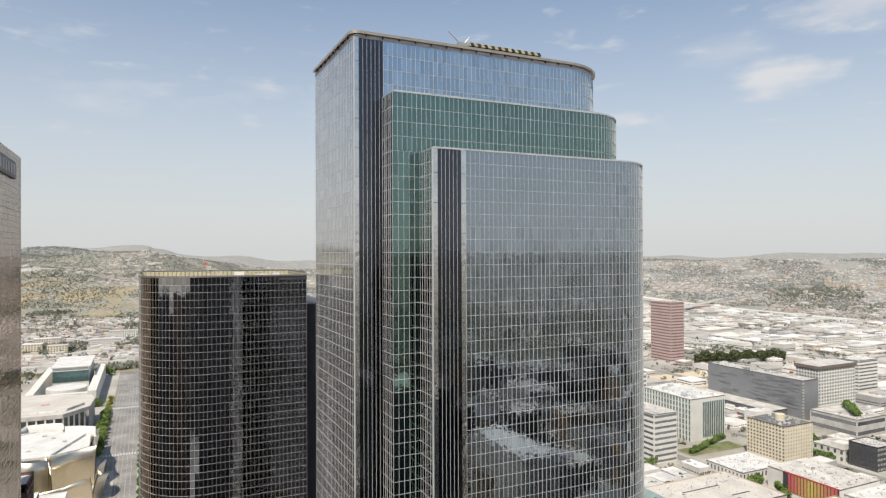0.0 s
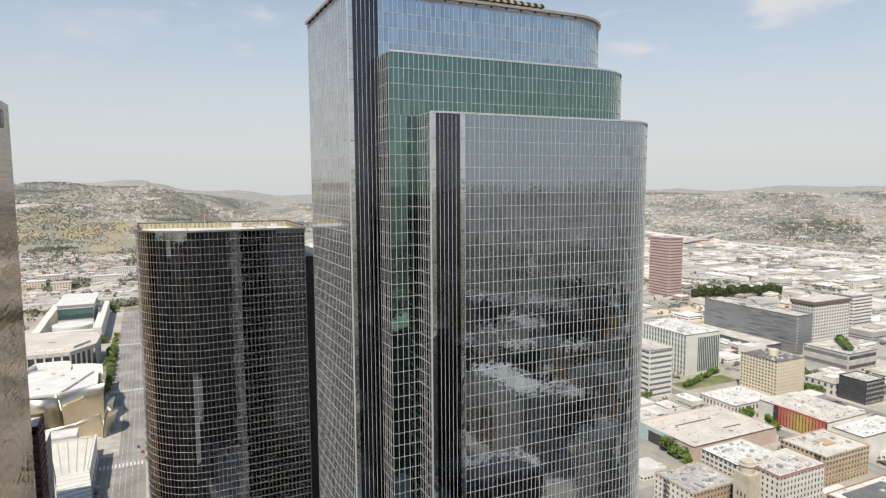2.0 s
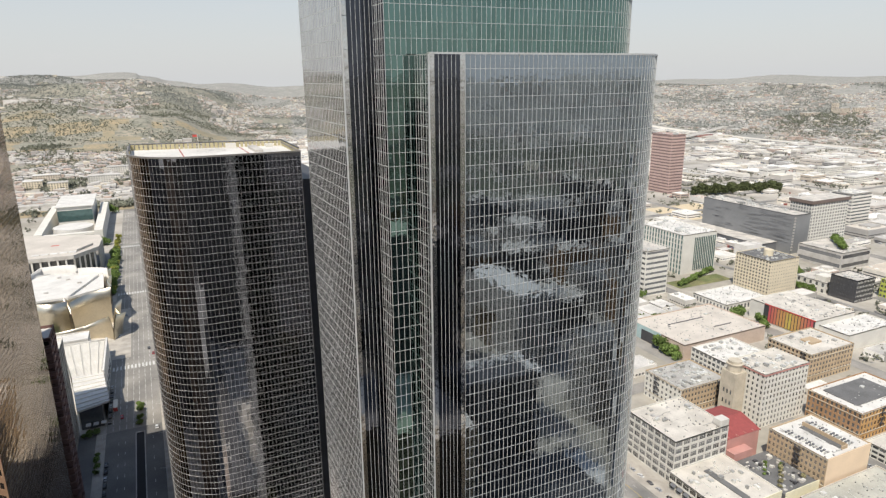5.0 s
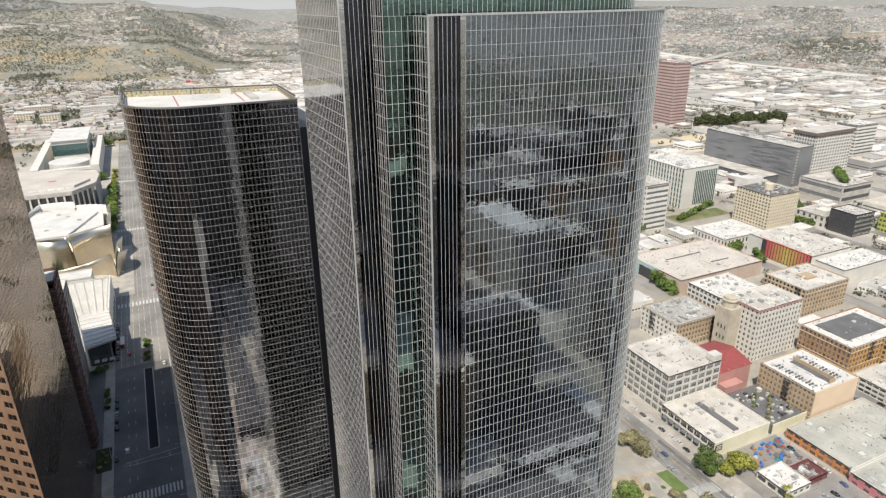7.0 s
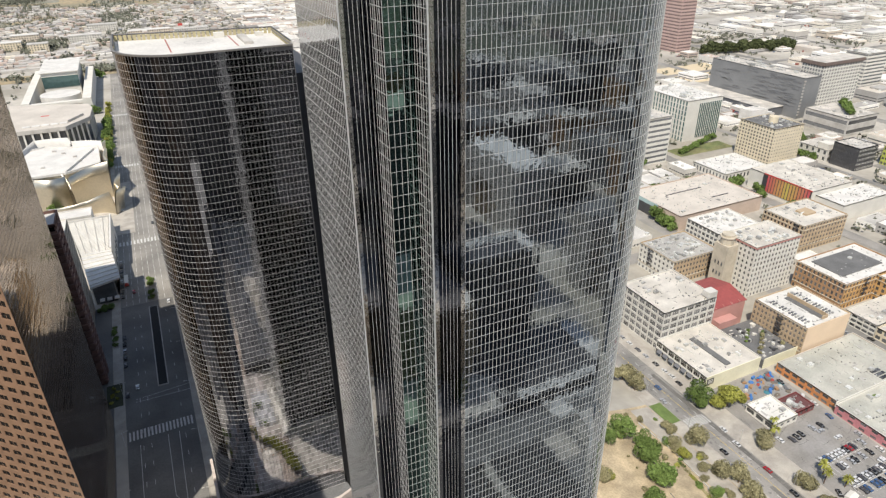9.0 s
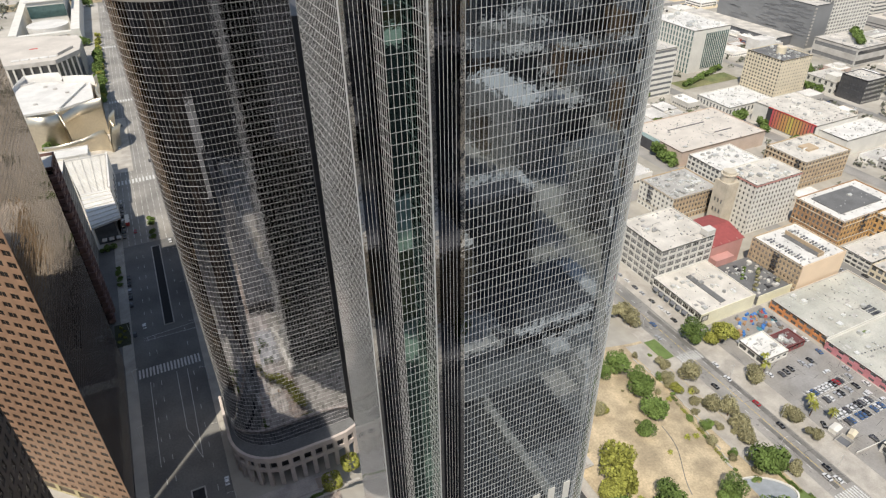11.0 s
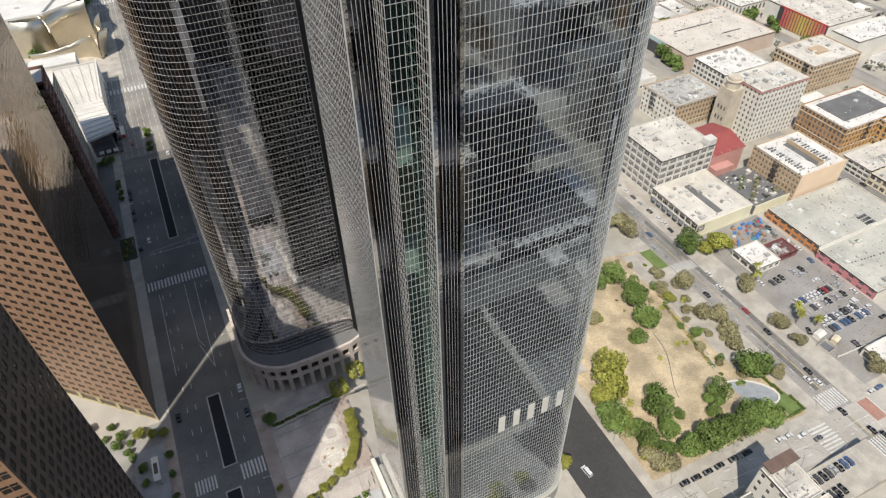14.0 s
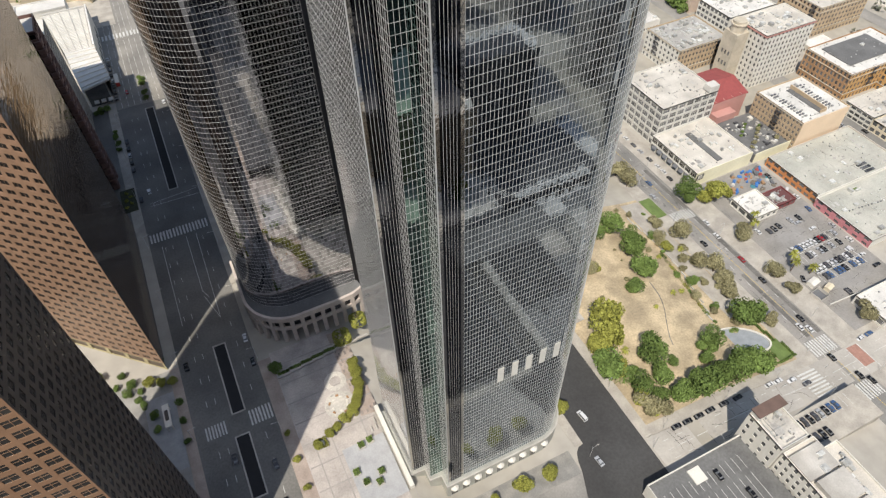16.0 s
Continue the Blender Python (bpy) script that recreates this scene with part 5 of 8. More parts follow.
for spec in ((-141, 590, -113, 583, 36, 37, 2, 0), (-109, 570, -84, 562, 37, 36, 2, 1), (-113, 583, -111, 574, 37, 33, 0.5, 0), (-152, 545, -141, 590, 32, 36, 2, 0)):
    part("steel_sail", sail(*spec).data("steel_sail", ROOF_WHITE, True), ROOF_WHITE, hall, "white inner face of roof screen")
for p in ((-132, 520), (-118, 555), (-104, 525), (-126, 565), (-108, 540)):
    part("roof_unit", Mesh().box(p[0], p[0] + 3, p[1], p[1] + 2.2, 30.3, 31.4), CONCRETE, hall)
part("ridge", Mesh().bar((-112, 499), (-92, 556), (0.94, -0.33), 0, 0.6, 30.3, 32.2, 0.6), ROOF_WHITE, hall)
sheet("hall_forecourt", -128, -68, 420, 540, 0.2, PAVEMENT, "broad pale concrete forecourt at concert hall", "pavement", 10)

pav = thing("theatre_pavilion", "broad pavilion with tall white columns and flat roof", "theatre")
ROOF_TAUPE = material("taupe_roof", (0.50, 0.46, 0.41), 0.9, var=0.1, scale=0.05, fine=0.8)
PAV = [(-168, 662), (-120, 660), (-98, 690), (-96, 730), (-100, 752), (-183, 785)]
part("roof", Mesh().prism([(x, y) for x, y in PAV], 24, 28, bottom=True), ROOF_TAUPE, pav, "flat taupe roof slab")
part("wall", Mesh().prism([(-165, 668), (-122, 666), (-102, 692), (-101, 728), (-105, 748), (-178, 778)], 0, 24, top=False), WINDOW, pav)
for a, b, n in (((-167, 663), (-120, 661), 6), ((-120, 661), (-98, 691), 5), ((-98, 691), (-96.5, 730), 5)):
    col = Mesh().box(-0.8, 0.8, -0.8, 0.8, 0, 24).data("column", WHITE_WALL)
    for p in line(a, b, n):
        part("column", col, WHITE_WALL, pav, at=(p[0], p[1], 0))
for k in range(5):
    part("skylight", Mesh().box(-160 + 8.6 * k, -153 + 8.6 * k, 672, 678, 28, 28.8), ROOF_WHITE, pav)
part("roof_screen", Mesh().bar((-118, 676), (-104, 700), (0.86, -0.5), 0, 0.5, 28, 30.5), CONCRETE, pav)
ring_bar(pav, "fascia", PAV[:5], 24.2, 28.3, 0.5, 0.0, CONCRETE)
part("pad_marking", Mesh().box(-146, -138, 714, 718, 28.0, 28.06), RED, pav, "red mark on roof")
court = thing("court_theatre", "white theatre block with open court and disc roof", "theatre")
part("wall", Mesh().box(-177, -168, 822, 1035, 0, 20).box(-110, -100, 820, 1035, 0, 20).box(-168, -110, 820, 828, 15, 18).box(-168, -110, 820, 828, 0, 4), WHITE_WALL, court)
for k in range(10):
    part("pier", Mesh().box(-168 + 6.2 * k, -165.6 + 6.2 * k, 820.5, 827.5, 4, 15), WHITE_WALL, court)
part("hall", Mesh().box(-160, -116, 930, 1030, 0, 34), WHITE_WALL, court)
part("glazing", Mesh().box(-160, -116, 929.4, 930, 14, 29), WINDOW_TEAL, court)
part("hall_roof", Mesh().box(-162, -114, 928, 1032, 34, 35), ROOF_WHITE, court)
part("disc", Mesh().prism(arc(-138, 880, 24, 0, 348, 29), 0, 16), ROOF_WHITE, court, "round white drum roof")


# ---- streets, kerbs and markings ----
def slab(name, x0, x1, y0, y1, mat, label, category, h=0.18, step=8.0):
    return sheet(name, x0, x1, y0, y1, h, mat, label, category, step, 0.5)


BRICK_WALK = material("brown_brick_paving", (0.33, 0.27, 0.235), 0.9, var=0.16, scale=0.2, fine=2.5, tint=(0.38, 0.325, 0.285))
slab("pavement_avenue_east", -50, -44.5, -100, 84, BRICK_WALK, "grey concrete pavement beside avenue", "pavement")
slab("pavement_avenue_west", -85, -81, -100, 97, BRICK_WALK, "brick-edged concrete pavement beside avenue", "pavement")
slab("pavement_avenue_west_far", -86, -81, 182, 700, PAVEMENT, "concrete pavement beside avenue", "pavement")
slab("pavement_avenue_east_far", -50, -46.5, 132, 900, PAVEMENT, "concrete pavement beside avenue", "pavement")
slab("pavement_tower_front", -8, 50, -16, -6, material("grey_granite_paving", (0.25, 0.24, 0.22), 0.85, var=0.16, scale=0.25, fine=2.0, tint=(0.20, 0.195, 0.185)), "grey stone pavement at tower foot", "pavement")
structure("road_junction", Mesh().quad(*[(a, b, ground_z(a, b) + 0.12) for a, b in ((45.2, -31), (57.02, -31), (57.02, -6.2), (54.6, -6.6), (52.6, -8.4), (51.2, -11.5), (50.05, -16), (46.4, -25))]), ASPHALT_FRESH, "freshly laid black asphalt at street junction", "road")
slab("pavement_tower_side", 53.2, 57, -6, 120, PAVEMENT, "pale concrete pavement beside dark street", "pavement")
slab("pavement_park_west", 80, 84.5, -15.5, 70, PAVEMENT, "pale concrete pavement round park", "pavement")
slab("pavement_park_south", 84.5, 185, -15.8, -11, PAVEMENT, "pale concrete pavement below park trees", "pavement")
slab("pavement_hill_west", 176, 185, -11, 160, PAVEMENT, "broad worn pavement beside street", "pavement")
slab("pavement_hill_east", 201, 215.5, -11, 200, PAVEMENT, "broad worn pavement beside street", "pavement")
slab("pavement_hill_south", 201, 226, -60, -31.5, PAVEMENT, "pavement at street corner", "pavement")
slab("pavement_cross_north", 201, 330, -15.5, -11, PAVEMENT, "pavement beside cross street", "pavement")
sheet("road_tower_front", -8, 57, -31, -16, 0.05, ASPHALT, "cross street below tower", "road")
sheet("car_park_ground", 215.6, 265, -11, 105, 0.1, material("lot_asphalt", (0.235, 0.222, 0.205), 0.9, var=0.15, scale=0.1, fine=1.0, tint=(0.26, 0.25, 0.24)), "grey tarmac of open car park", "ground")
slab("plaza_floor", -44.5, -11.5, -60, 86, PLAZA, "pinkish granite plaza paving with darker bands", "pavement", 0.14)


def stripes(x0, x1, y0, y1, n, along="x", lift=0.11):
    """A zebra crossing: each bar a piece of the crossing."""
    z = thing("zebra_crossing", "white painted crossing bars on the road", "crossing")
    for k in range(n):
        t0, t1 = k / n, (k + 0.5) / n
        b = (x0 + (x1 - x0) * t0, x0 + (x1 - x0) * t1, y0, y1) if along == "x" else (x0, x1, y0 + (y1 - y0) * t0, y0 + (y1 - y0) * t1)
        zz = [ground_z(b[0], b[2]) + lift, ground_z(b[1], b[2]) + lift]
        part("bar", Mesh().quad((b[0], b[2], zz[0]), (b[1], b[2], zz[1]), (b[1], b[3], zz[1]), (b[0], b[3], zz[0])), PAINT, z)


stripes(-80, -50.5, 176.5, 183, 18)
stripes(-77, -68.5, 57, 63, 7)
stripes(-59.5, -50, 56, 63, 7)
stripes(-80, -50.5, 398, 405, 12)
stripes(-80, -50.5, 585, 592, 12)
stripes(-80, -50.5, 790, 798, 12)
stripes(186, 200.5, -14.5, -6, 9)
stripes(168, 180, -30.5, -17, 8, "y")
stripes(186, 200.5, -41, -32.5, 9)
m = Mesh()
for x in (202.0, 209.6):
    m.quad(*[(a, b, ground_z(a, b) + 0.22) for a, b in ((x, -30.5), (x + 0.4, -30.5), (x + 0.4, -16.5), (x, -16.5))])
structure("crossing_line", m, PAINT, "white lines beside brick crossing", "road marking")
stripes(186, 200.5, 85, 92, 9)


def lane_lines(x, y0, y1, gap=12.0, dash=3.0, lift=0.1, mat=None):
    m = Mesh()
    y = y0
    while y < y1:
        z0, z1 = ground_z(x, y) + lift, ground_z(x, y + dash) + lift
        m.quad((x - 0.11, y, z0), (x + 0.11, y, z0), (x + 0.11, y + dash, z1), (x - 0.11, y + dash, z1))
        y += gap
    structure("lane_marking", m, mat or PAINT, "dashed white lane line", "road marking")


YELLOW_LINE = material("yellow_road_paint", (0.55, 0.40, 0.10), 0.8)
for x in (-74, -70.5, -55.5):
    lane_lines(x, -60, 300)
for x in (-77.5, -73.8, -70, -66, -62.5, -58.6, -54.8):
    lane_lines(x, 306, 1040, 9.0, 6.0)
for x in (189.5, 197):
    lane_lines(x, -100, 420)
lane_lines(193.2, -100, 420, 6.0, 6.0, 0.1, YELLOW_LINE)
m = Mesh()
for y in (-19.7, -23.6, -27.4):
    for k in range(46):
        x = 86 + 7 * k
        m.quad(*[(a, b, ground_z(a, b) + 0.11) for a, b in ((x, y - 0.1), (x + (7 if y == -23.6 else 3), y - 0.1), (x + (7 if y == -23.6 else 3), y + 0.1), (x, y + 0.1))])
structure("cross_lane_marking", m, PAINT, "painted lane lines on cross street", "road marking")

# court coloured dark to stand for the granite tower's shade
sheet("road_side_court", -114, -86.3, 183, 310, 0.12, ASPHALT_DARK_AND_SHADED, "asphalt court behind granite tower, shade put into its colour", "road", 12)
slab("planting_bed", -89.4, -81.9, 205.5, 224.5, material("dark_planted_soil", (0.045, 0.05, 0.028), 0.95, var=0.2, scale=0.5, fine=2.0), "dark planted bed beside pavement", "planting", 0.45)
m = Mesh()
for pa, pb in (((-76, 207.2), (-49.2, 209.4)), ((-76, 205.0), (-49.2, 204.2)), ((-63.1, 174), (-63.0, 134)), ((-58.1, 174), (-58.8, 115.2)), ((-63, 134), (-60.9, 129.2)), ((-62.9, 130.6), (-58.8, 115.2)), ((-75.4, 172), (-75.4, 118))):
    dx, dy = pb[0] - pa[0], pb[1] - pa[1]
    ln = math.hypot(dx, dy)
    ox, oy = -dy / ln * 0.12, dx / ln * 0.12
    m.quad(*[(px, py, ground_z(px, py) + 0.105) for px, py in ((pa[0] - ox, pa[1] - oy), (pb[0] - ox, pb[1] - oy), (pb[0] + ox, pb[1] + oy), (pa[0] + ox, pa[1] + oy))])
structure("turning_lane_marking", m, PAINT, "worn white outlines of turning lanes", "road marking")
# openings in the avenue's median: flat sheets coloured dark as shaded depth, with kerb walls
for x0, x1, y0, y1 in ((-64.5, -60.2, 214, 298), (-65.2, -60.6, 64.5, 100), (-66.5, -61.6, 27, 53.5), (-67.0, -62, -40, 23)):
    t = thing("median_opening", "long dark slot in avenue median with concrete kerb", "light well")
    part("void", Mesh().quad((x0, y0, 0.09), (x1, y0, 0.09), (x1, y1, 0.09), (x0, y1, 0.09)), DARK_VOID, t)
    e = 0.55
    for b in ((x0 - e, x0, y0 - e, y1 + e), (x1, x1 + e, y0 - e, y1 + e), (x0, x1, y0 - e, y0), (x0, x1, y1, y1 + e)):
        part("kerb", Mesh().box(*b, 0, 0.45), CONCRETE, t)

sheet("headquarters_lawn", 493, 575, 413, 437, 0.3, material("tired_lawn", (0.19, 0.185, 0.085), 0.95, var=0.3, scale=0.08, fine=0.8, tint=(0.13, 0.15, 0.06)), "patchy green lawn in front of white headquarters", "grass", 8)
sheet("dark_car_park", 578, 612, 281, 349, 0.2, ASPHALT_DARK_AND_SHADED, "dark asphalt car park between buildings", "ground", 8)
sheet("sandy_lot", 770, 900, 672, 780, 0.2, material("sandy_ground", (0.55, 0.46, 0.32), 0.95, var=0.1), "bare sandy building lot", "ground", 16)

# ---- park ----
sheet("park_slope", 84.6, 176, -11, 110, 0.22, DRY_GRASS, "dry straw-coloured grass slope of fenced park", "grass", 5)
sheet("park_path", 163, 175.5, 16, 108, 0.3, PAVEMENT, "pale concrete path through park edge", "path", 5)
sheet("green_lawn", 167, 175.8, -9, 2, 0.5, GRASS, "small green corner lawn", "grass", 3)
sheet("bright_lawn", 176.5, 184.5, 92, 108, 0.55, GRASS, "small green lawn beside street", "grass", 3)
basin = thing("oval_plaza", "oval grey paved terrace with pale rim wall", "terrace", (157, 6.5, ground_z(157, 6.5)))
oval = [(12.5 * math.cos(2 * math.pi * k / 32) * 0.9 + 5.5 * math.sin(2 * math.pi * k / 32) * 0.2, 7.2 * math.sin(2 * math.pi * k / 32) - 6.0 * math.cos(2 * math.pi * k / 32)) for k in range(32)]
part("floor", Mesh().prism([(x * 0.94, y * 0.94) for x, y in oval], -2, 1.5), material("blue_grey_paving", (0.25, 0.27, 0.29), 0.8), basin, "blue-grey stone floor")
rim = Mesh()
for (ax, ay), (bx, by) in zip(oval, oval[1:] + oval[:1]):
    rim.quad((ax, ay, -3), (bx, by, -3), (bx, by, 2.3), (ax, ay, 2.3)).quad((ax, ay, 2.3), (bx, by, 2.3), (bx * 0.94, by * 0.94, 2.3), (ax * 0.94, ay * 0.94, 2.3)).quad((ax * 0.94, ay * 0.94, 2.3), (bx * 0.94, by * 0.94, 2.3), (bx * 0.94, by * 0.94, 1.4), (ax * 0.94, ay * 0.94, 1.4))
part("rim_wall", rim, WHITE_WALL, basin)
fence = thing("park_wall", "low pale retaining wall along park path", "wall")
for k in range(14):
    y = 14 + 6 * k
    x = 150 + 9 * math.sin(k / 5) + 0.4 * k
    part("segment", Mesh().box(x, x + 0.5, y, y + 5.9, ground_z(x, y) - 1, ground_z(x, y) + 0.9), CONCRETE, fence)
station = thing("hillside_station", "pale concrete hillside terrace building with open decks", "building")
for k in range(3):
    part("deck", Mesh().box(66 + 6 * k, 88 + 2 * k, 118, 140, -9 + 3.3 * k, -8.2 + 3.3 * k), CONCRETE, station)
part("core", Mesh().box(70, 84, 122, 138, -10, 0), WINDOW, station)
terrace = thing("garage_terrace", "grey concrete terrace with planted decks beside park", "terrace")
for k in range(3):
    part("deck", Mesh().box(84.8, 92 - 2 * k, 44, 62, -9 + 1.8 * k, -8.4 + 1.8 * k), CONCRETE, terrace)

# ---- plaza ----
ring = thing("round_fountain", "round sunken seating court with curved hedge", "fountain", (-25, 49, 0.15))
part("floor", Mesh().prism(arc(0, 0, 6.2, 0, 348, 29), 0, 0.15), ROOF_GREY, ring)
for k in range(16):
    a = radians(22 * k)
    part("seat", Mesh().box(-0.6, 0.6, -0.35, 0.35, 0.15, 0.65).data("seat", (WHITE_WALL, BROWN_BRICK, CONCRETE)[k % 3]), None, ring, at=pose((3.2 + (k % 3)) * math.cos(a), (3.2 + (k % 3)) * math.sin(a), 0, 0, 0, 22 * k + 90))
disc = thing("paving_ring", "grey stone ring set in plaza paving", "paving", (-23.2, 60, 0.15))
m = Mesh()
for k in range(28):
    a0, a1 = 2 * math.pi * k / 28, 2 * math.pi * (k + 1) / 28
    m.quad(*[(r * math.cos(a), r * math.sin(a), 0.03) for r, a in ((2.4, a0), (2.4, a1), (4.6, a1), (4.6, a0))][::-1])
part("ring", m, ROOF_GREY, disc)
for x, y in ((-29, 19), (-26.9, 13.9), (-23.6, 28.3), (-19.8, 29), (-20.4, 15.4), (-22.3, 11.8)):
    t = thing("planter", "square grey stone planter with clipped green hedge", "planter", (x, y, 0.14))
    part("box", Mesh().box(-1.4, 1.4, -1.4, 1.4, 0, 0.7), CONCRETE, t)
    h = Mesh()
    r = random.Random(int(x * 10))
    for _ in range(160):
        p = (r.uniform(-1.1, 1.1), r.uniform(-1.1, 1.1), r.uniform(0.7, 1.9))
        s = r.uniform(0.15, 0.35)
        q = Euler((r.uniform(0, 6), r.uniform(0, 6), r.uniform(0, 6))).to_matrix()
        h.quad(*[Vector(p) + q @ Vector(c) * s for c in ((-1, -1, 0), (1, -1, 0), (1, 1, 0), (-1, 1, 0))])
    part("hedge", h, LEAF, t)
m = Mesh()
for k in range(14):
    y = -52 + 10 * k
    m.box(-44, -12, y, y + 0.6, 0.13, 0.152)
for x in (-40, -33, -20):
    m.box(x, x + 0.5, -58, 40, 0.13, 0.154)
structure("paving_band", m, material("dark_granite_band", (0.31, 0.29, 0.275), 0.8), "darker granite bands across plaza", "paving")
kerb = thing("planter_wall", "long low granite planter wall across the plaza", "wall")
for k in range(8):
    part("segment", Mesh().box(-44 + 5.2 * k, -38.9 + 5.2 * k, 71.6 + 0.5 * k, 72.6 + 0.5 * k, 0.1, 1.0), CONCRETE, kerb)
entry = thing("entrance_pavilion", "small white flat canopy on grey forecourt", "canopy", (-88.7, 73.2, 0.3))
part("roof", Mesh().box(-1.3, 1.3, -5.3, 5.3, 3.4, 3.9), WHITE_WALL, entry)
part("skylight", Mesh().box(-0.7, 0.7, -2.4, 2.4, 3.9, 4.1), WINDOW, entry)
for sx in (-1.0, 1.0):
    for sy in (-4.8, 4.8):
        part("post", Mesh().tube((sx, sy, 0), (sx, sy, 3.4), 0.12, 0.12), STEEL, entry)
sheet("forecourt", -140, -85.2, 37, 97, 0.16, material("grey_forecourt_paving", (0.29, 0.28, 0.265), 0.85, var=0.14, scale=0.2, fine=2.0, tint=(0.24, 0.235, 0.225)), "pale grey paved forecourt between towers", "pavement", 10)
sheet("grey_court", -97, -85.3, 50, 86, 0.3, material("blue_grey_stone", (0.29, 0.30, 0.31), 0.8, var=0.12, scale=0.3, fine=2.0), "blue-grey stone court beside avenue", "paving", 6)

# plaza: stone walk, pale court, planted ends
sheet("stone_walk", -19.0, -11.7, 40, 84, 0.165, BRICK_WALK, "brownish stone walk beside tower", "paving", 6)
sheet("pale_court", -31, -14, 4, 30, 0.17, material("blue_grey_granite", (0.35, 0.355, 0.37), 0.8, var=0.1, scale=0.25, fine=2.0), "pale blue-grey granite court", "paving", 6)
q = random.Random(13)
m = Mesh()
for k in range(70):
    x, y = -18.6 + 1.15 * (k % 6), 40.5 + 3.6 * (k // 6) + 1.2 * (k % 2)
    if q.random() < 0.75:
        m.box(x, x + q.uniform(0.6, 1.0), y, y + q.uniform(1.4, 2.2), 0.15, 0.19)
structure("dark_paving_stone", m, material("dark_walk_stone", (0.25, 0.215, 0.195), 0.85, per_island=0.3), "darker stones set in the walk", "paving")

def leaf_strip(owner, x0, x1, y0, y1, z0, z1, n, mat, seed):
    r, h = random.Random(seed), Mesh()
    for _ in range(n):
        c = Vector((r.uniform(x0, x1), r.uniform(y0, y1), r.uniform(z0, z1)))
        e = Euler((r.uniform(0, 6), r.uniform(0, 6), r.uniform(0, 6))).to_matrix()
        h.quad(*[c + e @ Vector(v) * r.uniform(0.15, 0.3) for v in ((-1, -1, 0), (1, -1, 0), (1, 1, 0), (-1, 1, 0))])
    part("hedge", h, mat, owner)


for k in range(6):
    leaf_strip(kerb, -43.6 + 5.2 * k, -38.8 + 5.2 * k, 72.8 + 0.5 * k, 74.2 + 0.5 * k, 0.3, 1.2, 260, LEAF, 60 + k)
    part("segment", Mesh().box(-44 + 5.2 * k, -38.9 + 5.2 * k, 74.4 + 0.5 * k, 75.0 + 0.5 * k, 0.1, 0.9), CONCRETE, kerb)
t = thing("planter", "square stone planter with pale slab and hedge rim", "planter", (-37.1, 36, 0.14))
part("box", Mesh().box(-2.3, 2.3, -2.3, 2.3, 0, 0.6), CONCRETE, t)
part("slab", Mesh().box(-1.0, 1.0, -1.0, 1.0, 0.6, 0.9), WHITE_WALL, t)
for x0, x1, y0, y1 in ((-2.2, 2.2, -2.2, -1.3), (-2.2, 2.2, 1.3, 2.2), (-2.2, -1.3, -1.3, 1.3), (1.3, 2.2, -1.3, 1.3)):
    leaf_strip(t, x0, x1, y0, y1, 0.6, 1.2, 90, LEAF_YELLOW, 71)
for x, y in ((-17.5, 33), (-15.5, 33), (-15.2, 36)):
    t = thing("bench", "plain grey stone bench on plaza", "bench", (x, y, 0.14))
    part("seat", Mesh().box(-0.3, 0.3, -1.2, 1.2, 0.35, 0.5), CONCRETE, t)
    part("foot", Mesh().box(-0.25, 0.25, -1.0, -0.7, 0, 0.35), CONCRETE, t)
    part("foot", Mesh().box(-0.25, 0.25, 0.7, 1.0, 0, 0.35), CONCRETE, t)

# worn darker wheel lanes of the lower street
LANE_WORN = material("oil_darkened_asphalt", (0.125, 0.118, 0.11), 0.85, var=0.22, scale=0.12, fine=1.5, tint=(0.19, 0.18, 0.165))
sheet("worn_lane_east", 197.4, 200.2, -4, 130, 0.085, LANE_WORN, "darker worn asphalt lane along the kerb", "road", 6)
sheet("worn_lane_west", 190.2, 192.6, -4, 40, 0.085, LANE_WORN, "darker worn asphalt lane before crossing", "road", 6)

# stalls, screened yard and low wall in the open car park
for x, y, w, d, rz, label in ((219.9, 19.3, 2.9, 2.1, 8, "white market stall with shallow pitched canopy"), (224.3, 13.4, 2.3, 1.7, 14, "small cream stall with shallow pitched canopy")):
    stall = thing("market_stall", label, "stall", (x, y, ground_z(x, y) + 0.1), rz=rz)
    canvas = WHITE_WALL if "white" in label else CREAM
    part("cabin", Mesh().box(-w + 0.25, w - 0.25, -d + 0.2, d - 0.2, 0, 2.3), canvas, stall)
    r = Mesh()
    r.v = [(-w, -d, 2.3), (w, -d, 2.3), (w, d, 2.3), (-w, d, 2.3), (-w, 0, 3.0), (w, 0, 3.0)]
    r.f = [(0, 1, 5, 4), (2, 3, 4, 5), (0, 4, 3), (1, 2, 5), (3, 2, 1, 0)]
    part("canopy", r, canvas, stall)
    part("counter", Mesh().box(-w + 0.5, w - 0.5, -d + 0.0, -d + 0.2, 0.9, 1.0), MULLION_DARK, stall)
yard = thing("screened_yard", "small yard enclosed by grey canvas screens", "fence", (217.2, 12.4, ground_z(217.2, 12.4) + 0.1), rz=6)
for box in ((-3.2, 3.2, -3.1, -3.0), (-3.2, 3.2, 3.0, 3.1), (-3.3, -3.2, -3.1, 3.1), (3.2, 3.3, -3.1, 3.1)):
    part("screen", Mesh().box(*box, 0, 1.9), ROOF_GREY, yard)
part("floor_mat", Mesh().box(-3.15, 3.15, -2.95, 2.95, 0.0, 0.05), SLATE, yard, "dark grey floor mat")
wall = thing("low_wall", "low pale concrete wall across car park", "wall", (237.2, 4.2, ground_z(237.2, 4.2)), rz=-3.4)
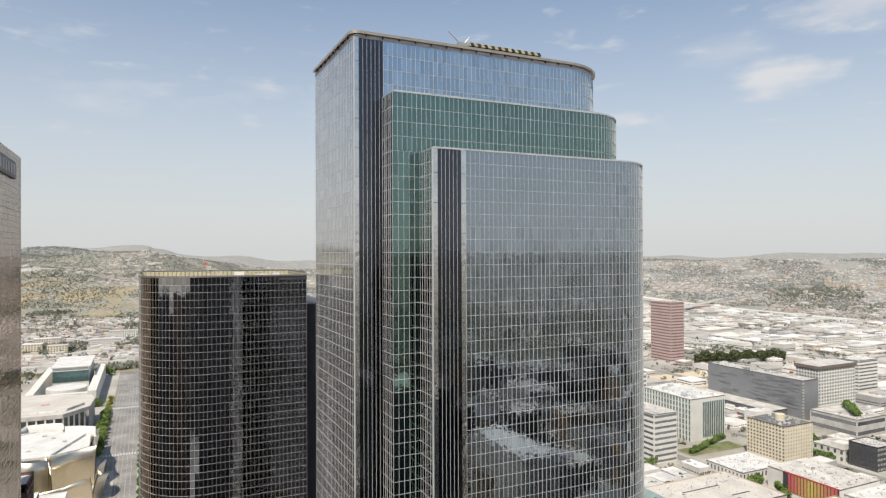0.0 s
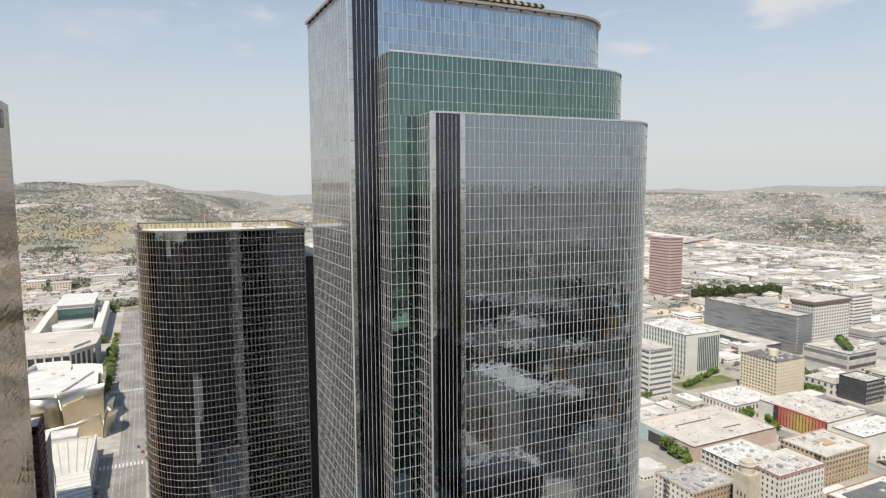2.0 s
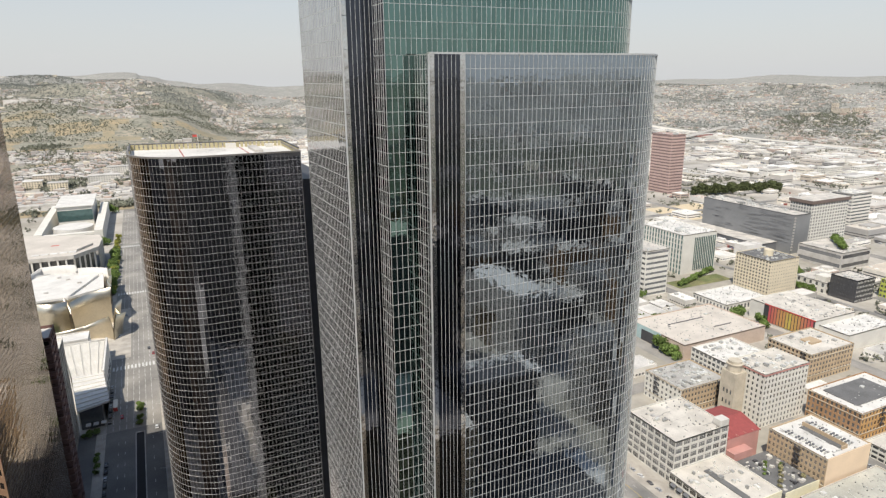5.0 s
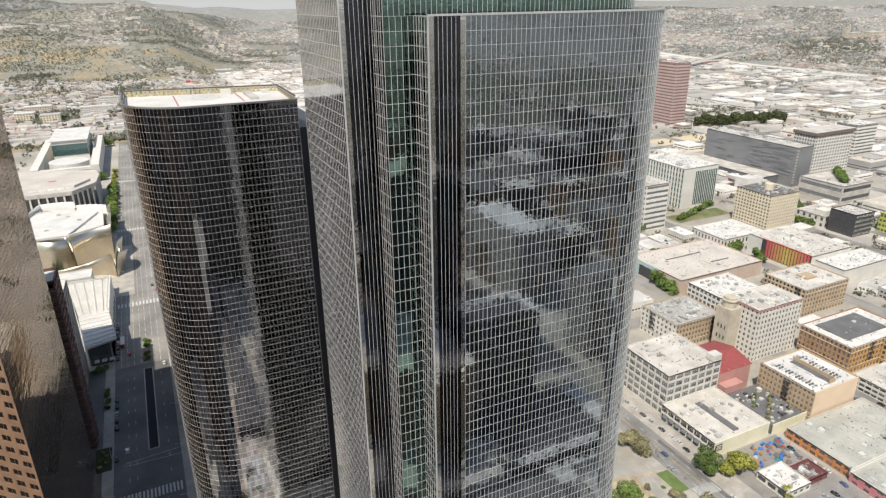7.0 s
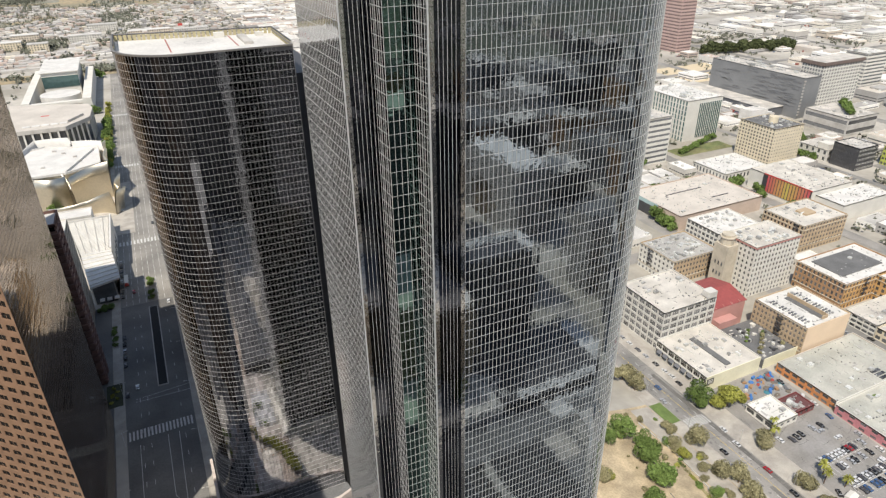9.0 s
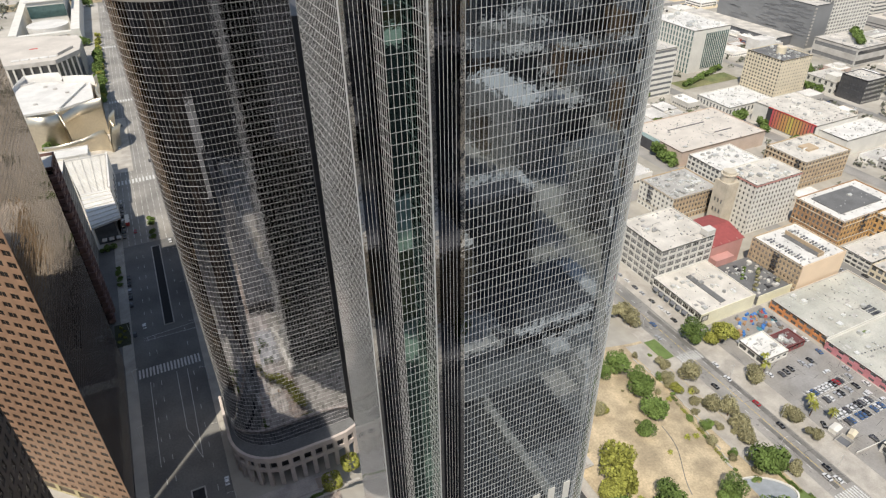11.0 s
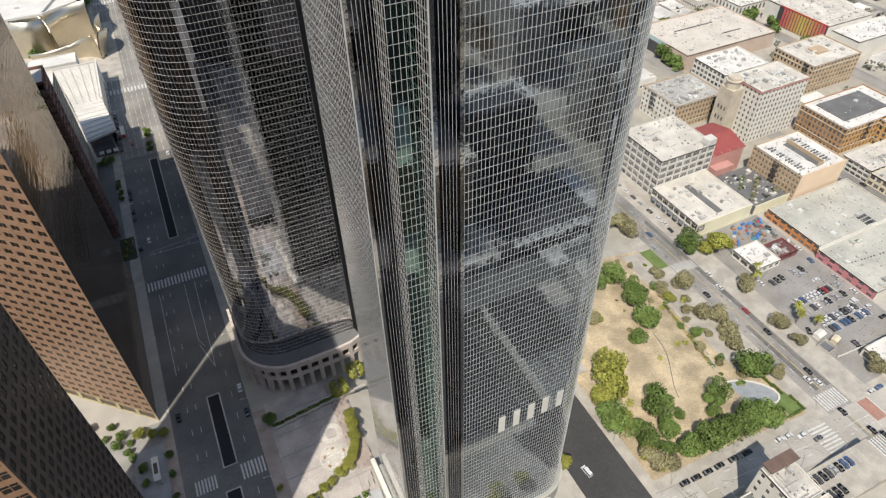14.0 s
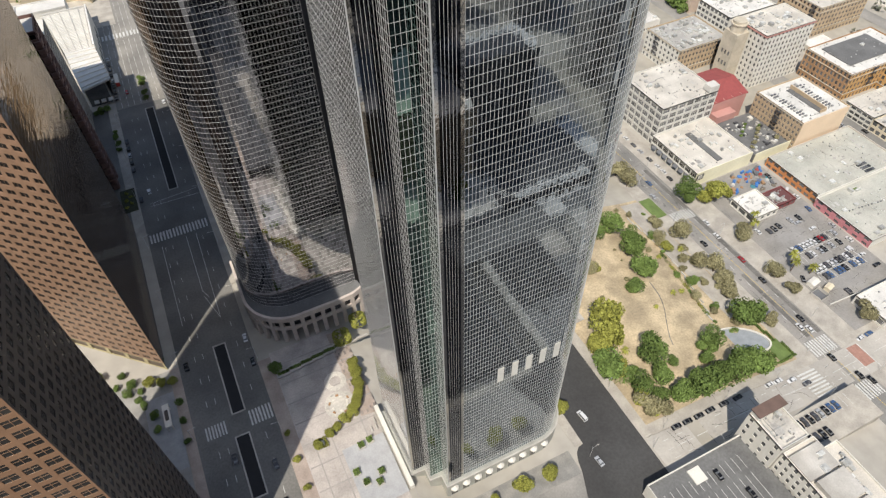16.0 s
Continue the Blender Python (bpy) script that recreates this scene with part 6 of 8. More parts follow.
part("body", Mesh().box(-20.7, 20.7, -0.15, 0.15, -0.3, 1.3), CONCRETE, wall)
part("coping", Mesh().box(-20.75, 20.75, -0.22, 0.22, 1.3, 1.4), WHITE_WALL, wall)


# ---- trees ----
def crown_mesh(r, h, n, leaf, seed, lobes=7):
    """Leaf quads scattered over the shells of several lobes."""
    q = random.Random(seed)
    cs = [(q.uniform(-0.5, 0.5) * r, q.uniform(-0.5, 0.5) * r, q.uniform(0.28, 0.72) * h, q.uniform(0.38, 0.62) * r) for _ in range(lobes)]
    m = Mesh()
    for _ in range(n):
        cx, cy, cz, cr = q.choice(cs)
        d = Vector((q.gauss(0, 1), q.gauss(0, 1), q.gauss(0.25, 0.8))).normalized()
        p = Vector((cx, cy, cz)) + Vector((d.x * cr, d.y * cr, d.z * cr * h / r * 0.5)) * q.uniform(0.72, 1.08)
        s = leaf * q.uniform(0.55, 1.3)
        rot = d.to_track_quat("Z", "Y") @ Euler((q.gauss(0, 0.6), q.gauss(0, 0.6), q.uniform(0, 6))).to_quaternion()
        m.quad(*[p + rot @ (Vector(c) * s) for c in ((-1, -0.6, 0), (1, -0.6, 0), (0.8, 0.7, 0.15), (-0.7, 0.8, 0.1))])
    return m


def make_tree(mat, label, seed, h=1.0, leaves=3000, size=0.055):
    t = thing("tree", label, "tree", (0, 0, -900))
    q = random.Random(seed)
    tr = Mesh().tube((0, 0, -0.3), (0.03, 0.02, 0.55), 0.07, 0.045, 7)
    for k in range(5):
        a = 1.26 * k + q.uniform(-0.3, 0.3)
        tr.tube((0.02, 0.01, 0.36 + 0.05 * k), (0.5 * math.cos(a), 0.5 * math.sin(a), 0.75 + 0.1 * q.random()), 0.032, 0.012, 5)
    part("trunk", tr, BARK, t)
    part("crown", crown_mesh(1.0, 1.55 * h, leaves, size, seed), mat, t, "", (0, 0, 0.05))
    return t


TREES = {
    "green": [make_tree(LEAF, "dense dark green broadleaf tree", 31), make_tree(LEAF, "dense dark green broadleaf tree", 32, 1.2)],
    "yellow": [make_tree(LEAF_YELLOW, "rounded yellow-green tree in leaf", 33), make_tree(LEAF_YELLOW, "rounded yellow-green tree in leaf", 34, 1.15)],
    "olive": [make_tree(LEAF_OLIVE, "sparse olive-grey street tree", 35), make_tree(LEAF_OLIVE, "sparse olive-grey street tree", 36, 1.1)],
}
for kind, mat, label in (("green", LEAF, "dense dark green broadleaf tree"), ("yellow", LEAF_YELLOW, "rounded yellow-green tree in leaf"), ("olive", LEAF_OLIVE, "sparse olive-grey street tree")):
    TREES[kind + "_far"] = [make_tree(mat, label, 41 + k, 1.0 + 0.15 * k, 800, 0.11) for k in range(2)]
TREES["dark_far"] = [make_tree(material("dark_olive_leaves", (0.075, 0.088, 0.04), 0.8, spec=0.1, var=0.25, scale=0.1, fine=1.0, per_island=0.25), "dark olive-green street tree", 51, 1.0, 800, 0.11)]
shuffle = random.Random(77)


def plant(kind, spots, group="", lift=0.0):
    for x, y, r in spots:
        t = copy_thing(shuffle.choice(TREES[kind + ("_far" if x > 240 or y > 180 or r < 1.9 else "")]), Matrix.Identity(4))
        t.matrix_basis = pose(x, y, ground_z(x, y) + lift, 0, 0, shuffle.uniform(0, 360)) @ Matrix.Diagonal((r, r, r * shuffle.uniform(0.9, 1.15), 1))
        if group:
            t["group"] = group


plant("green", [(142.0, 91.2, 6.7), (139.6, 73.4, 7.3), (137.8, 61.0, 8.0), (127.7, 49.6, 5.5), (131.0, 89.2, 4.8), (106.9, 15.3, 7.5), (103.3, 2.6, 6.0), (114.4, 8.4, 2.7), (108.5, -7.5, 6.6), (115.5, -8.1, 7.2), (123.1, -8.4, 7.2), (130.8, -8.9, 7.4), (138.1, -8.9, 7.4), (143.5, -3.5, 8.6), (149.5, -8.5, 7.0), (138.6, 9.4, 5.6), (166.5, 19.2, 9.6), (134.5, 9.0, 3.6), (86.5, 18.9, 8.6), (196.9, 98.5, 0.01), (159.6, 44.9, 2.9)][:-2], "park trees")
plant("green", [(204.5, 99, 7.4), (159.6, 44.9, 2.9), (148, 82, 5), (112, 22, 4.5), (131, 3, 4)], "park trees")
plant("green", [(90.5, 9.5, 4.6), (92.5, 3.5, 5.2), (98.5, -4.5, 4.4)], "park trees")
plant("yellow", [(88.5, 14, 5.0), (94.3, 33.4, 10.2), (88, 26.5, 7.2), (97.4, 27.6, 5.6), (88, -1.6, 5.0), (92.1, -7.8, 3.2), (218.5, 91.6, 7.9), (227.4, 89.7, 4.0), (163.5, 69.0, 3.6), (115.8, 68.3, 3.4), (211, 93, 6)], "park trees")
plant("olive", [(90, -4.8, 5.9), (96, -9.4, 4.0), (180.0, 76.4, 6.2), (174.3, 54.2, 5.3), (178.5, 48.1, 5.9), (176.7, 39.1, 5.8), (173.2, 32.3, 4.5), (209.9, 57.8, 4.9), (211.9, 64.1, 5.0), (206.6, 36.3, 4.1), (206.5, 30.4, 4.7), (179.8, 17.6, 3.9), (180.4, 10.2, 3.9), (206.8, 21.1, 4.0), (178.5, 133.0, 6.8), (178.7, 122.4, 6.0), (113.4, 67.3, 4.5), (165.8, 76.2, 4.3), (227.3, -7, 5.5), (168, 60, 3.0), (172, 88, 4.0)], "street trees")
plant("yellow", [(38.3, -11.4, 4.4), (26.4, -11.0, 4.0), (55.4, 9.8, 4.0), (14.2, -10.7, 3.0), (3, -11, 2.6)], "trees at tower foot")
plant("yellow", [(-13.6, 63.8, 2.9), (-14.0, 61.8, 2.8), (-14.1, 60, 2.8), (-14.4, 57.6, 2.8), (-15.1, 53.2, 2.9), (-16.5, 49.3, 2.8), (-18.7, 45.8, 2.8), (-21.5, 43, 2.6), (-14.6, 55.5, 2.5), (-15.6, 51.2, 2.5), (-17.5, 47.6, 2.5), (-20.0, 44.0, 2.5), (-23, 42.2, 2.3), (-25.8, 40.8, 2.4), (-29.4, 39, 2.3), (-32.9, 37.6, 2.4), (-38.7, 35.4, 2.8)], "hedge round fountain")
plant("green", [(-44, 75.5, 3.0), (-104, 102, 2.0), (-106, 97, 1.7), (-102, 92, 2.1), (-97, 91, 1.7), (-99, 87, 2.0), (-100, 95.5, 2.2), (-97, 84, 1.8), (-93.5, 77, 2.1), (-94, 70, 2.0), (-83.4, 79, 1.8), (-83.4, 70, 1.7), (-84, 60, 1.7), (-87.5, 104, 1.7), (-87.6, 112, 1.5), (-92, 48, 2.0)], "forecourt trees")
plant("green", [(-62.5, 309, 2.2), (-62.3, 314, 2.6), (-62, 327, 3.0), (-62, 333, 2.4), (-84.5, 262, 1.7), (-84.3, 268, 1.9), (-85, 275, 2.0), (-84.6, 281, 1.6), (-90, 306.5, 2.6), (-86, 307.5, 2.4), (-92.5, 304.5, 2.2)], "avenue trees")
plant("yellow", [(-93, 93, 3.0), (-88.5, 90.5, 2.8), (-84, 89.5, 2.4), (-112, 105, 2.6), (-47.7, 21.5, 1.8), (-47.6, 33.9, 1.7), (-47.8, 46, 1.5), (-87.4, 120, 1.8), (-87.2, 209, 1.2), (-84.6, 211.5, 1.1), (-86.8, 214.6, 1.3), (-84.3, 217.4, 1.0), (-86.2, 220.6, 1.2)], "forecourt trees")
plant("green", [(-85.5, 590 + 12 * k, 5.2 + 0.8 * (k % 3)) for k in range(16)] + [(-128, 484, 5.5), (-121, 482, 5.0), (-100, 815, 8), (-96, 1040, 9), (-190, 815, 9)] + [(-47, 400 + 17 * k, 3.6) for k in range(26)], "avenue trees")
plant("yellow", [(-84.5, 596 + 19 * k, 4.6) for k in range(14)], "avenue trees")
plant("green", [(350.5, 296, 8.4), (350, 287.5, 7.4), (350.2, 280, 6.8), (350.4, 275.5, 5.4), (347, 340, 6.0), (478, 322, 8.0), (481, 300, 6.5), (476, 290, 5.5), (484, 262, 5.0), (440, 345, 6.0), (395, 346, 7.5), (378, 350, 7.0)] + [(612, 340 + 9 * k, 6) for k in range(5)] + [(655 + 4 * k, 384 + 4 * k, 5) for k in range(5)] + [(500 + 7 * k, 420 + 2.5 * k, 4.5) for k in range(12)] + [(404 + 8 * k, 400 + 3 * k, 5) for k in range(5)], "town trees")
plant("dark", [(958 + 15 * k, 836 - 3.8 * k, 12 + 2 * (k % 2)) for k in range(13)], "hedge of dark street trees")
plant("green", [(742 + 6 * k, 392 + 6 * k, 6.5) for k in range(6)], "roof garden trees", 21.5)
plant("olive", [(266 + 4 * k, 112 + 3 * (k % 5), 1.6) for k in range(6)], "roof terrace shrubs", 6)
plant("green", [(268 + 3.4 * k, 124 + 2.5 * (k % 4), 1.3) for k in range(6)], "roof terrace shrubs", 6)

q = random.Random(8)
plant("olive", [(q.uniform(152, 175), q.uniform(10, 108), q.uniform(1.2, 3.2)) for _ in range(20)], "park bushes")
plant("green", [(q.uniform(150, 176), q.uniform(12, 108), q.uniform(1.0, 2.6)) for _ in range(14)], "park bushes")
plant("olive", [(q.uniform(86, 135), q.uniform(45, 100), q.uniform(0.7, 1.8)) for _ in range(10)], "park bushes")
# clipped yellow-green mounds on the plaza
for x, y, r in ((-13.4, 77.5, 4.7), (-4.0, 83.0, 4.4)):
    t = thing("clipped_tree", "clipped box-shaped yellow-green tree on plaza", "tree", (x, y, 0.14))
    part("trunk", Mesh().tube((0, 0, 0), (0, 0, 1.6), 0.2, 0.15), BARK, t)
    m = Mesh()
    q = random.Random(int(x))
    for _ in range(900):
        d = Vector((q.gauss(0, 1), q.gauss(0, 1), q.gauss(0, 1))).normalized()
        p = Vector([math.copysign(abs(c) ** 0.55, c) for c in d])
        p = Vector((p.x * r * 0.8, p.y * r * 0.8, 3.2 + p.z * 2.0))
        rot = d.to_track_quat("Z", "Y") @ Euler((q.gauss(0, 0.5), q.gauss(0, 0.5), q.uniform(0, 6))).to_quaternion()
        m.quad(*[p + rot @ (Vector(c) * 0.32) for c in ((-1, -0.7, 0), (1, -0.7, 0), (0.8, 0.8, 0.1), (-0.8, 0.8, 0.1))])
    part("crown", m, LEAF_YELLOW, t)


def palm(x, y, h, r):
    t = thing("palm_tree", "fan palm with ragged green fronds", "palm", (x, y, ground_z(x, y)))
    part("trunk", Mesh().tube((0, 0, -0.3), (0.1, 0, h), 0.28, 0.2, 7), BARK, t)
    m = Mesh()
    q = random.Random(int(x * 7 + y))
    for k in range(34):
        a, e = q.uniform(0, 6.28), q.uniform(-0.6, 1.1)
        d = Vector((math.cos(a) * math.cos(e), math.sin(a) * math.cos(e), math.sin(e)))
        side = Vector((-math.sin(a), math.cos(a), 0))
        b, mid = Vector((0.1, 0, h)), Vector((0.1, 0, h)) + d * r * 0.6
        tip = mid + d * r * 0.45 + Vector((0, 0, -0.35 * r))
        m.quad(b - side * 0.05, b + side * 0.05, mid + side * 0.28 * r * 0.5, mid - side * 0.28 * r * 0.5)
        m.quad(mid - side * 0.14 * r, mid + side * 0.14 * r, tip + side * 0.03, tip - side * 0.03)
    part("fronds", m, LEAF_OLIVE if r > 4 else LEAF_YELLOW, t)


for spec in ((88.5, 10.5, 3.0, 4.6), (221.7, 35.1, 7, 3.2), (224.1, 25.1, 6, 2.8), (217, 31, 8, 2.8), (219, 62, 8, 2.8), (223, 66.5, 9, 2.6), (144.9, 42.2, 1.2, 1.9), (150.2, 41.6, 1.2, 1.9), (129.2, 37.1, 1, 1.5), (172.2, 67.0, 2, 2.0), (156.1, 65.9, 1.2, 1.7), (96, 12, 2, 2.4), (99, 22, 2, 2.2)):
    palm(*spec)
for group in TREES.values():
    for t in group:
        for c in t.children:
            bpy.data.objects.remove(c)
        bpy.data.objects.remove(t)

# ---- cars ----
PAINTS = [("white", (0.68, 0.68, 0.68)), ("black", (0.015, 0.015, 0.017)), ("silver", (0.42, 0.43, 0.45)), ("dark grey", (0.07, 0.07, 0.08)), ("red", (0.35, 0.02, 0.03)), ("blue", (0.06, 0.12, 0.25))]


def make_car(tint, color, van=False):
    t = thing("car", ("%s panel van with dark windows" if van else "%s saloon car with dark windows") % tint, "car", (0, 0, -900))
    paint = material(tint.replace(" ", "_") + "_car_paint", color, 0.25, 0.2, 0.04)
    L, W = (2.6, 0.95) if van else (2.25, 0.9)
    side = [(-L, 0.35), (-L, 0.85), (-L + 0.15, 0.95), (L - 1.3, 0.98), (L - 0.1, 0.78), (L, 0.6), (L, 0.35)]
    n = len(side)
    m = Mesh()
    m.v = [(x, -W, z) for x, z in side] + [(x, W, z) for x, z in side]
    m.f = [tuple(range(n)), tuple(range(2 * n - 1, n - 1, -1))] + [(i, n + i, n + (i + 1) % n, (i + 1) % n) for i in range(n)]
    part("body", m, paint, t)
    top, roofz = ([(-L + 0.1, 0.95), (-L + 0.2, 1.95), (L - 1.5, 1.95), (L - 0.9, 0.95)], 1.95) if van else ([(-L + 0.5, 0.94), (-L + 1.1, 1.42), (L - 2.0, 1.42), (L - 1.2, 0.96)], 1.42)
    g = Mesh()
    g.v = [(x, -W + (0.06 if z < 1.2 else 0.2), z) for x, z in top] + [(x, W - (0.06 if z < 1.2 else 0.2), z) for x, z in top]
    g.f = [(0, 1, 2, 3), (7, 6, 5, 4)] + [(i, 4 + i, 4 + (i + 1) % 4, (i + 1) % 4) for i in range(4)]
    part("cabin_glass", g, WINDOW, t, "dark window glass")
    part("roof", Mesh().box(top[1][0] - 0.05, top[2][0] + 0.05, -W + 0.2, W - 0.2, roofz - 0.02, roofz + 0.05), paint, t)
    for x in (-L + 0.8, L - 0.85):
        for y in (-W + 0.05, W - 0.05):
            part("wheel", Mesh().tube((x, y - 0.1, 0.32), (x, y + 0.1, 0.32), 0.33, 0.33, 10), TYRE, t)
    return t


CARS = [make_car(*p) for p in PAINTS]
VAN = make_car("white", (0.7, 0.7, 0.7), True)


def park_car(x, y, rz, which=None, lift=0.1, van=False, z=None):
    c = copy_thing(VAN if van else (CARS[which] if which is not None else shuffle.choice([CARS[j] for j in (0, 1, 1, 2, 3, 5)])), Matrix.Identity(4))
    c.matrix_basis = pose(x, y, (ground_z(x, y) if z is None else z) + lift, 0, 0, rz + shuffle.uniform(-2, 2))


for k in range(9):
    park_car(229.5 + 2.75 * k, 40.5, 90 + 8 * (k % 2), 0 if k in (0, 2) else (4 if k == 7 else None))
    if k not in (0, 3, 6, 8):
        park_car(230.5 + 2.75 * k, 34.2, 90)
for k in range(10):
    park_car(228 + 2.75 * k, 25.0, 90, 0 if k == 1 else None)
    if k % 4 != 2:
        park_car(230 + 2.75 * k, 19.6, 90)
for x, y, a, w in ((232, 7.5, 90, 3), (264 - 4, 13.5, 0, 1), (259, 22, 0, 0), (256, 27.4, 0, 0), (231.6, 57.5, 90, 1), (227.9, 57.3, 90, 3), (222, 60, 90, 0), (235.5, 58, 90, 1), (247, 55, 0, 2), (251, 48, 0, 0)):
    park_car(x, y, a, w)
for x, y, a, w in ((187.8, 65.4, 90, 1), (198.5, 47.9, 90, 4), (197.6, 32.3, 90, 1), (198.6, 67.2, 90, 0), (196.0, 5.6, 90, 1), (191.5, 1.9, 90, 0), (195, -1, 90, 0), (191.5, -17.5, 90, 1), (169.0, -22.8, 0, 3), (195.4, -29.8, 90, 1), (198.5, -34, 90, 1), (187, 108, 90, 2), (207.3, 117, 90, 1), (208.4, 124, 90, 0), (208.1, 129.6, 90, 0), (207.8, 137, 90, 1), (207.8, 146, 90, 2), (207.8, 153, 90, 3), (207.8, 161, 90, 0), (207.8, 168, 90, 2), (192.5, 118.5, 90, 5), (200.8, 77.9, 90, 0), (213.9, -15.4, 8, 0), (219.6, -15.4, 4, 5), (187, 172, 90, 3), (196, 190, 90, 2), (190, 215, 90, 0), (163, -19, 180, 0)):
    park_car(x, y, a, w)
for k, x in enumerate((95.4, 101.4, 107.6, 113.7, 121.3, 129.5, 150.0, 156)):
    park_car(x, -17.0, 0, 1 if k < 6 else 0)
park_car(63.4, 3.8, 98, van=True)
park_car(56.9 + 1.5, -15.3, 95, 2)
for k in range(12):
    park_car(134.5 + 3.0 * k, -37.2, 90, None if k % 3 else 1, z=-19, lift=0.02)
for k in range(6):
    park_car(140 + 3.0 * k, -44.5, 90, None if k % 2 else 1, z=-19, lift=0.02)
for x, y in ((75, -52), (92, -41.5), (98, -52)):
    park_car(x, y, 90, 1, z=-2, lift=0.02)
for x, y, a, w in ((-79.6, 212.2, 90, 3), (-74.7, 217.0, 90, 0), (-51.6, 98.5, 90, 0), (-77.9, 94.9, 90, 1), (-51.6, 84.8, 90, 1), (-69.0, 45, 90, 3), (-72.7, 322.2, 90, 4), (-53, 300, 90, 0), (-79.8, 240, 90, 3), (-79.8, 247, 90, 1), (-79.8, 254, 90, 2), (-79.8, 261, 90, 1), (-79.8, 268, 90, 3), (-55.5, 36, 90, 3), (-52, 420, 90, 4), (-55, 432, 90, 1), (-76, 470, 90, 0), (-72, 520, 90, 2), (-52, 560, 90, 0), (-56, 20, 90, 1)):
    park_car(x, y, a, w)
for k in range(9):
    park_car(583 + 3.0 * k, 292 + 24 * (k % 2), 90)
for k in range(8):
    park_car(-79.4, 318 + 7.4 * k, 90, (1, 3, 1, 0)[k % 4])
for x, y, a, w in ((238.2, 83.8, 20, 1), (261.5, 92, 80, 1), (256, 75.2, 12, 1), (226.5, 86, 70, 2), (262.8, 71.2, 90, 0), (244.6, 58.5, 90, 2), (250.4, 58, 90, 1), (217.9, 23.8, 60, 1), (232.4, 7.3, 75, 1), (256, 28.6, 10, 0), (258.5, 40.5, 90, 2), (255.5, 34.2, 90, 1), (262, 33, 90, 0), (262.5, 45, 90, 2), (261, 60.5, 80, 5), (345, 120, 90, 0), (341, 108, 90, 2), (349, 96, 90, 1), (341, 84, 90, 0), (349, 70, 90, 3), (341, 60, 90, 1), (348, 140, 90, 0), (341, 158, 90, 2), (349, 172, 90, 4), (341, 190, 90, 0), (349, 210, 90, 1), (341, 226, 90, 0)):
    park_car(x, y, a, w)
for x, y, a in ((261.8, 77.7, 35), (345.5, 50, 90), (346, 182, 90)):
    park_car(x, y, a, van=True)
bus = thing("bus", "white city bus with red rear panel", "bus", (-76.5, 338, 0.06), rz=90)
part("body", Mesh().box(-6, 6, -1.25, 1.25, 0.4, 3.1), WHITE_WALL, bus)
part("window_band", Mesh().box(-5.6, 5.9, -1.28, 1.28, 1.5, 2.5), WINDOW, bus, "dark window band")
part("rear_panel", Mesh().box(-6.05, -5.9, -1.2, 1.2, 0.5, 3.0), RED, bus)
for x in (-4, 3.8):
    part("wheel", Mesh().tube((x, -1.3, 0.5), (x, 1.3, 0.5), 0.5, 0.5, 10), TYRE, bus)
for c in CARS + [VAN]:
    for o in c.children:
        bpy.data.objects.remove(o)
    bpy.data.objects.remove(c)


def street_lamp(x, y, h=8.5, arm=2.2, turn=0):
    t = thing("street_lamp", "thin grey steel street lamp with single arm", "lamp post", (x, y, ground_z(x, y) + 0.15), rz=turn)
    part("post", Mesh().tube((0, 0, 0), (0, 0, h), 0.11, 0.07), MULLION, t)
    bracket = part("arm", Mesh().tube((0, 0, h - 0.2), (arm, 0, h + 0.25), 0.06, 0.05), MULLION, t)
    part("head", Mesh().box(arm - 0.2, arm + 0.6, -0.16, 0.16, h + 0.12, h + 0.32), CONCRETE, bracket)


for y in range(-10, 200, 32):
    street_lamp(184.0, y, turn=0), street_lamp(202.2, y + 14, turn=180)
for y in range(-20, 90, 30):
    street_lamp(81.2, y, turn=180), street_lamp(56.2, y + 8)
for y in range(10, 420, 38):
    street_lamp(-49.4, y, turn=180), street_lamp(-81.6, y + 12)
for x in range(90, 330, 34):
    street_lamp(x, -15.2, turn=-90), street_lamp(x + 15, -31.8, turn=90)


# ---- worn ground and clutter round the car park ----
BAY = Mesh()
for y0, y1, n in ((31.4, 43.6, 12), (16.8, 28.0, 12)):
    for k in range(n):
        x = 227.2 + 2.75 * k
        BAY.quad(*[(a, b, ground_z(a, b) + 0.13) for a, b in ((x, y0), (x + 0.16, y0), (x + 0.16, y1), (x, y1))])
    y = (y0 + y1) / 2
    BAY.quad(*[(a, b, ground_z(a, b) + 0.13) for a, b in ((227.2, y), (257.6, y), (257.6, y + 0.16), (227.2, y + 0.16))])
structure("bay_marking", BAY, PAINT, "white painted bay lines on car park", "road marking")
sheet("road_side_lane", 201.1, 209.6, 98, 205, 0.21, ASPHALT, "worn asphalt parking lane beside shops", "road", 6)
sheet("fresh_patch", 226.5, 259, 73.4, 81, 0.14, ASPHALT_FRESH, "newly laid black asphalt patch", "road", 4)
sheet("brick_crossing", 202.4, 209.4, -27.6, -16.6, 0.2, material("red_brick_paving", (0.34, 0.19, 0.15), 0.9, var=0.15, scale=0.4, fine=3.0), "faded red brick crossing panel", "paving", 3)
q = random.Random(61)
tar = Mesh()
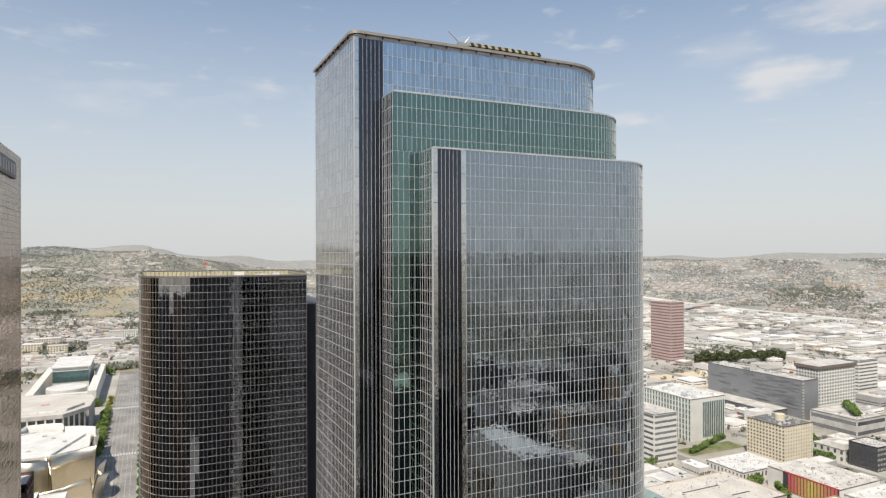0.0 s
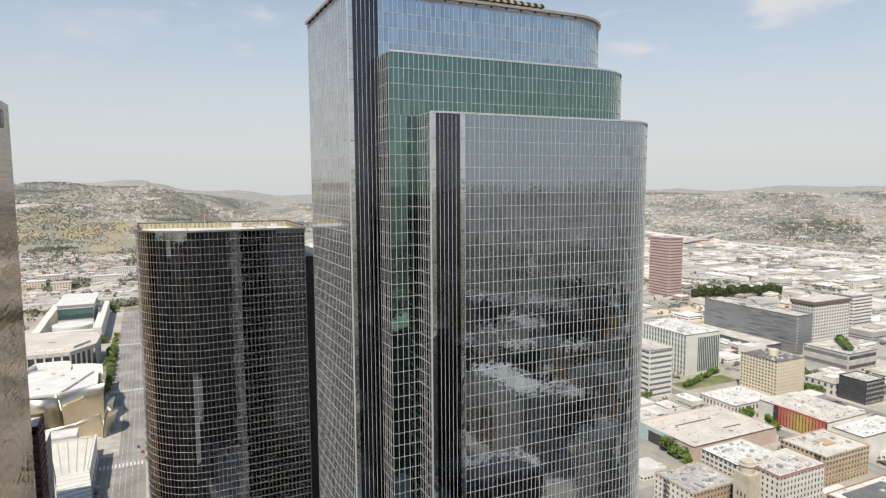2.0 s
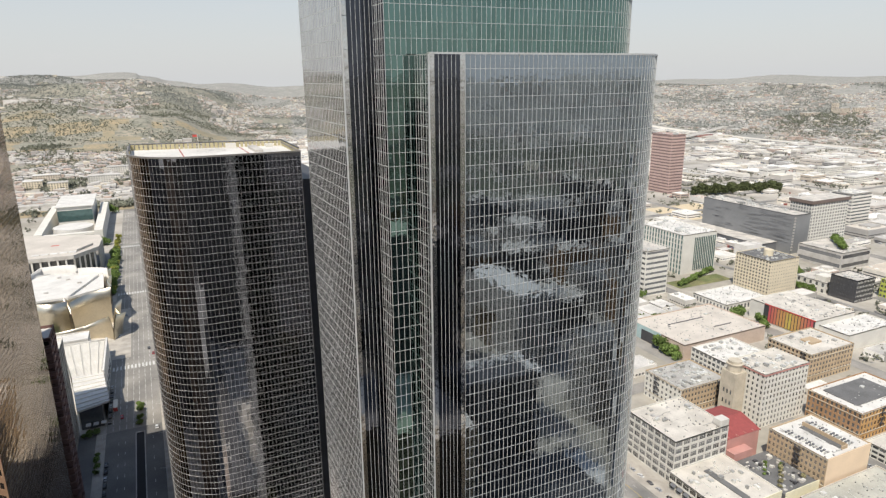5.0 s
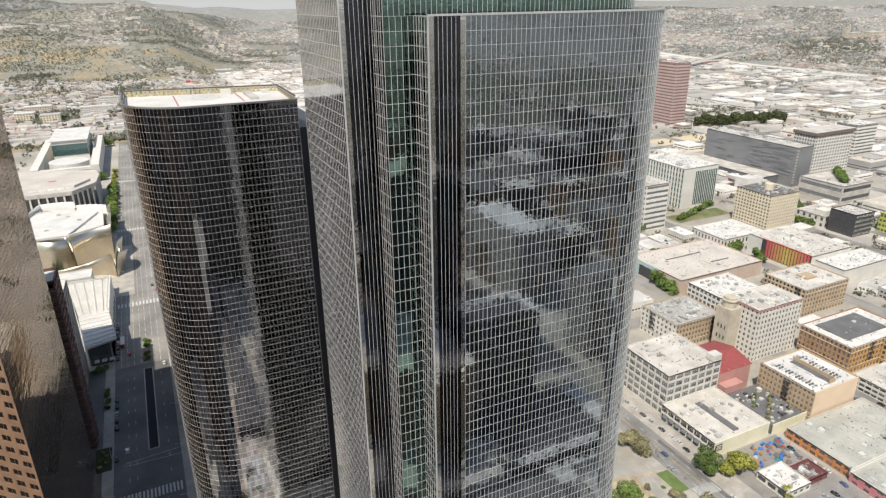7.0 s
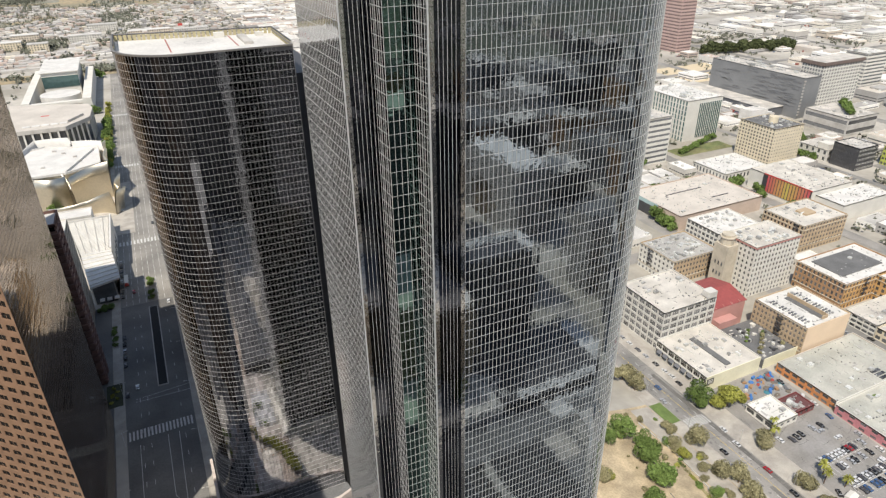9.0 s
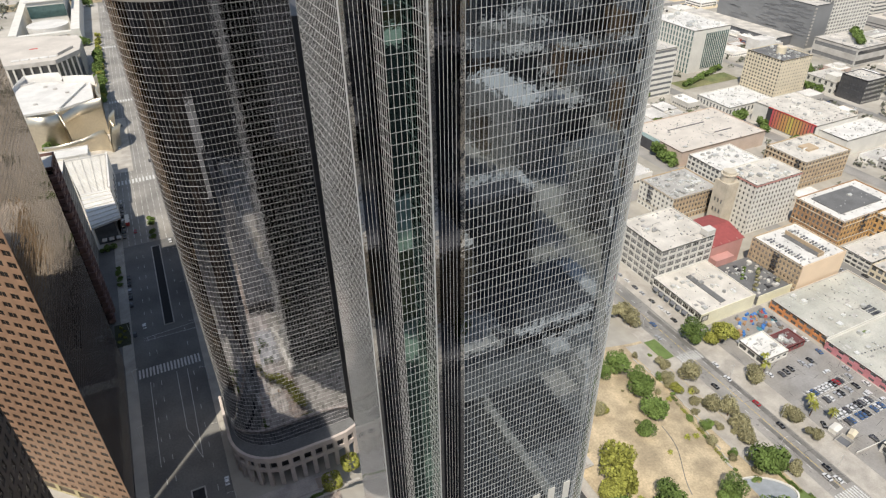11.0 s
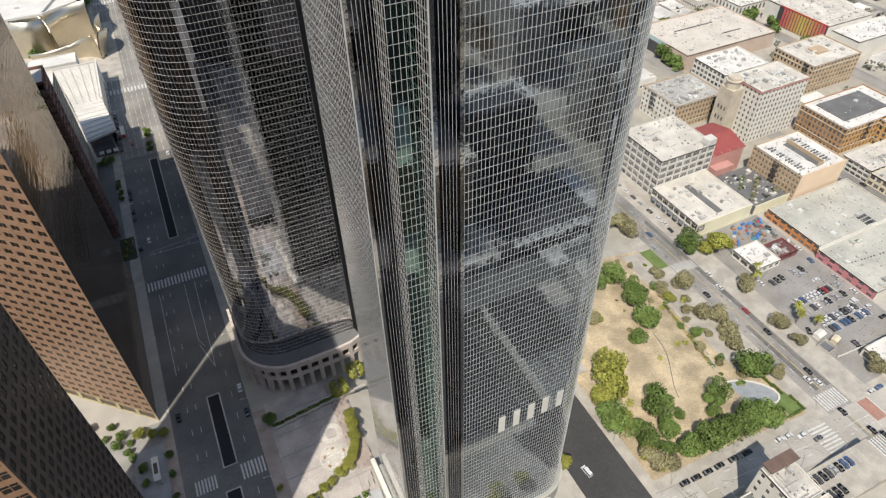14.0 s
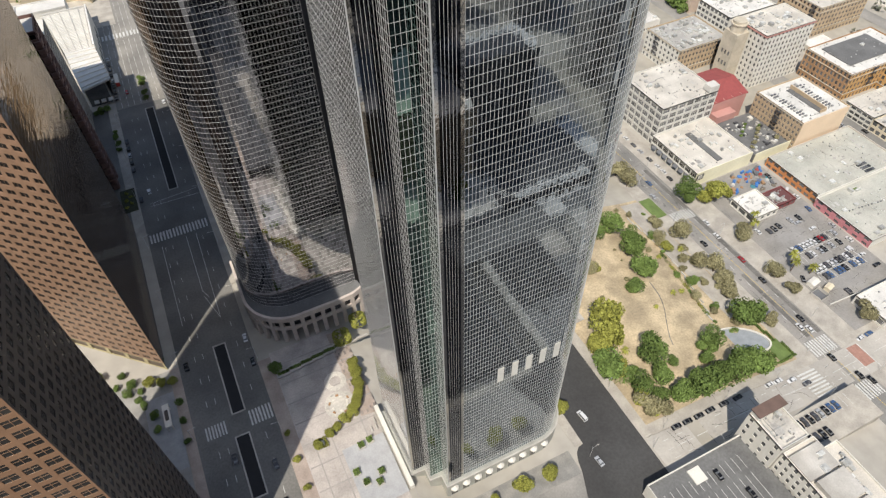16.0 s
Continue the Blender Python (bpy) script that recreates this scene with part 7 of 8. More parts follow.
for k in range(230):                   # sealed cracks
    if k < 110:
        x, y, l = q.uniform(217, 262), q.uniform(-9, 100), q.uniform(2, 9)
    elif k < 180:
        x, y, l = q.uniform(186, 200), q.uniform(-4, 190), q.uniform(4, 14)
    else:
        x, y, l = q.uniform(88, 182), q.uniform(-30, -17.5), q.uniform(3, 11)
    a = q.choice((0, math.pi / 2)) + q.gauss(0, 0.12)
    for _ in range(4):
        nx, ny = x + l / 4 * math.cos(a), y + l / 4 * math.sin(a)
        px, py = -math.sin(a) * 0.06, math.cos(a) * 0.06
        tar.quad(*[(u, v, ground_z(u, v) + 0.125) for u, v in ((x - px, y - py), (nx - px, ny - py), (nx + px, ny + py), (x + px, y + py))])
        x, y, a = nx, ny, a + q.gauss(0, 0.2)
structure("crack_sealing", tar, ASPHALT_FRESH, "thin black tar lines over cracks", "road marking")
oil = Mesh()
for k in range(90):                    # oil stains in the bays and lanes
    x, y = (q.uniform(226, 260), q.choice((22.5, 28, 37, 42, 56)) + q.gauss(0, 1)) if k < 55 else (q.choice((188, 191.5, 195.5, 199)) + q.gauss(0, 0.5), q.uniform(-3, 120))
    r = q.uniform(0.3, 0.9)
    oil.quad(*[(x + r * q.uniform(0.6, 1.1) * math.cos(t), y + 1.5 * r * q.uniform(0.6, 1.1) * math.sin(t), ground_z(x, y) + 0.115) for t in [k2 * math.pi / 4 for k2 in range(8)]])
structure("oil_stain", oil, ASPHALT_DARK_AND_SHADED, "dark oil stains on tarmac", "stain")
TARPS = [material("tarp_" + n, c, 0.8) for n, c in (("teal", (0.06, 0.2, 0.25)), ("red", (0.30, 0.06, 0.05)), ("white", (0.45, 0.44, 0.42)), ("brown", (0.16, 0.135, 0.11)))] + [bpy.data.materials["tarp_blue"]]
for k in range(34):                    # heaped materials under sheets
    x, y = q.uniform(237, 263), q.uniform(83, 101)
    r, h = q.uniform(0.6, 1.9), q.uniform(0.5, 1.6)
    heap = thing("covered_heap", "low heap of building materials under crumpled sheet", "tarpaulin", (x, y, ground_z(x, y) + 0.1), "heaps in building yard")
    m, n = Mesh(), 9
    for j, (f, z) in enumerate(((1.0, 0), (0.85, 0.55), (0.5, 0.9))):
        m.v += [(r * f * q.uniform(0.75, 1.15) * math.cos(6.2832 * i / n), r * f * q.uniform(0.75, 1.15) * math.sin(6.2832 * i / n), h * z * q.uniform(0.8, 1.1)) for i in range(n)]
    m.f = [(j * n + i, j * n + (i + 1) % n, (j + 1) * n + (i + 1) % n, (j + 1) * n + i) for j in range(2) for i in range(n)] + [tuple(range(2 * n, 3 * n))]
    part("sheet", m, TARPS[(0, 4, 3, 3, 1, 3, 2)[k % 7]], heap)
for k in range(12):                    # skylights, duct and vents on the shop roofs
    part("skylight", Mesh().box(309 + 1.9 * (k % 4), 310.4 + 1.9 * (k % 4), 64 + 2.9 * (k // 4), 66 + 2.9 * (k // 4), -22.5, -21.9), WINDOW, shop)
for k in range(26):
    part("vent", Mesh().box(272 + 2.2 * k, 272.7 + 2.2 * k, 46 - 0.25 * k, 46.7 - 0.25 * k, -23, -22.4), SLATE if k % 3 else UNIT, pinkshop)
part("parapet", Mesh().box(266, 336, 61.55, 62.0, -24, -20.7), WHITE_WALL, shop, "pale party wall between roofs")
part("roof_hatch", Mesh().box(283, 286, 66, 69, -22.5, -21.2), UNIT, shop)
part("green_sheet", Mesh().box(291, 294, 56.5, 58.3, -22.95, -22.8), GRASS, pinkshop, "small green roof sheet")
# drain and hedges in the park
m = Mesh()
for k in range(14):
    t0, t1 = k / 14, (k + 1) / 14
    p = [(138 - 14 * t + 2.2 * math.sin(5 * t), 52 - 36 * t) for t in (t0, t1)]
    m.quad(*[(x + o, y, ground_z(x, y) + 0.3) for (x, y), o in ((p[0], -0.22), (p[0], 0.22), (p[1], 0.22), (p[1], -0.22))])
structure("drain_channel", m, ASPHALT_DARK_AND_SHADED, "narrow dark drain running down the dry slope", "drain")
edge = thing("hedge_border", "low clipped green hedge round corner lawn", "hedge")
for x0, x1, y0, y1 in ((162, 176, -9.9, -9.0), (175.6, 176.6, -9, -1), (172, 173, 6, 13), (173, 174, 1, 7)):
    z = ground_z((x0 + x1) / 2, (y0 + y1) / 2)
    leaf_strip(edge, x0, x1, y0, y1, z + 0.3, z + 1.6, 420, LEAF, int(x0 + y1))
slope_edge = thing("hedge_strip", "ragged low shrubs along park wall", "hedge")
for k in range(10):
    x, y = 161 - 0.75 * k, 66 - 4.4 * k
    leaf_strip(slope_edge, x - 2.4, x - 0.6, y - 2, y + 2, ground_z(x, y) + 0.2, ground_z(x, y) + 1.5, 150, (LEAF, LEAF_OLIVE, LEAF_YELLOW)[k % 3], 300 + k)

# ---- wide town to the hills ----
def palette(name, colors, rough=0.85, fine=0.25):
    """Each joined piece takes one of several paints."""
    m = material(name, (0.5, 0.5, 0.5), rough, var=0.1, scale=0.03, fine=fine, per_island=0.12)
    n, l = m.node_tree.nodes, m.node_tree.links
    ramp = n.new("ShaderNodeValToRGB")
    ramp.color_ramp.interpolation = "CONSTANT"
    while len(ramp.color_ramp.elements) < len(colors):
        ramp.color_ramp.elements.new(0.5)
    for k, (e, c) in enumerate(zip(ramp.color_ramp.elements, colors)):
        e.position, e.color = k / len(colors), (*c, 1)
    geo = [x for x in n if x.type == "NEW_GEOMETRY"][0]
    scale = [x for x in n if x.type == "VECT_MATH"][0]
    mix = n.new("ShaderNodeMath")
    mix.operation = "FRACT"
    big = n.new("ShaderNodeMath")
    big.operation = "MULTIPLY"
    big.inputs[1].default_value = 7.31
    l.new(geo.outputs["Random Per Island"], big.inputs[0])
    l.new(big.outputs[0], mix.inputs[0])
    l.new(mix.outputs[0], ramp.inputs["Fac"])
    l.new(ramp.outputs["Color"], scale.inputs[0])
    return m


# distant leaves greyed and paled, haze put into their base colour
HAZED_LEAF = material("hazed_hillside_leaves", (0.18, 0.19, 0.17), 0.85, var=0.2, scale=0.02, fine=0.2, per_island=0.3)
FAR_LEAF = material("hazed_tree_leaves", (0.135, 0.14, 0.105), 0.85, var=0.25, scale=0.02, fine=0.2, per_island=0.35)
TOWN_COLORS = [(0.66, 0.63, 0.58), (0.56, 0.53, 0.48), (0.46, 0.43, 0.39), (0.62, 0.56, 0.47), (0.70, 0.68, 0.64), (0.50, 0.43, 0.35), (0.40, 0.385, 0.37), (0.60, 0.54, 0.46), (0.64, 0.61, 0.56), (0.52, 0.47, 0.42), (0.58, 0.56, 0.53), (0.46, 0.36, 0.30)]
TOWN_COLORS = [tuple(0.85 * c + 0.15 * k[1] for c in k) for k in TOWN_COLORS] + [(0.34, 0.33, 0.315), (0.70, 0.68, 0.64), (0.66, 0.62, 0.55), (0.74, 0.73, 0.71)]
TOWN_MAT = palette("town_walls_and_roofs", TOWN_COLORS)
# most house tones drawn towards mid-grey to stand for haze
HOUSE_MAT = palette("house_walls_and_roofs", [(0.54, 0.52, 0.485), (0.46, 0.435, 0.405), (0.40, 0.375, 0.35), (0.55, 0.52, 0.475), (0.44, 0.39, 0.345), (0.41, 0.33, 0.28), (0.50, 0.48, 0.455), (0.39, 0.37, 0.35), (0.60, 0.54, 0.44), (0.44, 0.35, 0.30), (0.57, 0.55, 0.52), (0.30, 0.29, 0.28)])
CAR_MAT = palette("far_vehicle_paint", [(0.6, 0.6, 0.6), (0.04, 0.04, 0.045), (0.3, 0.31, 0.32), (0.1, 0.1, 0.11), (0.7, 0.7, 0.68), (0.22, 0.06, 0.05), (0.08, 0.12, 0.2)], 0.4)
TOWN_ROOF = [material("low_roof", tuple(c * k for k in (1, 0.965, 0.91)), 0.9, var=0.18, scale=0.07, fine=0.9, per_object=0.12) for c in (0.62, 0.54, 0.44, 0.58, 0.49, 0.33, 0.56)]
TOWN_WALL = [material("low_wall", c, 0.88, var=0.12, scale=0.12, fine=1.5, per_object=0.1) for c in TOWN_COLORS[1:]]
BUILT = PLACED + [(-245, -150, 1320, 1450), (-190, -40, 90, 1050), (-60, 215, -60, 170), (183, 217, -400, 900), (216, 268, -20, 106), (336, 354, -400, 900), (60, 1400, -33, -14), (262, 291, 100, 180), (296, 318, 180, 202), (470, 484, -60, 700), (605, 613, -60, 640), (655, 668, -60, 300), (60, 1400, 240, 252), (480, 740, 402, 440), (816, 836, -60, 900), (1000, 1018, 0, 1500), (1238, 1258, 200, 1700), (1558, 1580, 300, 1900), (217, 1940, 718, 735), (217, 1940, 903, 920), (400, 1940, 1158, 1175), (500, 1940, 1498, 1515)]


def taken(x, y, w, d):
    return any(x + w > a and x < b and y + d > c and y < e for a, b, c, e in BUILT)


def seen(x, y, lo=-16, hi=66):
    a = math.degrees(math.atan2(x + 40, y + 90))
    return lo < a < hi


def low_building(q, x, y, w, d, z, h):
    """A low flat-roofed building: walls with a rimmed roof, window bands, roof units."""
    name, label, cat = q.choice((("warehouse", "low flat-roofed warehouse with plain pale walls", "warehouse"), ("shop_building", "small flat-roofed shop building with weathered roof", "building"), ("workshop", "low workshop with pale flat roof and vents", "building")))
    wall = q.choice(TOWN_WALL)
    t = tagged(part(name, Mesh().prism([(x, y), (x + w, y), (x + w, y + d), (x, y + d)], z - 3, z + h, top=False).prism([(x + 0.4, y + d - 0.4), (x + w - 0.4, y + d - 0.4), (x + w - 0.4, y + 0.4), (x + 0.4, y + 0.4)], z + h - 0.7, z + h, top=False), wall), label, cat, "low town buildings")
    part("roof", Mesh().quad((x + 0.1, y + 0.1, z + h - 0.5), (x + w - 0.1, y + 0.1, z + h - 0.5), (x + w - 0.1, y + d - 0.1, z + h - 0.5), (x + 0.1, y + d - 0.1, z + h - 0.5)), q.choice(TOWN_ROOF), t)
    g = Mesh()
    floors = max(1, int(h / 3.8))
    if q.random() < 0.8:
        for j in range(floors):
            for k in range(int(d / 3.2)):
                g.box(x - 0.05, x + 0.1, y + 1 + 3.2 * k, y + 2.9 + 3.2 * k, z + 1 + 3.7 * j, z + 2.6 + 3.7 * j)
            for k in range(int(w / 3.2)):
                g.box(x + 1 + 3.2 * k, x + 2.9 + 3.2 * k, y - 0.05, y + 0.1, z + 1 + 3.7 * j, z + 2.6 + 3.7 * j)
        part("glazing", g, WINDOW, t, kind="stuff")
    for _ in range(q.randint(0, 2)):
        ux, uy = x + q.uniform(1, w - 4), y + q.uniform(1, d - 4)
        part("roof_unit", Mesh().box(ux, ux + q.uniform(1.5, 4), uy, uy + q.uniform(1.5, 4), z + h - 0.5, z + h + q.uniform(0.4, 1.8)), UNIT, t)


def clump(trees, q, x, y, z, s, n):
    for _ in range(n):
        c = Vector((x + q.gauss(0, 0.5) * s, y + q.gauss(0, 0.5) * s, z + q.uniform(0.2, 1.2) * s))
        e = Euler((q.uniform(0, 6), q.uniform(0, 6), q.uniform(0, 6))).to_matrix()
        p = [c + e @ (Vector(v) * s * q.uniform(0.4, 0.65)) for v in ((1, 0, 0), (-0.6, 0.8, 0), (-0.5, -0.8, 0.2), (0, 0, 1))]
        i = len(trees.v)
        trees.v += [tuple(v) for v in p]
        trees.f += [(i, i + 1, i + 2), (i, i + 1, i + 3), (i + 1, i + 2, i + 3), (i + 2, i, i + 3)]


def town():
    q = random.Random(9)
    low, houses, trees, scrub, vents, strips, cars = Mesh(), Mesh(), Mesh(), Mesh(), Mesh(), Mesh(), Mesh()
    # blocks between straight streets
    bx, singles = 217, 0
    while bx < 1940:
        by = -60
        while by < 2300:
            near = bx < 700 and by < 600
            w, d = (q.uniform(12, 30), q.uniform(12, 26)) if near else (q.uniform(16, 62), q.uniform(16, 55))
            x, y = bx + q.uniform(0, 8), by + q.uniform(0, 8)
            far = math.hypot(x, y)
            if seen(x, y) and not taken(x, y, w, d) and q.random() < 0.93:
                z = ground_z(x, y)
                h = q.choice((5, 6, 7, 7, 8, 9, 11, 14)) * (1.7 if q.random() < 0.06 else 1) * (0.8 if near else 1)
                if far < 1250 and singles < 200 and y < 1000:
                    low_building(q, x, y, w, d, z, h)
                    singles += 1
                else:
                    low.box(x, x + w, y, y + d, z - 3, z + h)
                    low.quad(*[(a, b, z + h + 0.06) for a, b in ((x + 0.8, y + 0.8), (x + w - 0.8, y + 0.8), (x + w - 0.8, y + d - 0.8), (x + 0.8, y + d - 0.8))])
                    for j in range(max(1, int(h / 4))):
                        if q.random() < 0.7:
                            strips.box(x - 0.08, x + 0.1, y + 1.5, y + d - 1.5, z + 1.2 + 3.8 * j, z + 2.6 + 3.8 * j)
                            strips.box(x + 1.5, x + w - 1.5, y - 0.08, y + 0.1, z + 1.2 + 3.8 * j, z + 2.6 + 3.8 * j)
                    for _ in range(q.randint(0, 7)):
                        cx, cy = x - q.uniform(2, 9), y + q.uniform(0, d)
                        if not taken(cx - 1, cy - 1, 7, 7):
                            cars.box(cx, cx + q.choice((1.9, 4.6)), cy, cy + q.choice((1.9, 4.6)), z - 0.5, z + q.choice((1.5, 1.5, 3.2)))
                    for _ in range(q.randint(1, 4)):
                        ux, uy = x + q.uniform(1, w - 4), y + q.uniform(1, d - 4)
                        vents.box(ux, ux + q.uniform(1.5, 5), uy, uy + q.uniform(1.5, 5), z + h, z + h + q.uniform(0.6, 2.2))
                    if q.random() < 0.35:
                        low.box(x + w * 0.3, x + w * 0.75, y + d * 0.2, y + d * 0.7, z + h, z + h + q.uniform(2, 5))
            by += d + (13 if q.random() < 0.3 else 2.5)
        bx += q.uniform(24, 34) if bx < 700 else q.uniform(48, 66)
    # low housing behind the plateau, thinning out at the foot of the hills
    for _ in range(5200):
        y = 1160 + 800 * q.random() ** 1.2
        x = -1000 + 1500 * q.random()
        if not seen(x, y, -18, 16) or taken(x, y, 20, 20) or noise.noise((x / 130, y / 130, 4.0)) < -0.22:
            continue
        z = ground_z(x, y)
        w, d, h = q.uniform(7, 17), q.uniform(7, 14), q.uniform(3.5, 8)
        houses.box(x, x + w, y, y + d, z - 4, z + h)
    # houses on the far slopes
    for _ in range(36000):
        r = 1950 + 2700 * q.random() ** 0.75
        turn = q.uniform(-16, 66)
        a = radians(turn)
        x, y = -40 + r * math.sin(a), -90 + r * math.cos(a)
        bare = 0.2 if turn < 9 and r < 3000 else 0.0 if turn < 14 else -0.3
        if (x > 380 and x < 2080 and turn > 14) or taken(x, y, 15, 15) or noise.noise((x / 260, y / 260, 5.0)) < bare:
            continue
        z = ground_z(x, y)
        s = 2.2 if q.random() < 0.06 else 1
        w, d, h = q.uniform(7, 13) * s, q.uniform(6, 11) * s, q.uniform(3, 5) * s
        houses.box(x, x + w, y, y + d, z - 6, z + h)
    # woods and street trees as loose clumps of leaves
    for _ in range(135000):
        r = 420 + 4200 * q.random() ** 0.6
        turn = q.uniform(-16, 66)
        a = radians(turn)
        x, y = -40 + r * math.sin(a), -90 + r * math.cos(a)
        if taken(x, y, 8, 8) or 1940 < x < 2075:
            continue
        dense = noise.noise((x / 380, y / 380, 9.0)) + 0.5 * noise.noise((x / 120, y / 120, 2.0))
        if turn < 9:
            chance = 0.12 if r < 1250 else 0.36 + 1.8 * dense if r < 1900 else 0.5 + 2.4 * dense if r < 2450 else 0.7 + 3.0 * dense
        elif r < 2450:
            chance = 0.2 + 1.2 * dense
        elif 2450 < r < 3000 and turn > 24:
            chance = 0.55 + 3.0 * dense
        else:
            chance = 0.45 + 2.6 * dense
        if q.random() < chance:
            s = q.uniform(2.4, 4.8) * (1 + r / 9000)
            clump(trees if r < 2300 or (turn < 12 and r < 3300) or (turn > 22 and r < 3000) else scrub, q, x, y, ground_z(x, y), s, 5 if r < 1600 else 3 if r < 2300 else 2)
    for _ in range(420):              # shrubs and trees on the motorway banks
        x, y = q.uniform(-330, 230), q.choice((q.uniform(1050, 1108), q.uniform(1175, 1260)))
        if noise.noise((x / 60, y / 60, 5.5)) > -0.15 and seen(x, y, -18, 16):
            clump(trees, q, x, y, ground_z(x, y), q.uniform(3, 7), 5)
    for _ in range(800):              # riverside wood below the far slopes
        u, v = q.random(), q.random()
        x, y = 2350 + 330 * u + 320 * v + q.gauss(0, 25), 1730 - 170 * u + 250 * v + q.gauss(0, 25)
        clump(trees, q, x, y, ground_z(x, y), q.uniform(5, 9), 3)
    for cx, cy, sx, sy, n in ((-200, 1385, 36, 55, 170), (-68, 1375, 26, 22, 50), (-300, 2160, 45, 30, 80), (-90, 1100, 30, 14, 50), (60, 1120, 40, 16, 60)):
        for _ in range(n):            # groves behind the plateau
            x, y = q.gauss(cx, sx * 0.6), q.gauss(cy, sy * 0.6)
            clump(trees, q, x, y, ground_z(x, y), q.uniform(4, 8), 6)
    houses.box(-520, -372, 2990, 3008, ground_z(-450, 3000) - 12, ground_z(-450, 3000) + 9)
    for name, m, mat, label, cat in (("low_town_blocks", low, TOWN_MAT, "pale low warehouses and shops with flat roofs", "buildings"), ("distant_houses", houses, HOUSE_MAT, "small pale houses spread over hills", "houses"), ("roof_plant", vents, UNIT, "small grey machinery on low roofs", "roof plant"), ("distant_trees", trees, FAR_LEAF, "dark green trees scattered through the town", "trees"), ("hillside_trees", scrub, HAZED_LEAF, "grey-green trees over the hills, haze put into their colour", "trees"), ("far_windows", strips, WINDOW, "dark window bands of low warehouses", "windows"), ("parked_vehicles", cars, CAR_MAT, "small parked cars and trucks in yards", "vehicles")):
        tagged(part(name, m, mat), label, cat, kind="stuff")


for k, (x0, x1, y0, y1) in enumerate(((470, 484, -60, 700), (605, 613, -60, 640), (655, 668, -60, 300), (818, 834, -60, 900), (1002, 1016, 0, 1500), (1240, 1256, 200, 1700), (1560, 1578, 300, 1900))):
    sheet("road_town_street", x0, x1, y0, y1, 0.25, ASPHALT, "grey asphalt street through low town", "road", 20)
for y0, x0 in ((242, 60), (720, 217), (905, 217), (1160, 400), (1500, 500)):
    sheet("road_town_cross_street", x0 + 160, 1940, y0, y0 + 13, 0.28, ASPHALT, "grey asphalt cross street through low town", "road", 20)

town()


sheet("river_channel", 1955, 2060, 500, 2600, 0.8, material("pale_channel_concrete", (0.60, 0.565, 0.50), 0.9), "wide pale concrete river channel", "channel", 60)
sheet("river_bed", 1990, 2015, 500, 2600, 1.2, material("dark_channel_water", (0.20, 0.20, 0.18), 0.4), "narrow dark strip of water in concrete channel", "water", 60)
sheet("road_far_avenue", 800, 1500, 590, 606, 0.5, material("pale_road", (0.36, 0.345, 0.32), 0.9), "pale distant avenue", "road", 40)
sheet("road_depot_yard", 1250, 1500, 1000, 1180, 0.3, ROAD_PALE, "wide pale railway yard", "yard", 40)
fly = thing("flyover", "long pale concrete motorway bridge", "bridge")
for k in range(16):
    part("span", Mesh().box(1740 + 40 * k, 1779.5 + 40 * k, 1640 + 21 * k, 1664 + 21 * k, -17, -14), CONCRETE, fly)
    part("pier", Mesh().box(1758 + 40 * k, 1762 + 40 * k, 1647 + 21 * k, 1656 + 21 * k, -33, -17), CONCRETE, fly)


def long_block(name, label, x0, y0, w, d, h, wall, roof, cols, rows, lift=0):
    t = thing(name, label, "building")
    z0 = ground_z(x0 + w / 2, y0) - 4 + lift
    for a, b, c in (((x0, y0), (x0 + w, y0), cols), ((x0, y0 + d), (x0, y0), max(2, int(cols * d / w)))):
        window_wall(t, a, b, z0, z0 + h, c, rows, 0.5, 0.5, wall, WINDOW, singles=0)
    part("body", Mesh().box(x0 + 0.3, x0 + w, y0 + 0.3, y0 + d, z0, z0 + h - 0.1), wall, t)
    part("roof", Mesh().box(x0 - 0.4, x0 + w + 0.4, y0 - 0.4, y0 + d + 0.4, z0 + h, z0 + h + 0.8), roof, t)


BEIGE = material("beige_render", (0.56, 0.49, 0.40), 0.9)
for x0, y0, w, d, h in ((2900, 1830, 60, 40, 30), (2990, 1800, 110, 40, 22), (2760, 1900, 90, 36, 18), (2930, 1880, 22, 22, 48), (3060, 1700, 40, 40, 34)):
    long_block("hillside_hospital", "cream hospital block on far hillside", x0, y0, w, d, h, BEIGE, ROOF_GREY, 14, 6)
long_block("red_depot", "long red brick depot beside river channel", 1850, 1690, 150, 26, 17, material("dull_red_brick", (0.42, 0.22, 0.19), 0.9), ROOF_GREY, 20, 3, 2)
long_block("brick_depot", "long brown brick depot with flat roof", 1660, 1050, 90, 40, 14, TOWN_WALL[-1], TOWN_ROOF[1], 14, 3)
for x0, y0, w in ((1420, 880, 62), (1500, 850, 70), (1340, 760, 66)):
    long_block("white_flats", "white low apartment block with dark window rows", x0, y0, w, 22, 22, WHITE_WALL, ROOF_WHITE, 16, 5)
fw = thing("freeway", "pale freeway crossing behind cultural buildings", "road")
for k in range(22):
    x, y = -420 + 30 * k, 1112 + 4 * k + 10 * math.sin(k / 4)
    part("span", Mesh().box(x, x + 30.3, y, y + 18, -2, 4.2), CONCRETE, fw)
    part("span", Mesh().box(x, x + 30.3, y + 30, y + 44, -2, 5.4), ROAD_PALE, fw)
sheet("freeway_bank", -420, 240, 1060, 1112, 0.4, DRY_HILL, "dry grass bank beside freeway", "bank", 30)
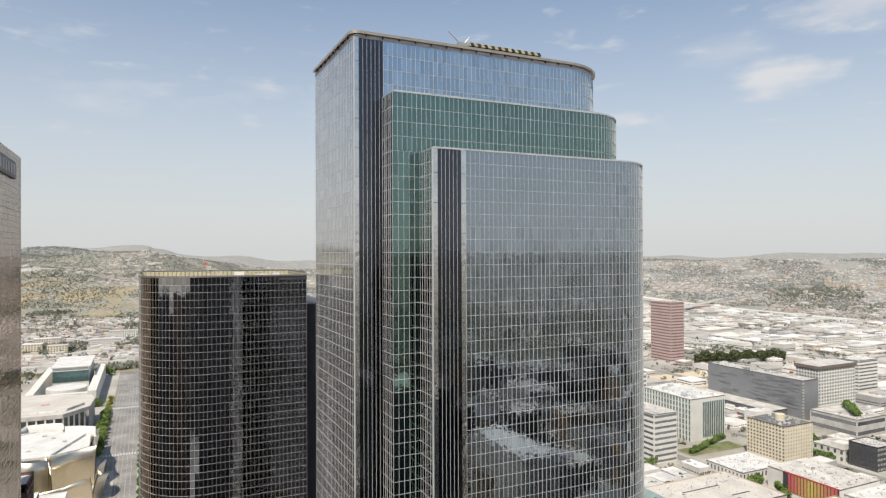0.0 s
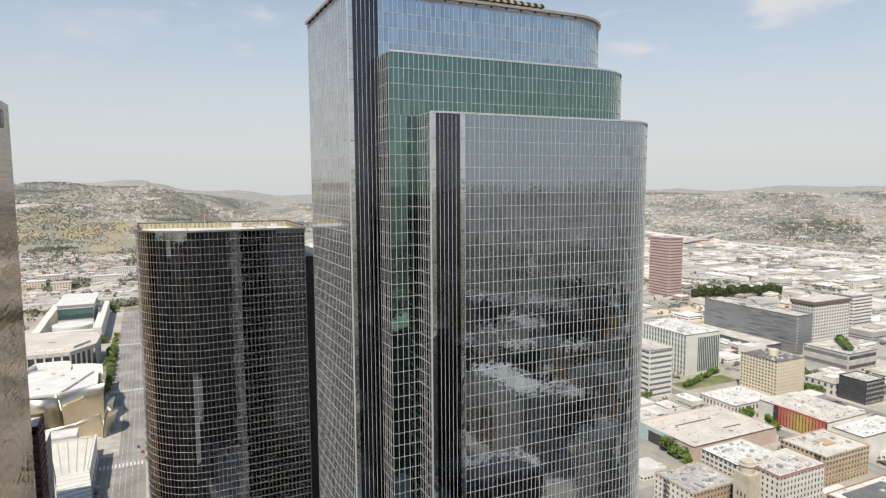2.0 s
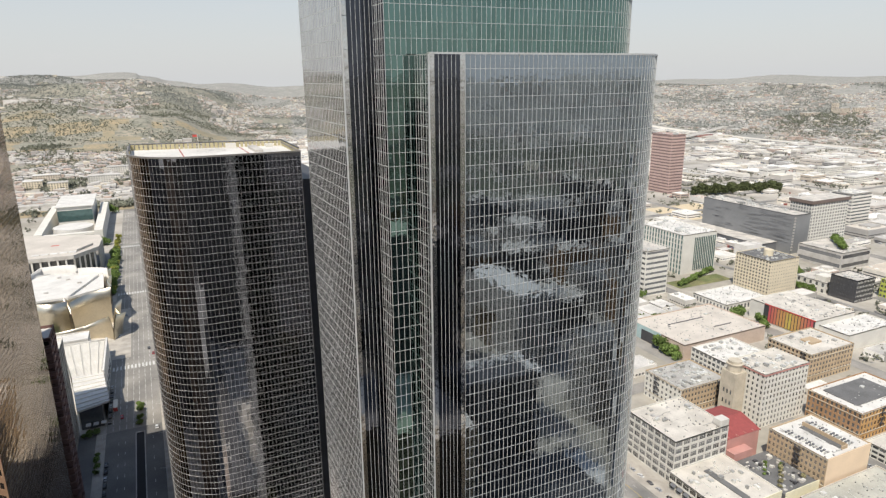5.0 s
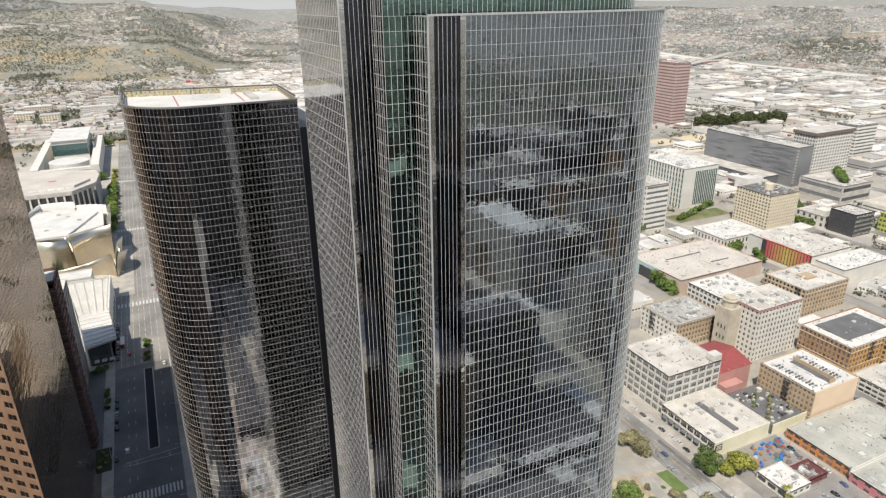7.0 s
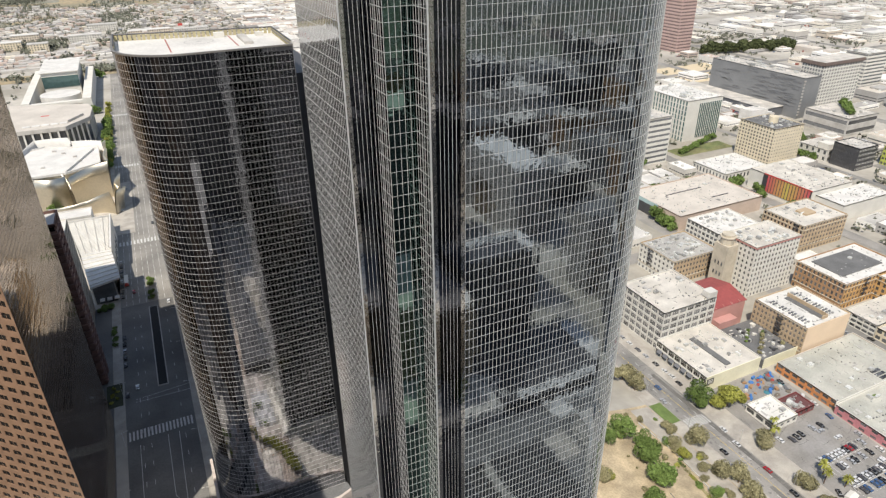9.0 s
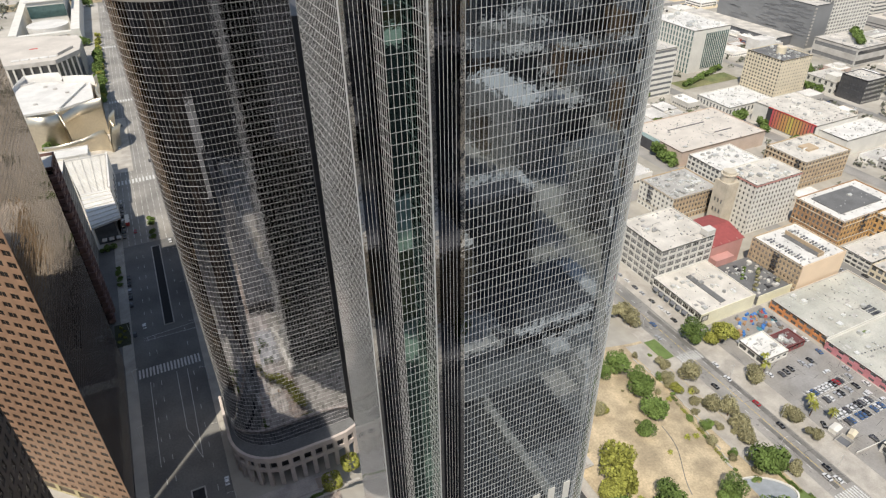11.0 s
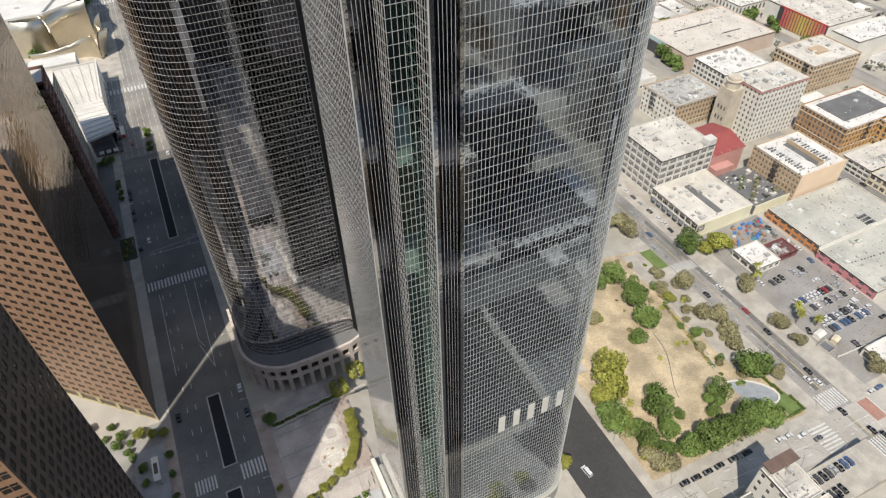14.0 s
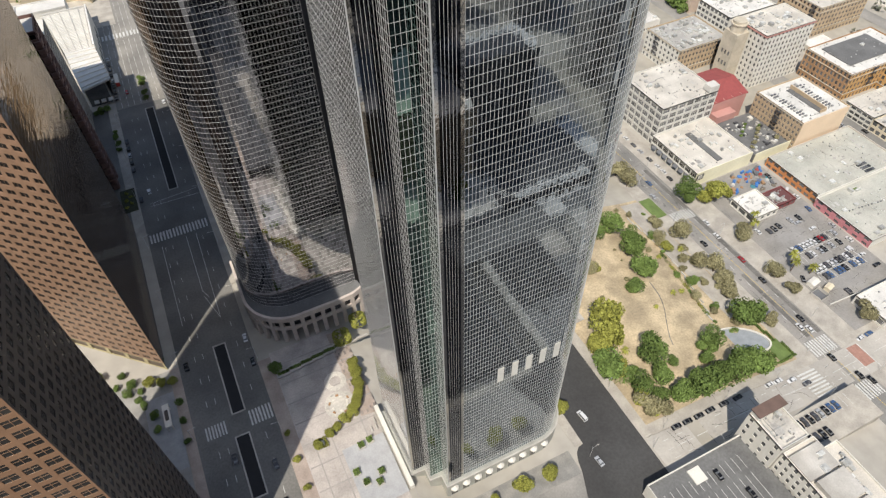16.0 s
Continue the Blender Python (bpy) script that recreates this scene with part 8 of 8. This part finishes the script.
for k, (x0, y0, w, wall) in enumerate(((-215, 1330, 34, CREAM), (-262, 1372, 34, CREAM), (-150, 1400, 60, WHITE_WALL), (-42, 1470, 84, BEIGE), (50, 1450, 70, WHITE_WALL), (-255, 1460, 50, BEIGE), (-120, 1540, 60, WHITE_WALL))):
    long_block("apartment_block", "long pale apartment block with rows of windows", x0, y0, w, 22, 19, wall, ROOF_WHITE if k % 2 else TOWN_ROOF[2], max(6, int(w / 4.5)), 5)


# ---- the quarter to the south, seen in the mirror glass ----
def rear_block(x0, x1, y0, y1, h, wall, roof, cols, rows, label):
    t = thing("office_block", label, "building")
    z0 = min(ground_z(x0, y0), ground_z(x1, y1)) - 0.5
    window_wall(t, (x1, y1), (x0, y1), z0, h, max(3, int((x1 - x0) / cols)), rows, 0.6, 0.6, wall, WINDOW_DARK, singles=0)
    window_wall(t, (x0, y1), (x0, y0), z0, h, max(3, int((y1 - y0) / cols)), rows, 0.66, 0.6, wall, WINDOW_DARK, singles=0)
    part("body", Mesh().box(x0 + 0.6, x1, y0, y1 - 0.6, z0, h - 0.1), wall, t)
    part("roof", Mesh().box(x0 + 0.3, x1 - 0.3, y0 + 0.3, y1 - 0.3, h - 0.4, h), roof, t)
    return t


def plain_block(x0, x1, y0, y1, h, wall, roof, cols, rows, label):
    """A simpler office block for the far town behind, its windows set on two walls."""
    t = thing("office_block", label, "building")
    z0 = min(ground_z(x0, y0), ground_z(x1, y1)) - 0.5
    part("body", Mesh().box(x0, x1, y0, y1, z0, h - 0.1), wall, t)
    part("roof", Mesh().box(x0 + 0.3, x1 - 0.3, y0 + 0.3, y1 - 0.3, h - 0.1, h + 0.3), roof, t)
    g, fh = Mesh(), (h - z0) / rows
    nx, ny = max(3, int((x1 - x0) / cols)), max(3, int((y1 - y0) / cols))
    for j in range(rows):
        a, b = z0 + fh * (j + 0.2), z0 + fh * (j + 0.8)
        for k in range(nx):
            w = (x1 - x0) / nx
            g.quad((x0 + w * (k + 0.8), y1 + 0.05, a), (x0 + w * (k + 0.2), y1 + 0.05, a), (x0 + w * (k + 0.2), y1 + 0.05, b), (x0 + w * (k + 0.8), y1 + 0.05, b))
        for k in range(ny):
            w = (y1 - y0) / ny
            g.quad((x0 - 0.05, y0 + w * (k + 0.83), a), (x0 - 0.05, y0 + w * (k + 0.17), a), (x0 - 0.05, y0 + w * (k + 0.17), b), (x0 - 0.05, y0 + w * (k + 0.83), b))
    part("glazing", g, WINDOW_DARK, t, kind="stuff")


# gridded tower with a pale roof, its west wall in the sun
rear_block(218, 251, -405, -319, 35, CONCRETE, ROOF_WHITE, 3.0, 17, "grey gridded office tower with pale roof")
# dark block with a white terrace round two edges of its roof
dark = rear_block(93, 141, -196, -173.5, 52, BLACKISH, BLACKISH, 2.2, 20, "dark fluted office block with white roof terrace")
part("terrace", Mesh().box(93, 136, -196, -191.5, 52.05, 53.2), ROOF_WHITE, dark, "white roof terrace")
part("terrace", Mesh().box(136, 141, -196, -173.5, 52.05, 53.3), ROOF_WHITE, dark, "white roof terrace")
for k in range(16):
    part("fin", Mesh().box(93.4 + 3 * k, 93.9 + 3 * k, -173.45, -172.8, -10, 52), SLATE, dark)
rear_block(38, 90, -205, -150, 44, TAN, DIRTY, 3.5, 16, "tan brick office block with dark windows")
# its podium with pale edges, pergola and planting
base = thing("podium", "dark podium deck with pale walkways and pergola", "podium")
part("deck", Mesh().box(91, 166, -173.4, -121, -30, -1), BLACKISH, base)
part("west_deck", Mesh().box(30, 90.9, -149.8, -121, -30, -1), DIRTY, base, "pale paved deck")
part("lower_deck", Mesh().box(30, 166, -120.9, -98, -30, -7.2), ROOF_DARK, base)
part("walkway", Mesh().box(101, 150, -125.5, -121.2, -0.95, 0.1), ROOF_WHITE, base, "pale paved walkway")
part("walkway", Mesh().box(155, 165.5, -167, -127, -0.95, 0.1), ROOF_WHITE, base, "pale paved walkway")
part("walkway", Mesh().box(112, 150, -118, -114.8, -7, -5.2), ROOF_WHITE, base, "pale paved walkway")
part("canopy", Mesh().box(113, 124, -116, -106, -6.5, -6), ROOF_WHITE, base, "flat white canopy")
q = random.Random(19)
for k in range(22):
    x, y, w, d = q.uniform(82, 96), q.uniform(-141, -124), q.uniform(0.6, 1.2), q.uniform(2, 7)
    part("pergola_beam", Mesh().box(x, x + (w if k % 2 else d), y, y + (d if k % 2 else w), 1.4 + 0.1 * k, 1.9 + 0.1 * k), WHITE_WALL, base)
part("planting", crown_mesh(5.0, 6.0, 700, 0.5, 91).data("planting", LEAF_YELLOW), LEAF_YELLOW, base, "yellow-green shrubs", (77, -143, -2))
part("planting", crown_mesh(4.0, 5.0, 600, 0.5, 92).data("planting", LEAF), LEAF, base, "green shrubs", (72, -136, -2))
# black field added on the deck to darken the tower's reflection
part("tar_field", Mesh().box(66.4, 95, -94.6, -57, -1.99, -1.93), material("black_deck_field", (0.03, 0.03, 0.033), 0.8, var=0.3, scale=0.08, fine=1.0), deck, "black field added on parking deck to darken the reflection")
# pale slab added, sunlight on this part of the deck put into its colour
part("pale_slab", Mesh().box(96, 108, -94.5, -78, -1.96, -1.9), PAVEMENT, deck, "pale slab on parking deck standing for a sunlit patch")
# unseen slender dark tower and a broad one farther south, added to darken reflections
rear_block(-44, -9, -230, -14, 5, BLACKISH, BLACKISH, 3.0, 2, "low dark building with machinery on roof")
# unseen block added to shade the avenue and darken the mirror glass
rear_block(-150, -86, -190, -12, 60, BLACKISH, ROOF_DARK, 3.0, 15, "unseen dark block added to shade the avenue and darken reflections")
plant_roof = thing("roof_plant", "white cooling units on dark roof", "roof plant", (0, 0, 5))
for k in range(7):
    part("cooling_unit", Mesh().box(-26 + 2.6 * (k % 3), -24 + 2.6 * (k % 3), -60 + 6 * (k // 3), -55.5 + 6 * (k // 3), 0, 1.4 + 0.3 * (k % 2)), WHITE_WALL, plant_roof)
# unseen tan block added so the bronze glass reflects no pale ground
block("courthouse", "unseen broad tan courthouse block added to fill the bronze glass reflection", -43, 44, 215, 330, 36, TAN, ROOF_GREY, (22, 8, 0.5, 0.6), (18, 8, 0.5, 0.6), clutter=16, big=2, win=WINDOW_DARK)
rear_block(98, 144, -330, -284, 104, SLATE, ROOF_GREY, 3.0, 28, "unseen tall dark tower added to darken reflections")
rear_block(-125, 40, -312, -236, 184, BLACKISH, ROOF_DARK, 3.0, 48, "unseen broad dark tower added to darken reflections")
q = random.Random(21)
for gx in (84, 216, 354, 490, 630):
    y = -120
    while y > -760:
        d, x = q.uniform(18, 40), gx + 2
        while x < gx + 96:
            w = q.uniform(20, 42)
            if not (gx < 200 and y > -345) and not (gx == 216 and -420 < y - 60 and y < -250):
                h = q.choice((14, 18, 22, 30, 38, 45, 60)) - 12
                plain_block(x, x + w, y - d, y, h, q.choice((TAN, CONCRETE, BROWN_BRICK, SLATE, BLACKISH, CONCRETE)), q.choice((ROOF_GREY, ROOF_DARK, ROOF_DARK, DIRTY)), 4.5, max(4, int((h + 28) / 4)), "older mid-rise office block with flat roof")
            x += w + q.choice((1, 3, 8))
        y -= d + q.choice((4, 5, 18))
# unseen dark towers added to close pale gaps in the mirror glass
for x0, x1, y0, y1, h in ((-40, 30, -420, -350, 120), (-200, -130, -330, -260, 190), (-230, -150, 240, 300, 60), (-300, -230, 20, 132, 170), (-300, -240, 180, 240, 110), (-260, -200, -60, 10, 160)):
    rear_block(x0, x1, y0, y1, h, BLACKISH, ROOF_DARK, 4.0, int(h / 4), "unseen tall dark tower added to darken reflections")
# unseen tower added behind the granite tower so its shadow crosses the avenue
rear_block(-172, -120, 190, 260, 130, CONCRETE, ROOF_GREY, 4.0, 33, "unseen concrete tower added to cast shade on the avenue")
# unseen block with a black roof, added to darken the tower's reflection
REFLECTION_BLACK = material("reflection_black_roof", (0.03, 0.03, 0.033), 0.8, var=0.3, scale=0.08, fine=1.0)
rear_block(2, 54, -112, -38, -3, SLATE, REFLECTION_BLACK, 4.0, 7, "unseen black-roofed block added to darken the reflection")


def rear_town():
    """Unseen houses and crowded trees added far behind, towards the hills, to darken reflections."""
    q = random.Random(44)
    houses, trees = Mesh(), Mesh()
    for k in range(15000):
        r = 700 + 4300 * q.random() ** 0.7
        a = radians(q.uniform(-16, 62))
        x, y = -40 + r * math.sin(a), 90 - r * math.cos(a)
        if y > -170 or (y > -790 and 60 < x < 760):
            continue
        z = ground_z(x, y)
        if k % 6 < 1:
            s = 2.5 if q.random() < 0.1 else 1.0
            w, d, h = q.uniform(9, 24) * s, q.uniform(9, 22) * s, q.uniform(4, 11) * s
            houses.box(x, x + w, y, y + d, z - 4, z + h)
        else:
            clump(trees, q, x, y, z, q.uniform(5, 11), 2)
    for _ in range(900):              # low blocks and yards to the east
        x, y = q.uniform(340, 2000), q.uniform(-900, -64)
        if y < -110 and x < 770:
            continue
        w, d, h = q.uniform(14, 44), q.uniform(12, 36), q.choice((5, 6, 7, 9, 12, 16))
        z = ground_z(x, y)
        houses.box(x, x + w, y - d, y, z - 4, z + h)
        if q.random() < 0.5:
            clump(trees, q, x - 5, y, z, q.uniform(3, 5), 3)
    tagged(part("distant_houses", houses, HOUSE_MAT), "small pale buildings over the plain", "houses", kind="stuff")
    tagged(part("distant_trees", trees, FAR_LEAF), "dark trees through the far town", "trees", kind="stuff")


rear_town()
